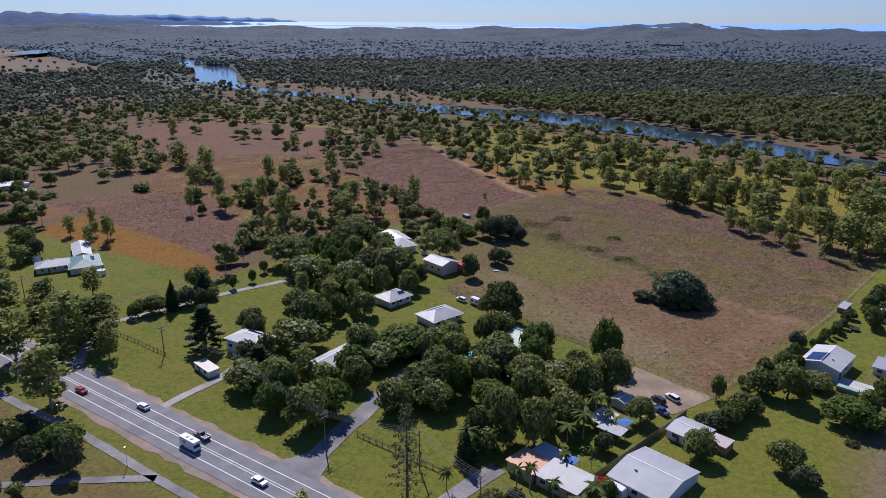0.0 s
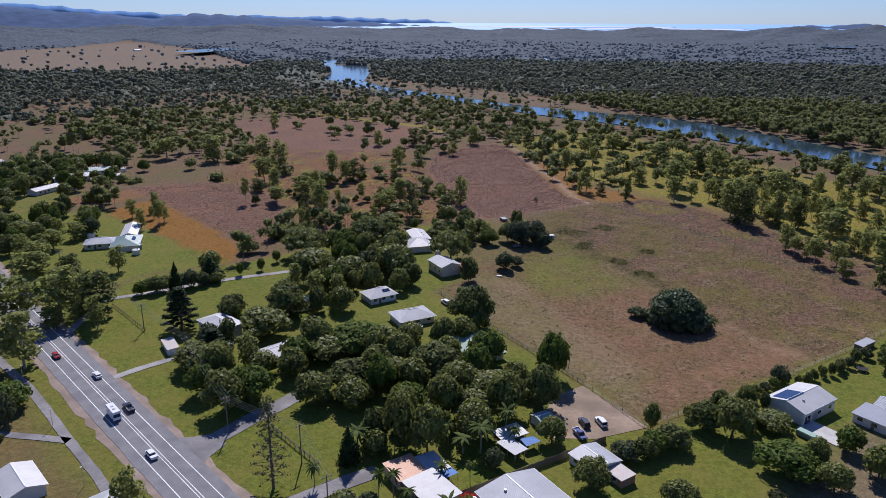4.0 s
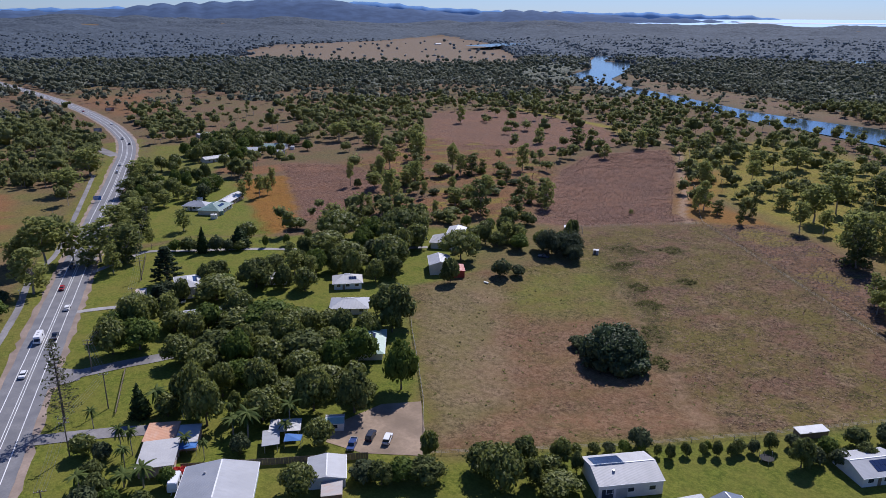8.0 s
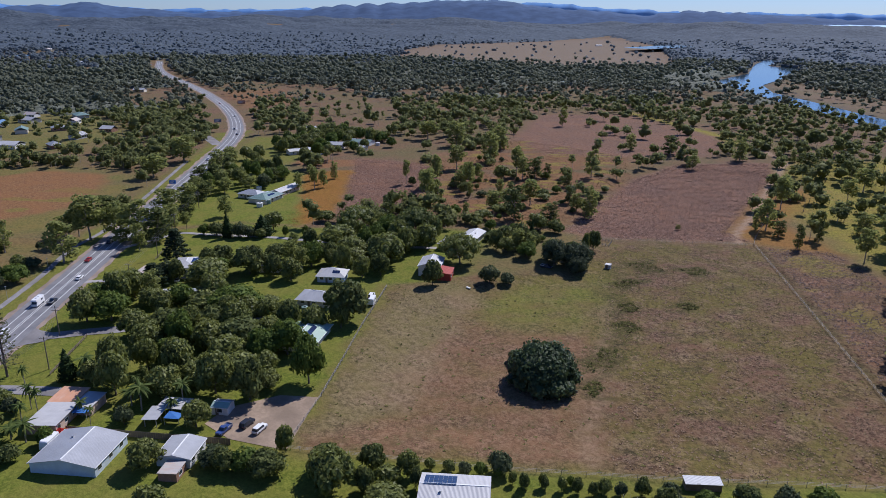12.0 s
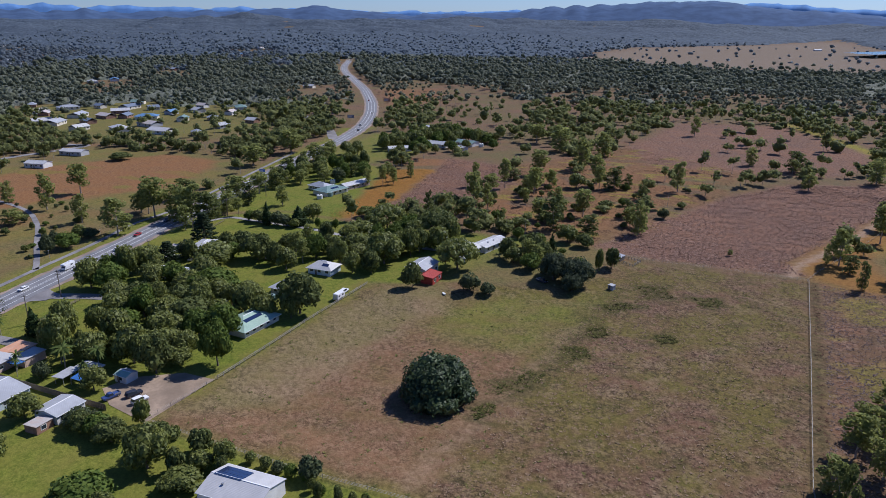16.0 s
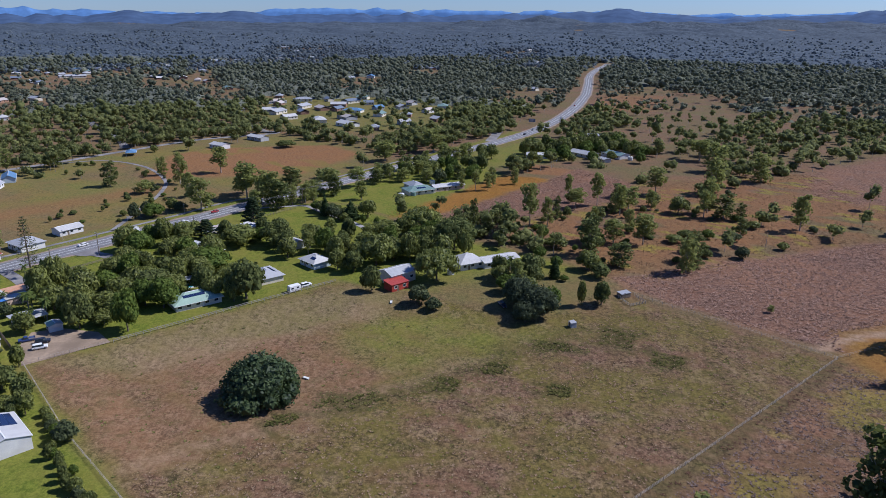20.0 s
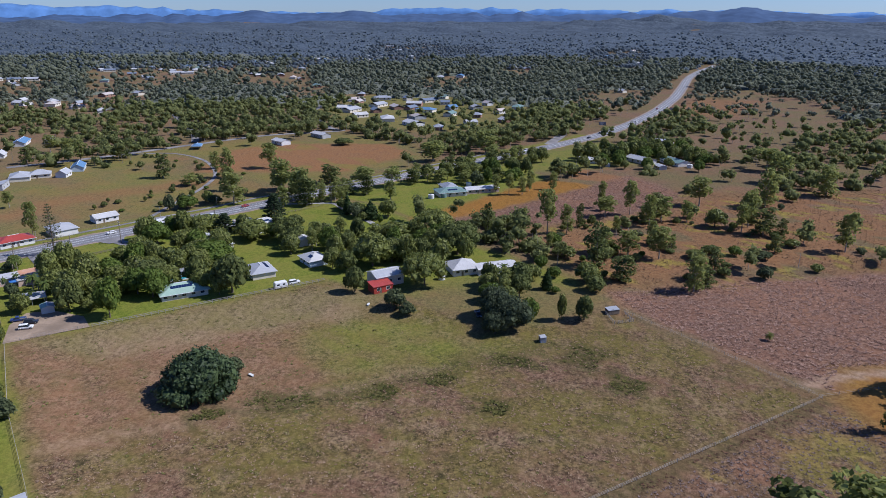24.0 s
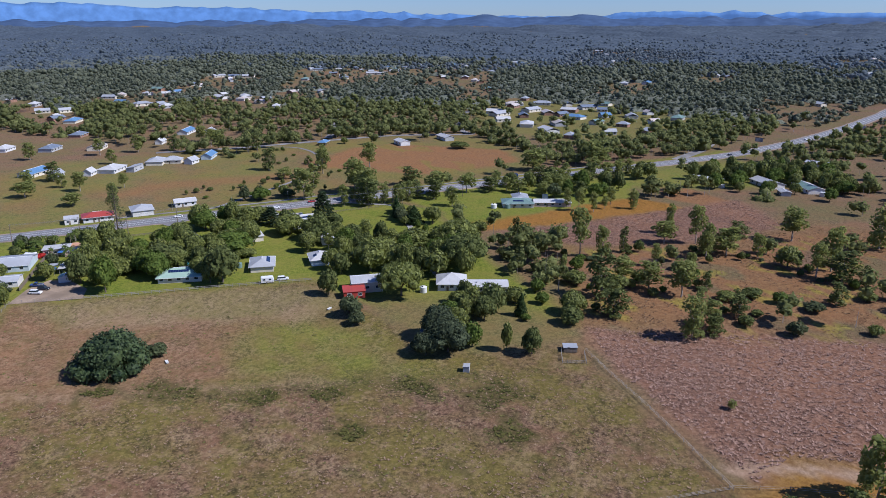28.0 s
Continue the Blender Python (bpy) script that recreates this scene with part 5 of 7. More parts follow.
    if panels:
        side, u0, v0, nx_, ny_ = panels
        slope = Vector((0, -side * W / 2, rise)).normalized()
        for i in range(nx_):
            for j in range(ny_):
                a = on_slope(L, W, eave, rise, side, u0 + i * 1.05, v0) + slope * (j * 1.7)
                b = a + slope * 1.62
                up = Vector((0, 0, 0.06))
                bm = bmesh.new()
                q = [a, a + Vector((1, 0, 0)), b + Vector((1, 0, 0)), b]
                top = [bm.verts.new(p + up) for p in q]
                low = [bm.verts.new(p) for p in q]
                bm.faces.new(top)
                for k in range(4):
                    bm.faces.new((top[(k + 1) % 4], top[k], low[k], low[(k + 1) % 4]))
                bmesh.ops.recalc_face_normals(bm, faces=bm.faces[:])
                part("solar_panel", bm, M["panel"], root, "" if i + j else "dark blue solar panel")
    planted.append((cx, cy, max(L, W) * 0.55))
    return root


B = building
B("shed_house", "white metal shed house with solar panels and roller doors", 123, 206.5, 15.6, 11.2, 45.5, "gable", "roof_white", "wall_white", 3.9, 1.5, 0.25, 3, 0, (1, -7.0, 0.18, 7, 3), vents=1, roller=2)
B("brick_house", "low pink brick house with a flat white metal roof", 29.3, 144.7, 11, 8, -42, "skillion", "roof_white", "wall_pink", 2.9, 0.25, 0.5, 3, 1)
B("brick_house", "pink brick house wing with a rust-stained metal roof", 21.3, 150.8, 7.2, 7.6, 45, "skillion", "roof_orange", "wall_pink", 2.9, 0.25, 0.4, 2, 1)
B("brick_house", "pink brick house wing with a pale metal roof", 27.2, 154.6, 5.0, 7.6, 45, "skillion", "roof_white", "wall_pink", 2.7, 0.2, 0.3, 1, 0)
B("twin_roof_house", "large house with grey and pale metal roof slopes", 50.6, 146.2, 14.4, 16.6, -46, "gable", "roof_grey", "wall_blue", 2.8, 1.5, 0.3, 3, 1, second="roof_pale", vents=1)
B("garage", "white garage with a weathered pale metal roof", 66.0, 165.8, 9, 8.6, -46, "gable", "roof_pale", "wall_white", 2.7, 0.8, 0.3, 2, 1, category="garage")
B("lean_to", "small brick lean-to with a rusted metal roof", 72.2, 161.2, 5, 4.6, -46, "skillion", "roof_rust", "wall_brick", 2.2, 0.2, 0.15, 1, 1, category="shed")
B("carport", "open carport with a white metal roof on posts", 44, 172.3, 7.2, 4.6, 43, "skillion", "roof_white", eave=2.6, rise=0.25, posts=True, category="carport")
B("carport", "open carport with a pale blue-white metal roof", 45.3, 166.3, 6.2, 3.4, -42, "skillion", "roof_pale", eave=2.5, rise=0.2, posts=True, category="carport")
B("garden_shed", "small green and white metal garden shed", 51.9, 182.6, 4.8, 4.4, 42, "gable", "roof_green", "wall_white", 2.4, 0.6, 0.15, 1, 1, category="shed", second="roof_white")
B("east_house", "pale house with a blue-grey metal roof", 143.8, 200.6, 15, 7.5, -42, "skillion", "roof_grey", "wall_white", 2.7, 0.5, 0.5, 4, 1)
B("east_house", "pale house with a dark grey gabled roof", 150.5, 206.5, 14, 8, -42, "gable", "roof_dark", "wall_white", 2.8, 1.6, 0.5, 3, 1)
B("east_house", "white house with solar panels on a pale roof", 170, 247, 13, 10, 47, "gable", "roof_pale", "wall_white", 2.8, 1.4, 0.4, 3, 1, (-1, -2, 0.2, 6, 2))
B("farm_shelter", "dark open shelter with a white metal roof by the fence", 155, 255.6, 8.3, 2.8, 47, "skillion", "roof_pale", "timber", 1.9, 0.2, 0.2, 0, 1, category="shed")
B("farm_house", "white metal-roofed farm building among dark trees", -283, 391, 19, 8, 82, "gable", "roof_white", "wall_white", 3, 1.2, 0.5)
B("farm_house", "farmhouse with a pale grey roof among dark trees", -292, 428, 22, 11, 40, "gable", "roof_pale", "wall_white", 3, 1.6, 0.5, 4)
B("farm_house", "farmhouse with a pale green roof among dark trees", -289, 453, 22, 11, 30, "gable", "roof_teal", "wall_white", 3, 1.6, 0.5, 4, second="roof_white")
B("farm_shed", "small farm shed with a pale roof", -384, 456, 16, 8, 75, "gable", "roof_pale", "wall_grey", 3, 1, 0.3, category="shed")
B("farm_shed", "open farm shed with a pale roof", -268, 440, 9, 6, 20, "gable", "roof_pale", "wall_grey", 2.6, 0.8, 0.3, category="shed")
B("shop", "roadside shop with a bright red roof and white front", -19, 110, 15, 10, 146, "hip", "roof_red", "wall_white", 3.2, 1.6, 0.8, 4, 2, category="shop")
B("shop", "flat white shop awning beside a red roof", -8, 103, 7, 8, 146, "skillion", "roof_white", "wall_white", 3.0, 0.2, 0.3, 2, 1, category="shop")
B("cottage", "white weatherboard cottage with a pale blue-grey hipped roof", -40, 120, 13, 11, 56, "hip", "roof_pale", "wall_white", 3.4, 2.0, 0.6, 3, 1)
B("cottage", "white cottage with a low gabled roof near the road", -65.5, 126.5, 12, 8, 146, "gable", "roof_white", "wall_white", 3.0, 1.3, 0.5, 3, 1)
B("community_hall", "long white shed standing in open grass", -316, 126, 16, 9, 54, "gable", "roof_white", "wall_white", 3.4, 1.4, 0.4, 4, 2, category="hall")
B("community_hall", "long white-roofed open hall in a paddock", -359, 147, 20, 9, 52, "gable", "roof_white", "wall_grey", 3.4, 1.4, 0.4, 4, 2, category="hall")
B("raised_house", "raised white house with solar panels on a white roof", -63.9, 217.3, 13.5, 8.8, -31, "hip", "roof_white", "wall_white", 5.0, 1.3, 0.6, 4, 1, (1, -3.2, 0.2, 6, 1), base=0.0)
B("low_house", "low house with a long pale metal roof under trees", -37.5, 203, 16, 8, 54, "gable", "roof_pale", "wall_cream", 2.8, 1.3, 0.5, 3, 1)
B("low_house", "low house wing with a white hipped roof under trees", -31.5, 211, 9, 8, 54, "hip", "roof_white", "wall_cream", 2.9, 1.6, 0.5, 2, 1)
B("garden_house", "white-roofed house with a hipped metal roof among trees", -19.5, 261.5, 11, 8.6, 45, "hip", "roof_white", "wall_blue", 3.1, 2.0, 0.7, 3, 1, (-1, 0.5, 0.3, 3, 1))
B("garden_house", "low house with a pale hipped metal roof beside the paddock", -1.2, 243.8, 13.4, 9.8, 40, "hip", "roof_pale", "wall_cream", 2.9, 1.8, 0.7, 3, 1, (1, -3.5, 0.3, 7, 1))
B("green_roof_house", "cream house with a pale green hipped roof and solar panels", 26, 223, 17.5, 11.5, -51, "hip", "roof_green", "wall_cream", 2.8, 2.1, 0.8, 5, 1, (1, -3.5, 0.45, 8, 1))
B("pool_house", "small open pool shelter with a dark roof", 5.5, 214.5, 7, 4.5, -51, "skillion", "roof_grey", eave=2.6, rise=0.3, posts=True, category="shelter")
B("tall_barn", "tall grey metal-roofed barn at the paddock's edge", -1.0, 299.5, 12.5, 9, 131, "gable", "roof_pale", "wall_cream", 4.6, 1.4, 0.35, 3, 1, category="barn")
B("red_barn", "small red barn wing with a bright red roof", 8.2, 299.8, 8.5, 5.6, 131, "skillion", "roof_red", "wall_red", 3.0, 0.7, 0.3, 2, 1, category="barn")
B("white_farmhouse", "white farmhouse with a pyramid roof among trees", -20.5, 329, 11.5, 11, 118, "hip", "roof_white", "wall_white", 3.4, 2.6, 0.7, 3, 1)
B("white_farmhouse", "long white metal-roofed farmhouse wing", -23.5, 343, 18, 8, 118, "gable", "roof_white", "wall_white", 3.0, 1.0, 0.4, 4, 1, vents=2)
B("neighbour_house", "house with a green metal roof on a mown lawn", -160, 301, 18, 12, 119, "hip", "roof_teal", "wall_cream", 2.9, 2.0, 0.6, 4, 1, (-1, -3, 0.3, 6, 1))
B("neighbour_house", "long pink-walled house wing with a white roof", -170, 319, 22, 7, 119, "gable", "roof_white", "wall_pink", 2.9, 1.2, 0.4, 5, 1)
B("neighbour_house", "grey-roofed house wing on a mown lawn", -172, 298, 14, 9, 29, "hip", "roof_grey", "wall_cream", 2.9, 1.8, 0.5, 3, 1)
B("garage", "white gabled garage on a green lawn", -46, 246.5, 9, 7, 45, "gable", "roof_white", "wall_white", 2.8, 1.4, 0.3, 1, 1, category="garage")
B("old_shed", "low white shed with a rust-red roof by the drive", -74, 202, 9.3, 3.6, -45, "skillion", "roof_rust", "wall_white", 2.2, 0.2, 0.2, 2, 1, category="shed")
for hx, hy in ((13.2, 391.5),):
    B("hen_house", "small weathered grey timber hen house", hx, hy, 4.6, 2.8, 118, "skillion", "roof_grey", "timber", 1.8, 0.3, 0.15, 0, 1, category="shed")
B("pump_shed", "tiny pale metal pump shed beside a tree", 41.5, 366.5, 2.4, 2.0, 20, "skillion", "roof_pale", "wall_grey", 1.9, 0.2, 0.1, 0, 1, category="shed")

# scattered houses of the town
ROOFS = ["roof_white", "roof_white", "roof_white", "roof_pale", "roof_pale", "roof_grey", "roof_grey", "roof_dark", "roof_dark", "roof_pale", "roof_blue", "roof_teal", "roof_rust", "roof_rust"]
COLOUR = {"roof_white": "white", "roof_pale": "pale grey", "roof_grey": "grey", "roof_dark": "dark grey", "roof_blue": "blue", "roof_teal": "green", "roof_red": "red", "roof_rust": "rust-stained"}
house_meshes = {}


def far_house(x, y, big):
    rm, kind = house_rng.choice(ROOFS), house_rng.choice(["hip", "gable", "gable"])
    size = house_rng.choice([(14, 9), (17, 11), (20, 12), (11, 8)]) if not big else (22, 13)
    key = (rm, kind, size)
    if key not in house_meshes:
        L, W = size
        eave = 3.0
        wall = boxes((-L / 2, -W / 2, -0.3, L / 2, W / 2, eave))
        r = bmesh.new()
        for sheet in roof_sheets(kind, L, W, eave, 2.0, 0.5):
            prism(r, [(p[0], p[1], p[2] + 0.05) for p in sheet], None, 0, 0.12, Matrix.Identity(4))
        root = tagged(new("town_house"), f"small town house with a {COLOUR[rm]} metal roof", "house", "houses of the town")
        part("wall", wall, M[house_rng.choice(["wall_white", "wall_cream", "wall_brick", "wall_grey"])], root)
        part("roof", r, M[rm], root)
        for s in (-1, 1):
            for u in (-L * 0.3, L * 0.1, L * 0.35):
                part("window", boxes((u - 0.8, s * W / 2 - 0.03, 1.0, u + 0.8, s * W / 2 + 0.03, 2.2)), M["glass"], root)
        house_meshes[key] = root
        root.location = (0, 0, -500)
    return copy_thing(house_meshes[key], pose(x, y, float(land(x, y)) - 3 * min(1, max(0, (math.hypot(x, y - 300) - 1700) / 200)), 0, 0, house_rng.uniform(0, 180)) @ Matrix.Scale(1.12, 4))


# ---------------------------------------------------------------- vehicles


def hull(rings):
    """Skin through closed rings of equal length."""
    bm = bmesh.new()
    rs = [[bm.verts.new(p) for p in r] for r in rings]
    n_ = len(rs[0])
    for a, b in zip(rs, rs[1:]):
        for i in range(n_):
            bm.faces.new((a[i], a[(i + 1) % n_], b[(i + 1) % n_], b[i]))
    bm.faces.new(rs[0][::-1])
    bm.faces.new(rs[-1])
    bmesh.ops.recalc_face_normals(bm, faces=bm.faces[:])
    return bm


def slab(x0, x1, w, z, inset=0.0, c=0.12):
    """A rounded rectangle at height z."""
    w = w / 2 - inset
    return [(x0 + c, -w, z), (x1 - c, -w, z), (x1, -w + c, z), (x1, w - c, z), (x1 - c, w, z), (x0 + c, w, z), (x0, w - c, z), (x0, -w + c, z)]


def wheels(root, xs, w, r=0.34):
    for wx in xs:
        for s in (-1, 1):
            bm = bmesh.new()
            tube(bm, (wx, s * (w / 2 - 0.22), r), (wx, s * (w / 2 + 0.01), r), r, r, 14)
            tyre = part("wheel", bm, M["black"], root)
            bm = bmesh.new()
            tube(bm, (wx, s * (w / 2), r), (wx, s * (w / 2 + 0.025), r), r * 0.58, r * 0.52, 10)
            part("rim", bm, M["chrome"], tyre)


def vehicle(kind, paint, label, x, y, rot):
    root = tagged(new(kind), label, {"ute": "ute", "car": "car", "wagon": "car", "camper_van": "van", "caravan": "caravan"}[kind])
    L, w = {"car": (4.5, 1.8), "wagon": (4.8, 1.9), "ute": (5.2, 1.9), "camper_van": (6.4, 2.2), "caravan": (5.4, 2.3)}[kind]
    a = -L / 2
    if kind in ("car", "wagon", "ute"):
        part("body", hull([slab(a + 0.1, -a - 0.1, w, 0.28, 0.06), slab(a, -a, w, 0.5), slab(a, -a, w, 0.78), slab(a + 0.06, -a - 0.06, w, 0.96, 0.05)]), M[paint], root)
        c0, c1 = {"car": (a + 0.5, 0.75), "wagon": (a + 0.12, 0.85), "ute": (-0.55, 1.0)}[kind]
        h = 1.42 if kind == "car" else 1.75
        part("glasshouse", hull([slab(c0, c1 + 0.35, w, 0.96, 0.08), slab(c0 + 0.25, c1 - 0.15, w, h - 0.08, 0.2)]), M["glass"], root)
        part("cabin_roof", hull([slab(c0 + 0.22, c1 - 0.12, w, h - 0.08, 0.18), slab(c0 + 0.4, c1 - 0.3, w, h, 0.26)]), M[paint], root)
        if kind == "ute":
            part("tray", boxes((a, -w / 2, 0.9, -0.65, -w / 2 + 0.08, 1.25), (a, w / 2 - 0.08, 0.9, -0.65, w / 2, 1.25), (a, -w / 2, 0.9, a + 0.08, w / 2, 1.25)), M["metal"], root)
        wheels(root, (a + 0.85, -a - 0.85), w)
    elif kind == "camper_van":
        part("body", hull([slab(a, -a, w, 0.4), slab(a, -a - 0.1, w, 1.1), slab(a, -a - 0.75, w, 2.0, 0.03), slab(a, -a + 0.1, w, 2.25, 0.02), slab(a + 0.1, -a - 0.1, w, 2.85, 0.1)]), M[paint], root)
        part("windscreen", hull([slab(-a - 0.35, -a - 0.06, w, 1.2, 0.12), slab(-a - 0.85, -a - 0.6, w, 1.95, 0.2)]), M["glass"], root)
        for s in (-1, 1):
            part("window", boxes((-1.6, s * w / 2 - 0.02, 1.6, -0.4, s * w / 2 + 0.02, 2.2)), M["glass"], root)
        part("roof_hatch", boxes((-1.2, -0.35, 2.85, -0.5, 0.35, 2.97)), M["wall_grey"], root)
        part("roof_hatch", boxes((0.6, -0.35, 2.85, 1.3, 0.35, 2.97)), M["wall_grey"], root)
        wheels(root, (a + 1.5, -a - 1.0), w, 0.36)
    else:
        part("body", hull([slab(a, -a, w, 0.45), slab(a, -a, w, 1.4), slab(a + 0.05, -a - 0.25, w, 2.5, 0.04, 0.25), slab(a + 0.25, -a - 0.45, w, 2.7, 0.15, 0.25)]), M[paint], root)
        for s in (-1, 1):
            part("window", boxes((-1.9, s * w / 2 - 0.03, 1.35, -0.8, s * w / 2 + 0.03, 2.0)), M["glass"], root)
            part("window", boxes((0.6, s * w / 2 - 0.03, 1.35, 1.6, s * w / 2 + 0.03, 2.0)), M["glass"], root)
        part("tow_bar", boxes((-a, -0.08, 0.45, -a + 1.2, 0.08, 0.55)), M["metal"], root)
        wheels(root, (-0.2,), w, 0.33)
    if kind != "caravan":
        for s in (-1, 1):
            part("headlight", boxes((-a - 0.06, s * (w / 2 - 0.35) - 0.16, 0.6, -a + 0.02, s * (w / 2 - 0.35) + 0.16, 0.78)), M["lamp_clear"], root)
            part("tail_light", boxes((a - 0.02, s * (w / 2 - 0.25) - 0.12, 0.65, a + 0.06, s * (w / 2 - 0.25) + 0.12, 0.85)), M["lamp_red"], root)
    root.matrix_world = pose(x, y, float(land(x, y)) + 0.03, 0, 0, rot)
    return root


vehicle("camper_van", "car_white", "white camper van driving on the highway", -65, 160, -36)
vehicle("car", "car_white", "white hatchback driving on the highway", -43.5, 145.2, -36)
vehicle("ute", "car_dark", "dark ute driving on the highway", -63.5, 164.5, 144)
vehicle("car", "car_white", "white car driving on the highway", -85, 179.5, 144)
vehicle("car", "car_red", "dark red car driving on the highway", -107, 188.5, -36)
vehicle("wagon", "car_dark", "dark wagon driving on the highway", -129, 203.6, -36)
vehicle("car", "car_silver", "silver car driving on the highway", -300, 322.5, -34)
vehicle("wagon", "car_white", "white wagon driving on the highway", -322, 337.5, -34)
vehicle("car", "car_dark", "dark car driving on the highway", -400, 391, 150)
vehicle("ute", "car_silver", "silver ute driving on the highway", -430, 402, -24)
vehicle("car", "car_white", "white car driving up the far highway", -520, 443, 157)
vehicle("car", "car_red", "red car driving down the far highway", -640, 477, -16)
vehicle("ute", "car_blue", "dark blue ute parked on gravel", 62, 178.5, -60)
vehicle("wagon", "car_dark", "dark wagon parked on gravel", 63, 184.5, 115)
vehicle("wagon", "car_white", "white four-wheel drive parked on gravel", 67.5, 186, 118)
vehicle("caravan", "car_white", "white caravan parked by the paddock fence", 13.0, 259.0, 133)
vehicle("wagon", "car_white", "white wagon parked beside a caravan", 7.4, 262.6, 133)
vehicle("caravan", "car_white", "white caravan parked beside a house", 40.5, 141.5, -46)
vehicle("ute", "car_dark", "dark ute parked under a spreading tree", 26.8, 342, 20)
vehicle("car", "car_silver", "silver car parked under a raised house", -57, 210, -31)
vehicle("wagon", "car_white", "white wagon parked by the east house", 131, 192, 60)

# ---------------------------------------------------------------- fences


def fence(name, label, pts, gap, height, rails, material, rail_w=0.1, post_w=0.14):
    """Posts and rails along a line of plan points."""
    root = tagged(new(name), label, "fence")
    shared = {}
    me_post = None
    fine_pts = []
    for (ax, ay), (bx, by) in zip(pts, pts[1:]):
        k_ = max(1, math.ceil(math.hypot(bx - ax, by - ay) / 16))
        fine_pts += [(ax + (bx - ax) * j / k_, ay + (by - ay) * j / k_) for j in range(k_)]
    fine_pts.append(pts[-1])
    for (ax, ay), (bx, by) in zip(fine_pts, fine_pts[1:]):
        a, b = Vector((ax, ay, float(land(ax, ay)))), Vector((bx, by, float(land(bx, by))))
        n_ = max(1, round((b - a).length / gap))
        turn = math.degrees(math.atan2(by - ay, bx - ax))
        for i in range(n_):
            p = a.lerp(b, i / n_)
            if me_post is None:
                ob = part("post", boxes((-post_w / 2, -post_w / 2, -0.4, post_w / 2, post_w / 2, height)), M[material], root)
                me_post = ob.data
            else:
                ob = new("post", me_post)
                ob.parent = root
            ob.matrix_local = pose(p.x, p.y, p.z, random.uniform(-2, 2), random.uniform(-2, 2), turn)
        for z in rails:
            d = (b - a).length
            ob = part("rail", boxes((0, -0.03, z - rail_w / 2, d, 0.03, z + rail_w / 2)), M[material], root)
            ob.matrix_local = pose(ax, ay, a.z, 0, -math.degrees(math.asin((b.z - a.z) / d)), turn)
    return root


fence("rail_fence", "pale timber rail fence along the paddock", [(62, 208), (45, 226.5), (29, 243.5), (2, 274)], 2.6, 1.3, (0.55, 1.1), "pale_timber", 0.16)
fence("wire_fence", "weathered post and wire fence round the paddock", [(62, 208), (79, 187), (118, 221), (152, 255), (198, 306), (170, 331), (123, 385), (66, 450), (38, 424), (10, 396)], 5, 1.2, (0.4, 0.75, 1.1), "pale_timber", 0.014, 0.09)
fence("wire_fence", "post and wire fence beside the farm track", [(66, 449), (60, 462), (42, 512), (23, 560), (0, 624), (-14, 664)], 6, 1.2, (0.5, 1.0), "pale_timber", 0.014, 0.09)
fence("driveway_fence", "dark timber rail fence beside a driveway", [(-22.7, 166.3), (-11.9, 158.5), (-0.3, 150.2)], 2.4, 1.2, (0.5, 0.85, 1.15), "timber", 0.14)
fence("verge_fence", "dark timber post and rail fence on the road verge", [(-118, 232), (-104, 222.4), (-89.6, 212)], 2.4, 1.2, (0.6, 1.05), "timber", 0.12)
fence("hen_pen", "grey timber and wire pen beside a hen house", [(15, 389), (22, 392), (18.5, 399), (11.5, 396)], 1.6, 1.2, (0.3, 0.7, 1.1), "pale_timber", 0.06)
# boarded garden fence
board_fence = tagged(new("boarded_fence"), "tall dark boarded fence between gardens", "fence")
for (ax, ay), (bx, by) in (((36, 146.5), (52, 161.5)), ((52, 161.5), (69, 177.5)), ((72, 170), (78, 175.5))):
    d = math.hypot(bx - ax, by - ay)
    count = int(d / 0.62)
    for i in range(count):
        k = i / count
        ob = part("board", boxes((-0.29, -0.025, -0.2, 0.29, 0.025, 1.75 + random.uniform(-0.05, 0.05))), M["timber"], board_fence)
        ob.matrix_local = pose(ax + (bx - ax) * k, ay + (by - ay) * k, 0, 0, 0, math.degrees(math.atan2(by - ay, bx - ax)))

# ---------------------------------------------------------------- poles and wires


def power_pole(x, y, h, rot, arms=1):
    root = tagged(new("power_pole"), "timber power pole with a cross-arm", "power pole", "power poles")
    bm = bmesh.new()
    tube(bm, (0, 0, -0.5), (0, 0, h), 0.19, 0.13, 8)
    part("pole", bm, M["timber"], root)
    for k in range(arms):
        arm = part("cross_arm", boxes((-1.3, -0.07, h - 0.6 - k * 1.2, 1.3, 0.07, h - 0.46 - k * 1.2)), M["timber"], root)
        for u in (-1.15, -0.4, 0.4, 1.15):
            bm = bmesh.new()
            tube(bm, (u, 0, h - 0.46 - k * 1.2), (u, 0, h - 0.2 - k * 1.2), 0.06, 0.04, 6)
            part("insulator", bm, M["trim"], arm)
    root.matrix_world = pose(x, y, float(land(x, y)), 0, 0, rot)
    return root


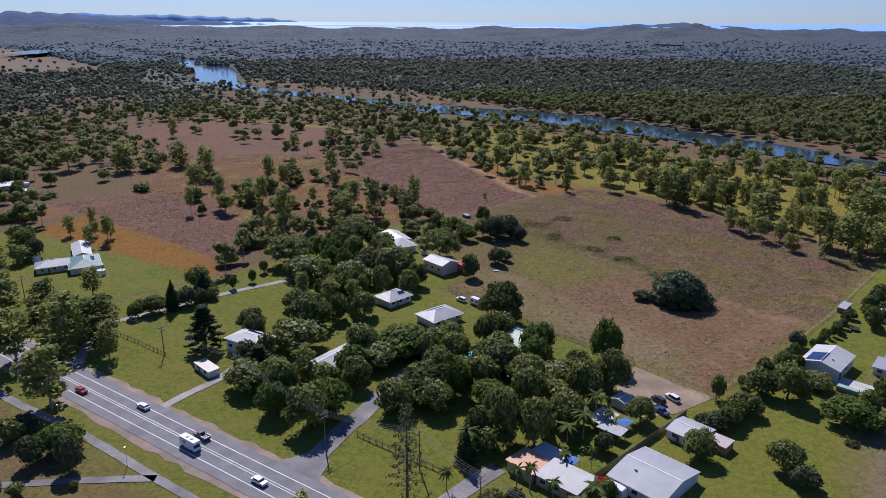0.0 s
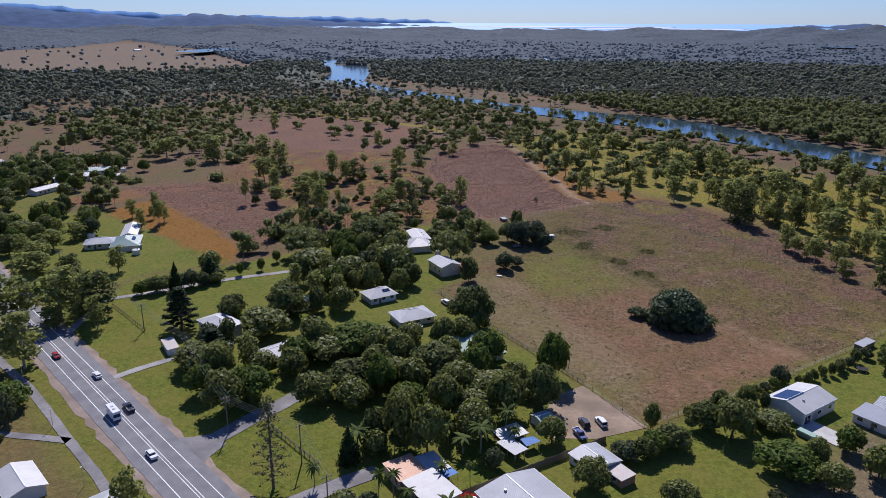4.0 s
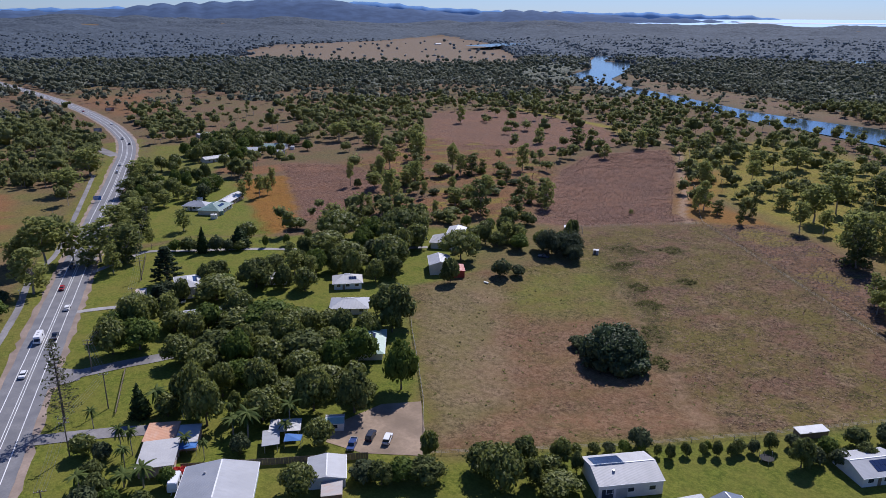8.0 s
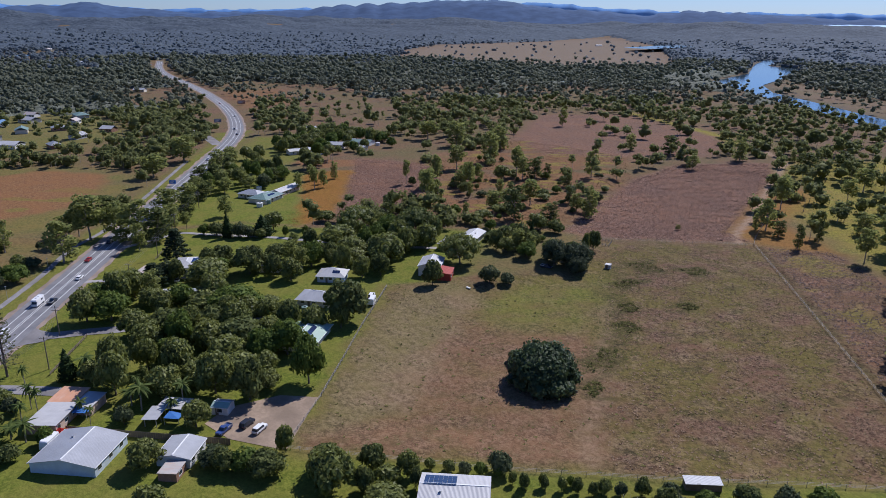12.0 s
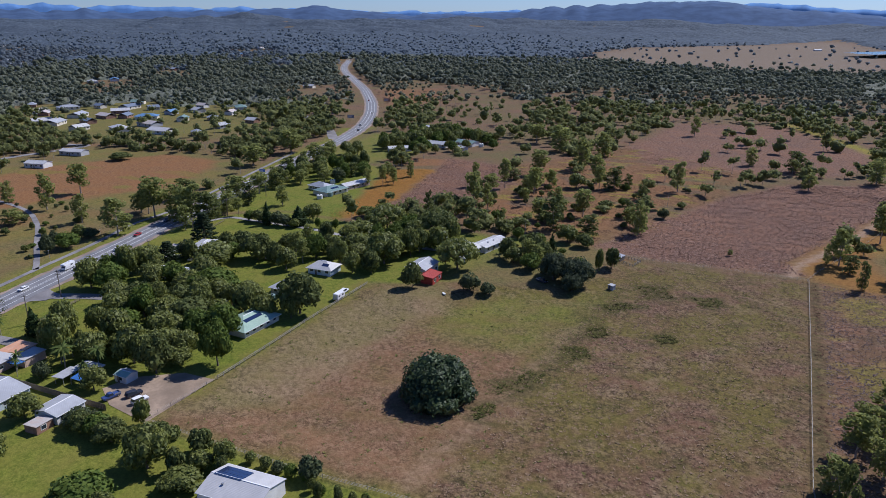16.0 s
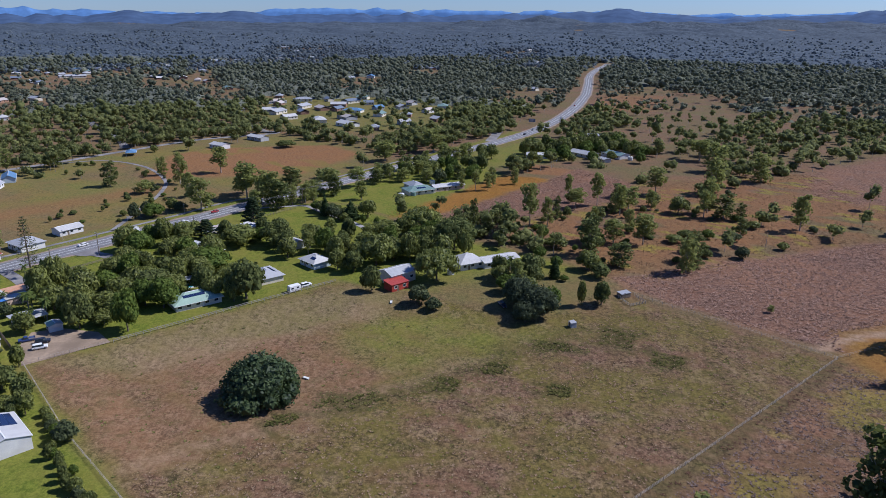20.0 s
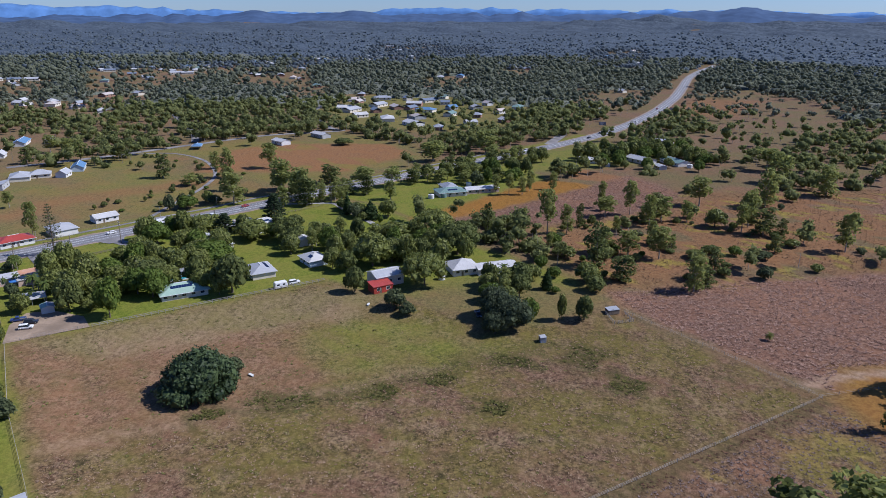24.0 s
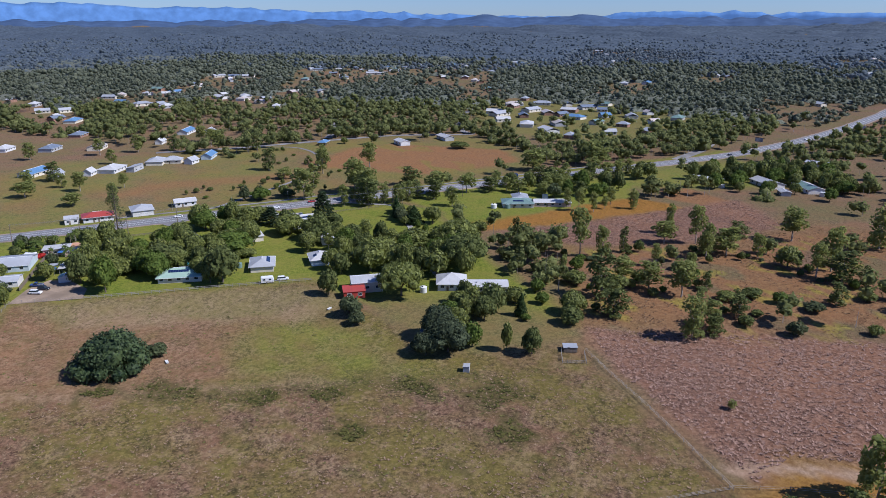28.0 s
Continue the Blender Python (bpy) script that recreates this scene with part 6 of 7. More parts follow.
POLES = [(33, 116, 11), (8.5, 133, 11), (-5.5, 151, 11), (-30, 159.5, 11), (-62, 193, 10), (-92, 214, 10), (-126, 234.5, 10), (-165, 262, 10)]
tips = []
for i, (qx, qy, qh) in enumerate(POLES):
    ax, ay, _ = POLES[max(0, i - 1)]
    bx, by, _ = POLES[min(len(POLES) - 1, i + 1)]
    rot = math.degrees(math.atan2(by - ay, bx - ax)) + 90
    power_pole(qx, qy, qh, rot, 1 + i % 2)
    tips.append((Vector((qx, qy, qh - 0.2)), Vector((math.cos(radians(rot)), math.sin(radians(rot)), 0))))
for i, ((a, da), (b, db)) in enumerate(zip(tips, tips[1:])):
    span = tagged(new("power_line"), "thin power cables strung between poles", "cable")
    for u in (-1.15, -0.4, 0.4, 1.15):
        bm = bmesh.new()
        prev = None
        for k in range(9):
            s = k / 8
            q = (a + da * u).lerp(b + db * u, s) - Vector((0, 0, 4 * 0.7 * s * (1 - s)))
            ring_ = [bm.verts.new(q + da * (0.022 * math.cos(j * math.tau / 3)) + Vector((0, 0, 0.022 * math.sin(j * math.tau / 3)))) for j in range(3)]
            for j in range(3 if prev else 0):
                bm.faces.new((prev[j], prev[(j + 1) % 3], ring_[(j + 1) % 3], ring_[j]))
            prev = ring_
        part("cable", bm, M["wire"], span)
for x_, y_ in ((-52, 131), (-24, 118), (-78, 152), (-105, 172), (-41, 170)):
    post = tagged(new("bollard_lamp"), "slim grey steel lamp post on the verge", "lamp post", "lamp posts")
    bm = bmesh.new()
    tube(bm, (0, 0, -0.3), (0, 0, 5.2), 0.07, 0.05, 8)
    part("pole", bm, M["metal"], post)
    part("lamp_head", boxes((-0.15, -0.3, 5.15, 0.15, 0.3, 5.3)), M["metal"], post)
    post.location = (x_, y_, 0)

# ---------------------------------------------------------------- yard things


def tank(x, y, r, h, material, label):
    root = tagged(new("water_tank"), label, "water tank")
    bm = bmesh.new()
    tube(bm, (0, 0, -0.1), (0, 0, h), r, r, 20)
    tube(bm, (0, 0, h), (0, 0, h + r * 0.25), r, 0.15, 20)
    part("tank", bm, M[material], root)
    bm = bmesh.new()
    tube(bm, (r * 0.4, 0, h + r * 0.12), (r * 0.4, 0, h + r * 0.3), 0.3, 0.3, 10)
    part("hatch", bm, M["black"], root)
    root.location = (x, y, float(land(x, y)))


for row in ((-148, 291, 1.8, 2.2, "tank", "round white water tank beside a house"), (-186, 309, 1.8, 2.2, "tank", "round white water tank beside a house"), (-152, 298, 1.9, 2.2, "roof_teal", "round green water tank beside a house"),
            (-51.5, 243, 1.3, 2.4, "tank", "round white water tank beside a garage"), (-270, 402, 2, 2.4, "tank", "round white water tank at a farm"), (-276, 462, 2, 2.4, "tank", "round white water tank at a farm"),
            (4, 235, 1.2, 2.0, "roof_teal", "round green water tank beside a house"), (-9, 322, 1.5, 2.2, "tank", "round white water tank beside a farmhouse")):
    tank(*row)

pool = tagged(new("swimming_pool"), "small turquoise swimming pool with pale paving", "pool")
pool.matrix_world = pose(10, 212.5, 0, 0, 0, -51)
part("paving", boxes((-5.5, -3.2, -0.1, 5.5, -2, 0.08), (-5.5, 2, -0.1, 5.5, 3.2, 0.08), (-5.5, -2, -0.1, -4, 2, 0.08), (4, -2, -0.1, 5.5, 2, 0.08)), M["concrete"], pool)
part("water", boxes((-4, -2, -0.1, 4, 2, 0.03)), M["pool"], pool)
slab_ob = tagged(part("driveway_slab", boxes((-5.5, -3.4, -0.05, 5.5, 3.4, 0.1)), M["concrete"]), "pale concrete slab before roller doors", "paving", kind="structure")
slab_ob.matrix_world = pose(126.2, 194.6, 0, 0, 0, -44)
bin_ob = tagged(new("skip_container"), "long green metal container beside a slab", "container")
part("body", hull([slab(-3, 3, 2.0, 0.0), slab(-3, 3, 2.1, 1.1)]), M["roof_teal"], bin_ob)
part("lid", hull([slab(-3.05, 3.05, 2.2, 1.1), slab(-2.9, 2.9, 2.0, 1.5)]), M["roof_green"], bin_ob)
bin_ob.matrix_world = pose(121.5, 191.0, 0, 0, 0, -44)
tramp = tagged(new("trampoline"), "round black trampoline with steel frame on grass", "trampoline")
bm = bmesh.new()
tube(bm, (0, 0, 0.78), (0, 0, 0.84), 1.7, 1.7, 24)
part("mat", bm, M["black"], tramp)
for k in range(6):
    a = k * math.tau / 6
    bm = bmesh.new()
    tube(bm, (1.75 * math.cos(a), 1.75 * math.sin(a), -0.1), (1.75 * math.cos(a), 1.75 * math.sin(a), 2.2), 0.05, 0.05, 6)
    part("post", bm, M["metal"], tramp)
tramp.location = (148.5, 236.5, 0)
tarp = tagged(new("tarpaulin"), "blue tarpaulin awning strung over a frame", "tarpaulin")
bm = bmesh.new()
prism(bm, [(-2.2, -1.6, 2.1), (2.2, -1.6, 2.3), (2.2, 1.6, 2.0), (-2.2, 1.6, 2.5)], None, 0, 0.04, Matrix.Identity(4))
part("sheet", bm, M["tarp_blue"], tarp)
for sx, sy in ((-2.1, -1.5), (2.1, -1.5), (2.1, 1.5), (-2.1, 1.5)):
    part("post", boxes((sx - 0.05, sy - 0.05, -0.1, sx + 0.05, sy + 0.05, 2.15)), M["metal"], tarp)
tarp.matrix_world = pose(49.5, 170, 0, 0, 0, 40)
tarp2 = copy_thing(tarp, pose(31.5, 151.5, 0.3, 0, 0, 45))
bou = tagged(new("bougainvillea"), "mound of bright red bougainvillea flowers", "shrub")
mesh_part("crown", *cloud([(0, 0, 1.0, 1.6, 1.1), (1.6, 0.3, 0.9, 1.3, 0.9), (-1.3, -0.3, 0.8, 1.1, 0.8)], 0.28, 500, rng), M["blossom"], bou)
bou.location = (37.5, 145.0, 0)
feeder = tagged(new("feed_trough"), "low pale feed trough in the paddock", "trough")
part("basin", hull([slab(-1, 1, 0.7, 0.0), slab(-1.1, 1.1, 0.9, 0.45)]), M["tank"], feeder)
feeder.location = (23.6, 299, float(land(23.6, 299)) - 0.1)
feeder2 = copy_thing(feeder, pose(83, 277.5, float(land(83, 277.5)) - 0.1, 0, 0, 60))
heap = tagged(new("brush_heap"), "dark heap of cut branches on dry grass", "brush heap")
mesh_part("heap", *cloud([(0, 0, 0.3, 1.6, 0.6), (1.0, 0.4, 0.3, 1.0, 0.5)], 0.4, 260, rng), M["dry_twig"], heap)
heap.location = (107.5, 163, 0)

# ---------------------------------------------------------------- villas, shelter and signs beyond the highway
VILLA_SPOTS = []
for lab, vx, vy, L, W, rot, kind, roof_, wall_ in (
        ("cream brick villa with a blue metal roof", -76, -33, 20, 11, 20, "gable", "roof_blue", "wall_cream"),
        ("low grey shed behind a villa", -80, -14, 9, 6, 20, "gable", "roof_grey", "wall_grey"),
        ("small white garage with a pale roof", -95, 1, 9, 6, 30, "gable", "roof_white", "wall_white"),
        ("white villa with a broad white hip roof", -112, 3, 19, 13, 25, "hip", "roof_white", "wall_white"),
        ("long carport with a pale roof and dark sides", -122, 15, 15, 6, 25, "skillion", "roof_pale", "wall_grey"),
        ("large villa with pale grey hip roofs", -148, 8, 17, 12, 35, "hip", "roof_pale", "wall_cream"),
        ("wing of a villa with a pale grey hip roof", -157, 16, 13, 9, 125, "hip", "roof_pale", "wall_cream"),
        ("white cottage with a pale roof among trees", -162, 30, 10, 7, 15, "gable", "roof_pale", "wall_white"),
        ("long shed with a blue metal roof", -185, 25, 18, 8, 30, "gable", "roof_blue", "wall_blue"),
        ("tan villa with a gabled tan roof", -168, -87, 19, 11, 35, "gable", "roof_rust", "wall_cream"),
        ("grey villa with a dark hip roof", -145, -116, 19, 11, 30, "hip", "roof_dark", "wall_grey"),
        ("long villa with a bright blue roof", -270, -91, 25, 10, 28, "gable", "roof_blue", "wall_white"),
        ("small white house with a pale roof", -282, -72, 11, 8, 28, "gable", "roof_pale", "wall_white"),
        ("white shed beside trees", -215, -64, 12, 6, 30, "gable", "roof_white", "wall_white"),
        ("villa with a dark blue metal roof", -205, -162, 18, 11, 30, "hip", "roof_dark", "wall_brick"),
        ("villa with a blue hip roof", -266, -255, 24, 12, 35, "hip", "roof_blue", "wall_cream"),
        ("white house with a pale roof on the slope", -276, -300, 17, 10, 40, "gable", "roof_white", "wall_white"),
        ("white house with a broad pale roof", -125, -147, 16, 10, 30, "hip", "roof_white", "wall_white")):
    building("villa" if L > 12 else "garage", lab, vx, vy, L, W, rot, kind, roof_, wall_, rise=1.2 if kind == "skillion" else 2.2, windows=4 if L > 15 else 2)
    VILLA_SPOTS.append((vx, vy, L * 0.6))
building("park_shelter", "open park shelter with a blue roof on posts", -281, 66, 12, 7, 20, "hip", "roof_blue", "wall_white", posts=True, category="shelter", rise=1.6)
VILLA_SPOTS.append((-281, 66, 9))


def road_sign(x, y, rot, wide, high, up, face, label):
    root = tagged(new("road_sign"), label, "sign")
    root.matrix_world = pose(x, y, -0.1, 0, 0, rot)
    part("panel", boxes((-wide / 2, -0.04, up, wide / 2, 0.04, up + high)), M[face], root)
    for s in (-1, 1):
        part("post", boxes((s * wide * 0.32 - 0.07, 0.05, 0, s * wide * 0.32 + 0.07, 0.19, up + high)), M["metal"], root)
    for k in range(3):
        part("lettering_bar", boxes((-wide * 0.4, -0.06, up + high * (0.2 + 0.25 * k), wide * (0.1 + 0.1 * k), -0.045, up + high * (0.32 + 0.25 * k))), M["line"], root)
    return root


road_sign(-478, 406, 70, 7.0, 3.4, 1.6, "roof_dark", "large dark blue highway direction sign on two posts")
road_sign(-231, 271, 55, 4.2, 2.4, 1.4, "tarp_blue", "blue highway service sign on two posts")
road_sign(-610, 492, 60, 9.0, 4.2, 1.8, "wall_brick", "dark red roadside billboard on two posts")
# gums and small bushes of the park
PARK_TREES = [(-149, 195, 17, 6), (-143, 162, 16, 5.5), (-226, -14, 15, 6), (-59, 40, 13, 5.5), (-70, -3, 14, 6), (-79, 57, 10, 4), (-342, -51, 15, 7), (-216, 158, 19, 8), (-206, 120, 13, 5), (-170, 100, 17, 6.5), (-232, 32, 16, 7),
              (-215, 5, 16, 7), (-240, -40, 15, 7), (-195, -25, 14, 6), (-175, -45, 15, 6.5), (-130, -20, 12, 5), (-60, 20, 10, 4.5), (-45, 8, 13, 5.5), (-150, -60, 14, 6), (-110, -90, 14, 6)]
for tx, ty, th, tr in PARK_TREES:
    plant("gum", tx, ty, th, tr)
bushes = random.Random(31)
for k in range(46):
    k_ = bushes.random()
    bx, by = -90 - 150 * k_ + bushes.gauss(0, 9), 95 + 55 * math.sin(k_ * 4) + bushes.gauss(0, 14)
    if inside(PARK, bx, by) > 4 and along(ROAD, bx, by) > 18:
        plant("shrub", bx, by, bushes.uniform(1.6, 4.0), bushes.uniform(1.2, 2.6))
for bx, by, th, tr in ((-294, 79, 6, 4), (-276, 353, 12, 6), (-283, 346, 11, 6), (-269, 346, 9, 5), (-111, 257, 4, 3.5), (-106, 262, 4, 3.2), (-116, 253, 4, 3)):
    plant("shrub" if th < 8 else "mango", bx, by, th, tr)
# dark mangoes round the far farm, and bushes at the feet of the scrub's gums
for bx, by, th, tr in ((-266, 398, 11, 6), (-273, 410, 10, 6), (-264, 430, 9, 5), (-272, 446, 8, 4.5), (-262, 466, 9, 5), (-302, 408, 12, 7), (-306, 442, 11, 6), (-312, 464, 12, 7), (-262, 384, 9, 5.5), (-284, 411, 11, 6), (-277, 432, 7, 4),
                       (-296, 392, 11, 6.5), (-290, 470, 11, 6), (-320, 430, 12, 7), (-330, 452, 12, 7), (-262, 414, 7, 4)):
    plant("mango", bx, by, th, tr)
for bx, by, bh, br in [p for key in ("gum", "gum c") for p in TREES[key]]:
    if inside(SCRUB, bx, by) > 0:
        for k in range(bushes.randint(1, 3)):
            turn = bushes.uniform(0, math.tau)
            plant("shrub", bx + math.cos(turn) * (br + 1), by + math.sin(turn) * (br + 1), bushes.uniform(1.8, 4.4), bushes.uniform(1.4, 3.0))

# ---------------------------------------------------------------- woods, town and hills far off
OPEN = [PADDOCK, PURPLE_A, PURPLE_C, PURPLE_D, ORANGE_A, GARDENS, FAR_GARDEN, FAR_FARM, BROWN_FIELD, CLEARED, FAR_FIELD, VERGE]
TOWN = [(-420, 40), (-430, 150), (-480, 330), (-760, 350), (-1100, 100), (-1500, -250), (-1500, -750), (-950, -650), (-600, -300), (-300, -180), (-180, -60), (-300, 30)]
VILLAS = [(-60, -20), (-100, -90), (-300, -190), (-420, 20), (-262, 45), (-200, 40), (-165, 42), (-120, 18)]


def wood(x, y):
    """How thickly trees stand, from 0 to 1."""
    r = np.hypot(x, y - 300)
    p = np.full(x.shape, 0.93)
    p = np.where((r < 900) & (y > 380), 0.26 + 0.50 * (wobble(x, y, 62, 2) > 0.0) * (wobble(x, y, 24, 6) > -0.35), p)
    p = np.where(inside(SCRUB, x, y) > 0, 0.03, p)
    p = np.where(inside(PURPLE_B, x, y) > 0, 0.03, p)
    p = np.where((x > -60) & (y > 430) & (x < 420) & (y < 920), 0.27, p)
    p = np.where(inside(YELLOW_A, x, y) > 0, 0.34, p)
    p = np.where(inside(RIVER + RIVER_S, x, y) > -90, np.maximum(p * 0.8, 0.14), p)
    p = np.where(inside(GLADE, x, y) + 14 * wobble(x, y, 25, 2) > 0, 0.07, p)
    p = np.where(inside(FARM_FRONT, x, y) > 0, 0.08, p)
    north = (y > 560) & (inside(RIVER + RIVER_S, x, y) < 0) & (x + 0.9 * y > 860) & (y - 860 + 0.85 * (x - 110) > 0)
    p = np.where(north, 0.97, p)
    p = np.where(inside(TOWN, x, y) > 0, 0.62, p)
    p = np.where(inside(PARK, x, y) > 0, 0.06, p)
    p = np.where(inside(VILLAS, x, y) > 0, 0.42, p)
    p = np.where(inside(MUD_BANK, x, y) > 0, 0.16, p)
    for poly in OPEN:
        p = np.where(inside(poly, x, y) + (30 * wobble(x, y, 40, 1) if poly in (FAR_FIELD, CLEARED) else 0) > -2, 0.02 if poly is FAR_FIELD else 0.10 if poly is CLEARED else 0.0, p)
    p = np.where((y < 60) & (x > 0), 0.0, p)
    p = np.where((y < 190) & (x > -190), 0.0, p)
    p = np.where((x > -10) & (x < 78) & (y > 383) & (y < 475), 0.0, p)
    p = np.where((inside(RIVER + RIVER_S, x, y) > -100) & ~north & (y > 480), np.minimum(p, 0.34), p)
    p = np.where(inside(RIVER + RIVER_S, x, y) > -6, 0, p)
    p = np.where(along(ROAD, x, y) < 20, 0, p)
    return p


SPOTS = []     # places of the scattered houses, kept free of trees


def clear_of(x, y):
    """Yards and streets on the valley side of each house stand open."""
    ok = np.ones(x.shape, bool)
    for sx, sy, sr in SPOTS:
        d = math.hypot(200 - sx, 250 - sy)
        ux_, uy_ = (200 - sx) / d, (250 - sy) / d
        s_ = (x - sx) * ux_ + (y - sy) * uy_
        q_ = np.abs((x - sx) * uy_ - (y - sy) * ux_)
        ok &= ~((s_ > -sr) & (s_ < (34 + 0.07 * d if sx > -700 else 60 + 0.11 * d)) & (q_ < (sr + 4 if sx > -700 else sr + 9)))
    return ok


house_rng = random.Random(21)
TOWN_SOUTH = [(-354, -504), (-301, -359), (-267, -284), (-340, -434), (-448, -429), (-477, -442), (-412, -361), (-412, -321), (-507, -423), (-565, -467), (-522, -398), (-409, -274), (-545, -409), (-649, -484), (-524, -297),
              (-767, -516), (-822, -554), (-835, -531), (-523, -254), (-538, -227), (-477, -156), (-507, -209), (-634, -256), (-839, -398), (-1048, -548), (-1098, -564), (-662, -225), (-1078, -495), (-976, -435), (-897, -351)]
TOWN_MID = [(-1129, -486), (-1079, -436), (-1060, -401), (-1100, -372), (-1146, -392), (-1204, -398), (-1256, -391), (-1020, -372), (-1174, -430), (-1211, -358), (-1001, -195), (-1021, -160), (-946, -93), (-974, -118),
            (-824, -21), (-1389, -257), (-1191, -182), (-1494, -240), (-1609, -224), (-1529, -205), (-1658, -179), (-1300, -300), (-1340, -350)]
TOWN_NORTH = [(-626, 104), (-717, 83), (-675, 124), (-581, 166), (-678, 158), (-660, 190), (-705, 200), (-561, 109), (-499, 144), (-600, 138), (-545, 150), (-590, 232), (-560, 206), (-525, 270), (-490, 305), (-565, 293),
              (-609, 310), (-426, 245), (-503, 207), (-465, 272), (-620, 180), (-640, 215), (-575, 185), (-650, 95), (-530, 240), (-545, 120), (-450, 215), (-480, 180), (-600, 260), (-640, 270)]
TOWN_FAR = [(-1072, 170), (-1040, 138), (-1303, 255), (-2147, -231), (-1730, -141), (-1619, -130), (-1542, -141), (-1650, -160), (-1603, -87), (-1857, -114), (-1938, -111), (-2059, -116), (-2303, -149), (-2063, -72),
            (-2127, -44), (-2080, 0), (-2150, 30), (-1541, -27), (-1911, 480), (-1880, 510), (-1691, 458), (-1462, 522), (-1824, 540), (-843, 446), (-1780, -60), (-1820, -180), (-1980, -60), (-2020, -170), (-2200, -100),
            (-1900, -30), (-1700, -60), (-2250, -40), (-1650, 2480)]
for row in (TOWN_SOUTH, TOWN_MID, TOWN_NORTH, TOWN_FAR):
    for hx, hy in row:
        SPOTS.append((hx, hy, 12 if hx > -1500 else 20))
        far_house(hx, hy, hx < -1500)
        if row is not TOWN_NORTH and house_rng.random() < 0.45 and hx > -1500:
            ax, ay = hx + house_rng.uniform(-30, 30), hy + house_rng.uniform(16, 30) * house_rng.choice((-1, 1))
            if all(math.hypot(ax - a, ay - b) > 20 for a, b, _ in SPOTS):
                SPOTS.append((ax, ay, 11))
                far_house(ax, ay, False)
for vx, vy, vr in VILLA_SPOTS:
    SPOTS.append((vx, vy, vr))

step = 9.0
ux, uy = np.meshgrid(np.arange(-1750, 900, step), np.arange(-900, 1950, step))
ux, uy = ux.ravel(), uy.ravel()
rngw = np.random.default_rng(8)
ux, uy = ux + rngw.uniform(-4, 4, ux.shape), uy + rngw.uniform(-4, 4, uy.shape)
dist = np.hypot(ux - 190, uy - 250)
bearing = np.degrees(np.arctan2(-(ux - 150), uy - 200))
seen = (dist < 1750) & (bearing > -60) & (bearing < 165)
ok = seen & (rngw.uniform(0, 1, ux.shape) < wood(ux, uy)) & (clear_of(ux, uy) | (rngw.uniform(0, 1, ux.shape) < 0.09))
ux, uy, dist = ux[ok], uy[ok], dist[ok]
pl = np.array(planted)
free = np.ones(ux.shape, bool)
for tx, ty, tr in pl:
    free &= np.hypot(ux - tx, uy - ty) > tr + 3
ux, uy, dist = ux[free], uy[free], dist[free]
near = (dist < 520)
near_idx = np.nonzero(near)[0]
near_idx = near_idx[np.argsort(dist[near_idx])]
for i in near_idx[:190]:
    plant("gum", float(ux[i]), float(uy[i]), picker.uniform(11, 20), picker.uniform(3.4, 6.0))
rest = np.setdiff1d(np.arange(len(ux)), near_idx[:190])


ICO = bmesh.new()
bmesh.ops.create_icosphere(ICO, subdivisions=1, radius=1)
ICO_V = np.array([v.co[:] for v in ICO.verts])
ICO_F = np.array([[v.index for v in f.verts] for f in ICO.faces])
ICO.free()


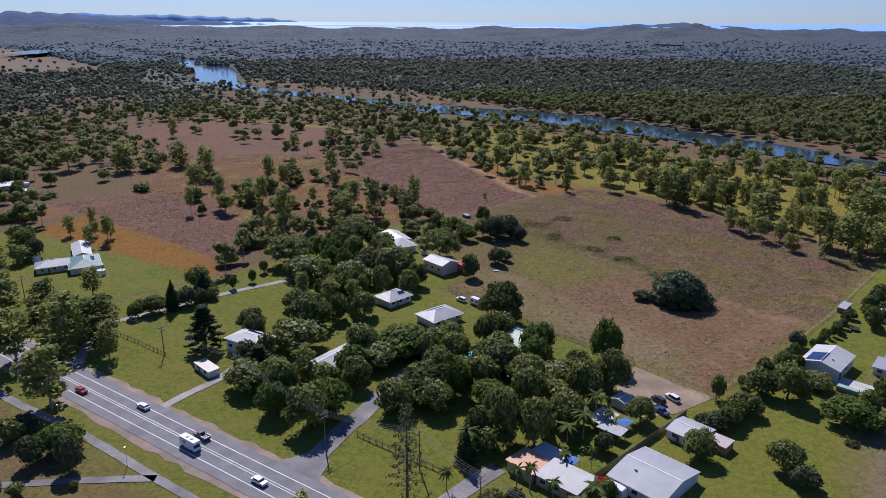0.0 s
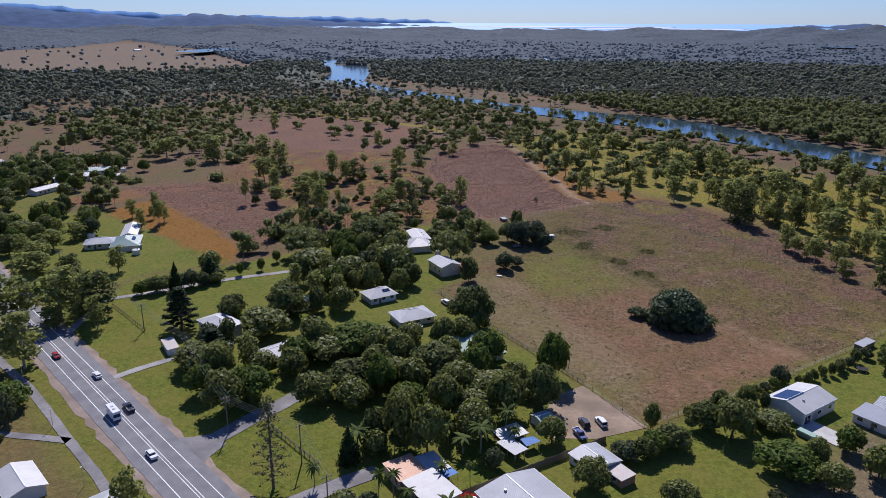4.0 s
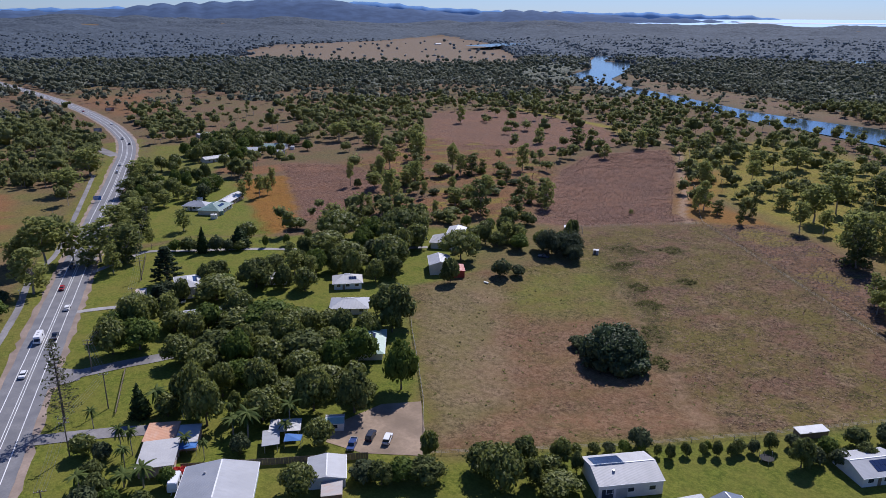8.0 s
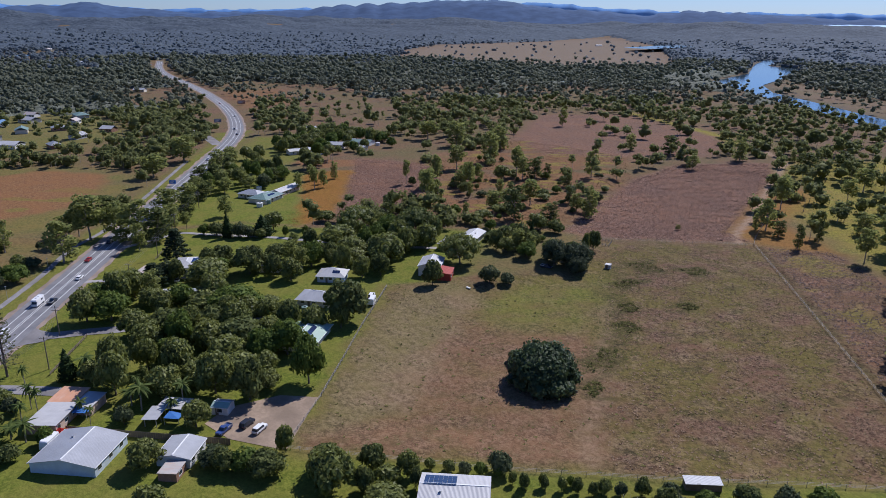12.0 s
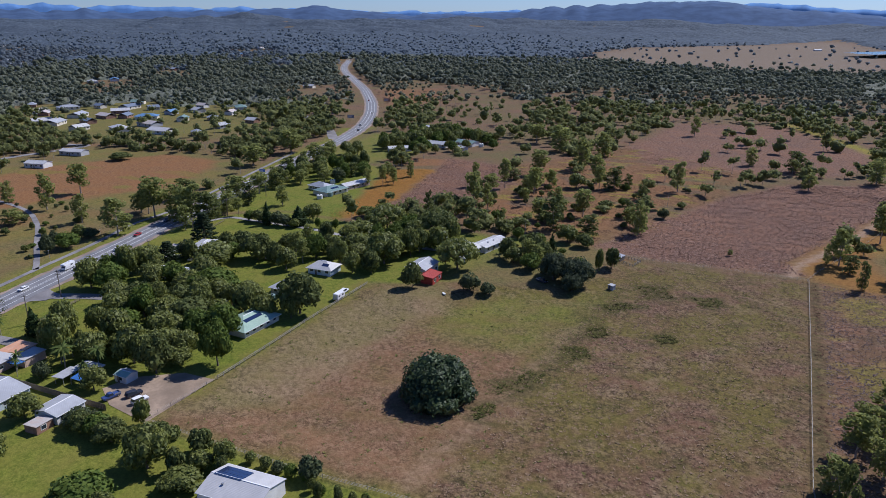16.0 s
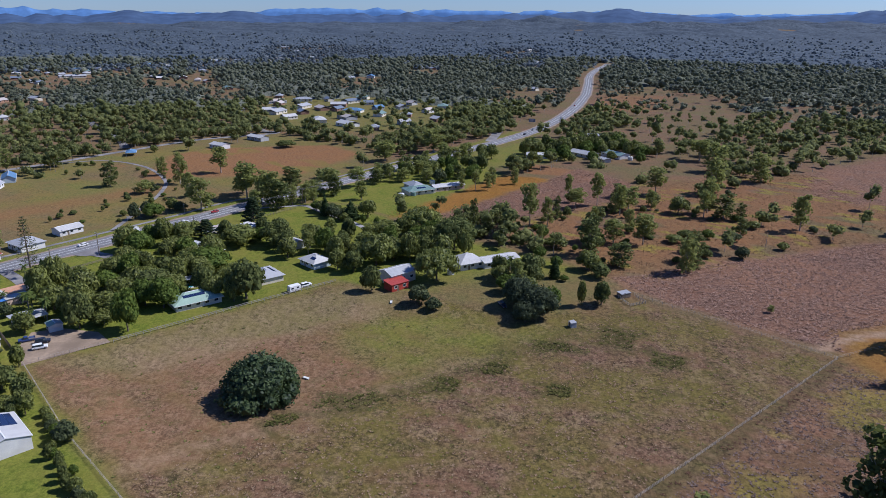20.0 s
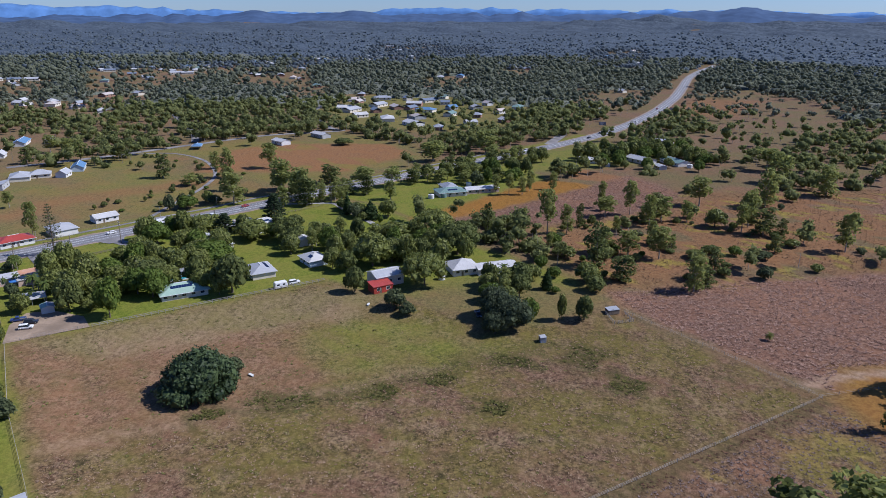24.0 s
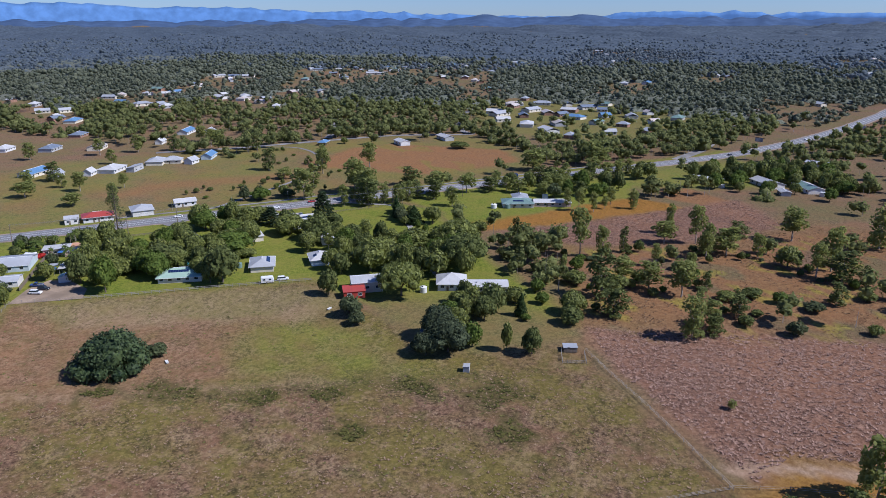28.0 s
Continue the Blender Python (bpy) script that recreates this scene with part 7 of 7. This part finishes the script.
def crowd(name, px_, py_, label, sprays, reach, leaf, material, tall=(7, 14), lobes=1):
    """Many small crowns of one wood in a single mesh: lumpy hearts of leaves with sprays standing off them."""
    m = len(px_)
    hh = rngw.uniform(*tall, m) * np.clip(rngw.lognormal(0.0, 0.18, m), 0.7, 1.5) * (0.85 + 0.3 * (wobble(px_, py_, 70, 6) > 0))
    rr = reach * np.clip(rngw.lognormal(0.0, 0.32, m), 0.5, 1.8)
    if lobes > 1:
        turn, out = rngw.uniform(0, math.tau, m * lobes), np.repeat(rr, lobes) * rngw.uniform(0.15, 0.75, m * lobes)
        px_, py_ = np.repeat(px_, lobes) + np.cos(turn) * out, np.repeat(py_, lobes) + np.sin(turn) * out
        hh, rr = np.repeat(hh, lobes) * rngw.uniform(0.58, 1.0, m * lobes), np.repeat(rr, lobes) * rngw.uniform(0.45, 0.78, m * lobes)
        m *= lobes
    zz = land(px_, py_) + hh - rr * 0.8
    lump = rngw.uniform(0.55, 0.98, (m, len(ICO_V), 1))
    hearts = np.stack([px_, py_, zz], -1)[:, None] + ICO_V[None] * lump * rr[:, None, None] * np.array((1.0, 1.0, 0.8))
    hf = (ICO_F[None] + (np.arange(m) * len(ICO_V))[:, None, None]).reshape(-1, 3)
    k = np.repeat(np.arange(m), sprays)
    d = rngw.normal(size=(len(k), 3))
    d[:, 2] = d[:, 2] * 0.8 + 0.35
    d /= np.linalg.norm(d, axis=1)[:, None]
    far_out = rngw.uniform(0.55, 1.12, (len(k), 1)) * rr[k][:, None]
    c = np.c_[px_[k], py_[k], zz[k]] + d * far_out * (1.0, 1.0, 0.85)
    nrm = d + rngw.normal(size=d.shape) * 0.45
    nrm /= np.linalg.norm(nrm, axis=1)[:, None]
    t = np.cross(nrm, rngw.normal(size=d.shape))
    t /= np.linalg.norm(t, axis=1)[:, None]
    s_ = np.cross(nrm, t)
    size = leaf * rngw.uniform(0.6, 1.3, (len(k), 1))
    v = np.stack([c + t * size, c + s_ * size * 0.9 - t * size * 0.4, c - t * size * 0.7 - s_ * size * 0.6], 1)
    pts = np.concatenate([hearts.reshape(-1, 3), v.reshape(-1, 3)])
    tri = np.concatenate([hf, np.arange(len(k) * 3).reshape(-1, 3) + m * len(ICO_V)])
    me = bpy.data.meshes.new(name)
    me.vertices.add(len(pts))
    me.vertices.foreach_set("co", pts.ravel().astype(np.float32))
    me.loops.add(tri.size)
    me.loops.foreach_set("vertex_index", tri.ravel().astype(np.int32))
    me.polygons.add(len(tri))
    me.polygons.foreach_set("loop_start", (np.arange(len(tri)) * 3).astype(np.int32))
    me.update(calc_edges=True)
    me.materials.append(material)
    return tagged(new(name, me), label, "woodland", kind="stuff")


thin = (dist[rest] < 1150) | (rngw.uniform(0, 1, len(rest)) < 0.85)
rest = rest[thin]
mid_d = rest[dist[rest] < 820]
far_d = rest[(dist[rest] >= 820) & (dist[rest] < 1150)]
last_d = rest[dist[rest] >= 1150]
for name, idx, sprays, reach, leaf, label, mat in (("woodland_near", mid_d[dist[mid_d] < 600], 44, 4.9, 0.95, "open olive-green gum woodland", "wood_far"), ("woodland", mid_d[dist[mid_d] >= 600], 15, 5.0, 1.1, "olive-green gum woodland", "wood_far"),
                                                   ("woodland_far", far_d, 13, 4.8, 1.2, "dense grey-green gum forest with some haze in its colour", "wood_part_hazed"), ("woodland_last", last_d, 6, 4.8, 1.7, "dense grey-green gum forest farther off, some haze in its colour", "wood_part_hazed")):
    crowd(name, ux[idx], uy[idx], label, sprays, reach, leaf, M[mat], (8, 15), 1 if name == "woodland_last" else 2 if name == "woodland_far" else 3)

# trees standing out of the distant canopy, haze put into their colour
fx, fy = np.meshgrid(np.arange(-3100, 2900, 13.5), np.arange(-2700, 3500, 13.5))
fx, fy = fx.ravel() + rngw.uniform(-6, 6, fx.size), fy.ravel() + rngw.uniform(-6, 6, fx.size)
fd, fb = np.hypot(fx - 190, fy - 250), np.degrees(np.arctan2(-(fx - 150), fy - 200))
ok = (fd > 1480) & (fd < 3300) & (fb > -40) & (fb < 155) & (rngw.uniform(0, 1, fx.size) < wood(fx, fy)) & (rngw.uniform(0, 1, fx.size) < 1.75 - fd / 2100)
crowd("forest_crowns", fx[ok], fy[ok], "crowns of the distant forest, haze-blue in colour", 3, 6.4, 2.6, M["wood_hazed"], (5.5, 11))
tv, tf = [], []
for px_, py_ in zip(ux[mid_d].tolist(), uy[mid_d].tolist()):
    k = len(tv)
    z = float(land(px_, py_))
    tv += [(px_ - 0.18, py_ - 0.1, z - 0.3), (px_ + 0.18, py_ - 0.1, z - 0.3), (px_, py_ + 0.2, z - 0.3), (px_ + 0.1, py_ + 0.1, z + 9)]
    tf += [(k, k + 1, k + 3), (k + 1, k + 2, k + 3), (k + 2, k, k + 3)]
tagged(mesh_part("woodland_trunks", tv, tf, M["bark_pale"]), "slender pale trunks of the gum woodland", "woodland", kind="stuff")


def canopy(name, cell, x0, x1, y0, y1, rmin, rmax, lump, label, material):
    """The lumpy roof of a far forest."""
    ax, ay = np.arange(x0, x1, cell), np.arange(y0, y1, cell)
    A, B = np.meshgrid(ax, ay)
    a, b = A.ravel() + rngw.uniform(-0.35, 0.35, A.size) * cell, B.ravel() + rngw.uniform(-0.35, 0.35, A.size) * cell
    d = np.hypot(a - 190, b - 250)
    p = wood(a, b) * (1 - 0.9 * (~clear_of(a, b)))
    z = land(a, b) + np.where(p > 0.3, 2.2, -3.0) + (1 if rmin > 1000 else 0) + rngw.uniform(0, lump, a.size) + 3 * wobble(a, b, 60, 7)
    nx_ = len(ax)
    q = (p > 0.3) & (d > rmin - cell) & (d < rmax)
    brg = np.degrees(np.arctan2(-(a - 150), b - 200))
    q &= (brg > -75) & (brg < 175)
    Q = q.reshape(A.shape)
    cellok = Q[:-1, :-1] & Q[1:, :-1] & Q[:-1, 1:] & Q[1:, 1:]
    core = np.zeros(Q.shape, bool)
    core[1:-1, 1:-1] = cellok[:-1, :-1] & cellok[1:, :-1] & cellok[:-1, 1:] & cellok[1:, 1:]
    z = np.where(core.ravel(), z, land(a, b) - 3.5)
    jj, ii = np.nonzero(cellok)
    k = jj * nx_ + ii
    f = np.stack([k, k + 1, k + 1 + nx_, k + nx_], -1)
    used = np.unique(f)
    remap = np.full(a.size, -1)
    remap[used] = np.arange(len(used))
    ob = mesh_part(name, np.c_[a, b, z][used].tolist(), remap[f].tolist(), material, smooth=True)
    return tagged(ob, label, "forest", kind="stuff")


canopy("forest", 8, -1900, 1500, -1200, 2300, 800, 1900, 3.5, "dense grey-green eucalypt forest, a little haze painted in", M["canopy"])
canopy("forest_distant", 20, -5600, 4200, -4200, 5700, 1850, 5700, 5, "distant forest on low hills, painted blue-green with haze", M["canopy_hazed"])

# ---------------------------------------------------------------- sky line


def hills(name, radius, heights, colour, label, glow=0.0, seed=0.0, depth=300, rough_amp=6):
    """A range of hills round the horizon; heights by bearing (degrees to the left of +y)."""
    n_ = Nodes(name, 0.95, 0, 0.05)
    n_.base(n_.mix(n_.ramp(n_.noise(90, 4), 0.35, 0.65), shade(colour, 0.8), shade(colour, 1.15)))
    # faint emission added for the light that haze scatters
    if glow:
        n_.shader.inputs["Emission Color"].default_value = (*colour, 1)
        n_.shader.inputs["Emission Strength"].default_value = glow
    az = np.arange(-52, 172, 0.35)
    top = np.interp(az, [h[0] for h in heights], [105 + (38 - h[1]) * radius / 1262 for h in heights])
    top = top + rough_amp * (wobble(az * 10, az * 3, 14, seed) + 0.5 * wobble(az * 10, az, 5, seed + 1)) * (top > 20)
    rows = []
    for k, s in ((0, 0.0), (1, 0.45), (2, 0.8), (3, 1.0), (4, 0.6)):
        rad = radius - depth + depth * (0, 0.4, 0.75, 1.0, 1.06)[k]
        rows += [(200 - rad * math.sin(radians(q)), 260 + rad * math.cos(radians(q)), -4 + (t + 4) * s) for q, t in zip(az, top)]
    m = len(az)
    f = [(r * m + i, r * m + i + 1, (r + 1) * m + i + 1, (r + 1) * m + i) for r in range(4) for i in range(m - 1)]
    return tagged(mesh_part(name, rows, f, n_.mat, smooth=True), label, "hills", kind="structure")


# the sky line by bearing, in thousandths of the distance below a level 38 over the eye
# the blue colours and the glow stand in for haze over both ranges
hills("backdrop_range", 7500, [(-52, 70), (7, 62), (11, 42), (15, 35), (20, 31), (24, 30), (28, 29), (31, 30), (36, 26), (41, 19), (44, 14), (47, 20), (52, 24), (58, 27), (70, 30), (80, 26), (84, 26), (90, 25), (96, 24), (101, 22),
                               (106, 32), (116, 29), (122, 24), (128, 24), (133, 18), (138, 20), (144, 14), (150, 15), (172, 17)], (0.085, 0.17, 0.34), "mountain range on the horizon, haze painted blue and faintly glowing", 0.25, 2.0, 150, 15)
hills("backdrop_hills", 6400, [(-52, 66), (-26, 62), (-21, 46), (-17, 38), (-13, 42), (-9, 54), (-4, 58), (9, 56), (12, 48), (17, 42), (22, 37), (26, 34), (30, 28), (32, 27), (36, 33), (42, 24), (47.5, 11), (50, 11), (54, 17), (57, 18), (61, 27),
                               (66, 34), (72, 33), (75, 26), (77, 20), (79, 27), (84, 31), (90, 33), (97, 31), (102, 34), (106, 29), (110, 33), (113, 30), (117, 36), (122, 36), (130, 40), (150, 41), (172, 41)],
      (0.052, 0.082, 0.145), "dark forested hills, tinted blue by painted haze with faint glow", 0.2, 5.0, 900, 15)
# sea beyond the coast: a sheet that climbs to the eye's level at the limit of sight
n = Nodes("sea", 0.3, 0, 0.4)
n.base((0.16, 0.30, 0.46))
# emission brightens the sea, though water gives no light of its own
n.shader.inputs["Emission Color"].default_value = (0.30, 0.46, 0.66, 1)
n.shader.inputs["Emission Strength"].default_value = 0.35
rows, m = [], 0
for rad, z in ((4700, 22), (5400, 50), (6300, 74), (7000, 88), (7700, 98)):
    arc = np.arange(-50, 26, 1.0)
    m = len(arc)
    rows += [(200 - rad * math.sin(radians(q)), 260 + rad * math.cos(radians(q)), z) for q in arc]
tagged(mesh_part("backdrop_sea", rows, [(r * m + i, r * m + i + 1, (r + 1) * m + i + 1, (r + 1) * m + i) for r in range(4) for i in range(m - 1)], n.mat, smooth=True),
       "pale blue sea on the horizon with added glow", "sea", kind="structure")
n = Nodes("salt flat", 0.8, 0, 0.2)
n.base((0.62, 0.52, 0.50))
# weak emission added to lift the salt's brightness
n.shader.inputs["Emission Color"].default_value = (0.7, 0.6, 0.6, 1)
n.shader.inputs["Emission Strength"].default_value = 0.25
for a0, a1, rad, dr in ((-4, 16, 6100, 150), (-9, 3, 5700, 120)):
    arc = np.linspace(a0, a1, 30)
    rows = []
    for k in (0, 1):
        rows += [(200 - (rad + dr * k * math.sin(math.pi * i / 29)) * math.sin(radians(q)), 260 + (rad + dr * k * math.sin(math.pi * i / 29)) * math.cos(radians(q)), 72 + (rad + dr * k - 6100) * 0.025) for i, q in enumerate(arc)]
    tagged(mesh_part("backdrop_salt_flat", rows, [(i, i + 1, 31 + i, 30 + i) for i in range(29)], n.mat), "pale pink salt flat by the sea with added glow", "salt flat", kind="structure")


# ---------------------------------------------------------------- tussocks and weeds of the paddocks


def tussocks(name, poly, count, size, colours, label, seed, stand=1.0):
    """Small leaning blades in clumps, scattered over a field."""
    r_ = np.random.default_rng(seed)
    xs, ys = [p[0] for p in poly], [p[1] for p in poly]
    px_, py_ = r_.uniform(min(xs), max(xs), count * 4), r_.uniform(min(ys), max(ys), count * 4)
    keep = (inside(poly, px_, py_) > 1) & (r_.uniform(0, 1, px_.shape) < 0.6 + 0.4 * (wobble(px_, py_, 14, seed) > 0.05))
    px_, py_ = px_[keep][:count], py_[keep][:count]
    m = len(px_)
    s = size * r_.uniform(0.5, 1.5, m)
    z = land(px_, py_) - 0.13
    blades = []
    for k in range(5):
        a = k * math.tau / 5 + r_.uniform(-0.6, 0.6, m)
        ca, sa, w_, out = np.cos(a), np.sin(a), s * r_.uniform(0.18, 0.34, m), s * r_.uniform(0.5, 1.1, m)
        blades += [(px_ - sa * w_, py_ + ca * w_, z), (px_ + sa * w_, py_ - ca * w_, z), (px_ + ca * out, py_ + sa * out, z + 0.10 + stand * s * r_.uniform(0.03, 0.17, m))]
    v = np.stack([np.stack(p, -1) for p in blades], 1)
    f = np.arange(m * 15).reshape(-1, 3)
    n_ = Nodes(name, 0.95, 0, 0.1)
    geo = n_.node("ShaderNodeNewGeometry")
    n_.base(n_.mix(geo.outputs["Random Per Island"], *colours))
    me = bpy.data.meshes.new(name)
    me.from_pydata(v.reshape(-1, 3).tolist(), [], f.tolist())
    me.materials.append(n_.mat)
    return tagged(new(name, me), label, "grass", kind="stuff")


tussocks("purple_grass", PAD_EAST, 4500, 0.55, ((0.13, 0.082, 0.048), (0.31, 0.215, 0.135)), "dry purplish tufts over the damp side of the paddock", 9, 2.0)
tussocks("dry_grass", PADDOCK, 4200, 0.38, ((0.17, 0.12, 0.055), (0.27, 0.20, 0.105)), "dry brown grass tussocks over the paddock", 1)
tussocks("fence_weeds", [(66, 449), (95, 418), (125, 384), (150, 355), (172, 330), (199, 306), (201, 308), (174, 334), (152, 359), (127, 388), (97, 422), (69, 453)], 2600, 0.75, ((0.050, 0.028, 0.018), (0.150, 0.085, 0.050)), "dark rank weeds along the paddock fence", 33)
tussocks("weeds", PADDOCK, 900, 0.7, ((0.10, 0.10, 0.03), (0.16, 0.14, 0.045)), "low olive weeds in the paddock", 2, 2.0)
for k, patch_ in enumerate(WEED_PATCHES):
    tussocks("olive_weeds", patch_, 70, 1.0, ((0.040, 0.044, 0.012), (0.115, 0.105, 0.030)), "dark green weeds in a damp patch of the paddock", 50 + k, 2.0)
for k, (wa, wb) in enumerate(zip(WEEDS, WEEDS[1:])):
    tussocks("olive_weeds", [(wa[0] - 8, wa[1] - 5), (wa[0] + 8, wa[1] + 5), (wb[0] + 9, wb[1] + 5), (wb[0] - 9, wb[1] - 5)], 110, 0.5, ((0.070, 0.074, 0.024), (0.15, 0.13, 0.045)), "dark olive weeds in a damp line across the paddock", 20 + k)
tussocks("purple_grass", PURPLE_A, 9000, 0.85, ((0.16, 0.092, 0.066), (0.38, 0.245, 0.180)), "tall purplish-brown dry grass", 3, 2.2)
tussocks("purple_grass", PURPLE_C, 3500, 0.6, ((0.109, 0.066, 0.048), (0.265, 0.168, 0.120)), "tall purplish-brown dry grass", 4, 2.0)
tussocks("purple_grass", PURPLE_D, 3500, 0.55, ((0.090, 0.064, 0.056), (0.225, 0.165, 0.135)), "tall purplish-brown dry grass", 5, 2.0)
tussocks("scrub_grass", SCRUB, 7000, 0.6, ((0.133, 0.078, 0.047), (0.265, 0.172, 0.094)), "rough dry grass between scrubby trees", 6, 3.0)
tussocks("yellow_grass", YELLOW_A, 8000, 0.6, ((0.109, 0.098, 0.027), (0.234, 0.195, 0.047)), "yellow-green grass under gum trees", 7)
tussocks("orange_grass", ORANGE_A, 2500, 0.45, ((0.195, 0.101, 0.027), (0.281, 0.156, 0.047)), "tall orange-brown grass", 8)


# the models from which trees and town houses were copied are not part of the place
for root in [row[0] for rows in KINDS.values() for row in rows] + list(house_meshes.values()):
    for ob in (*root.children_recursive, root):
        bpy.data.objects.remove(ob)
# bring the plan to its size in metres
for ob in list(scene.objects):
    if ob.parent is None and ob.type in ("MESH", "EMPTY"):
        ob.matrix_basis = Matrix.Scale(SITE, 4) @ ob.matrix_basis
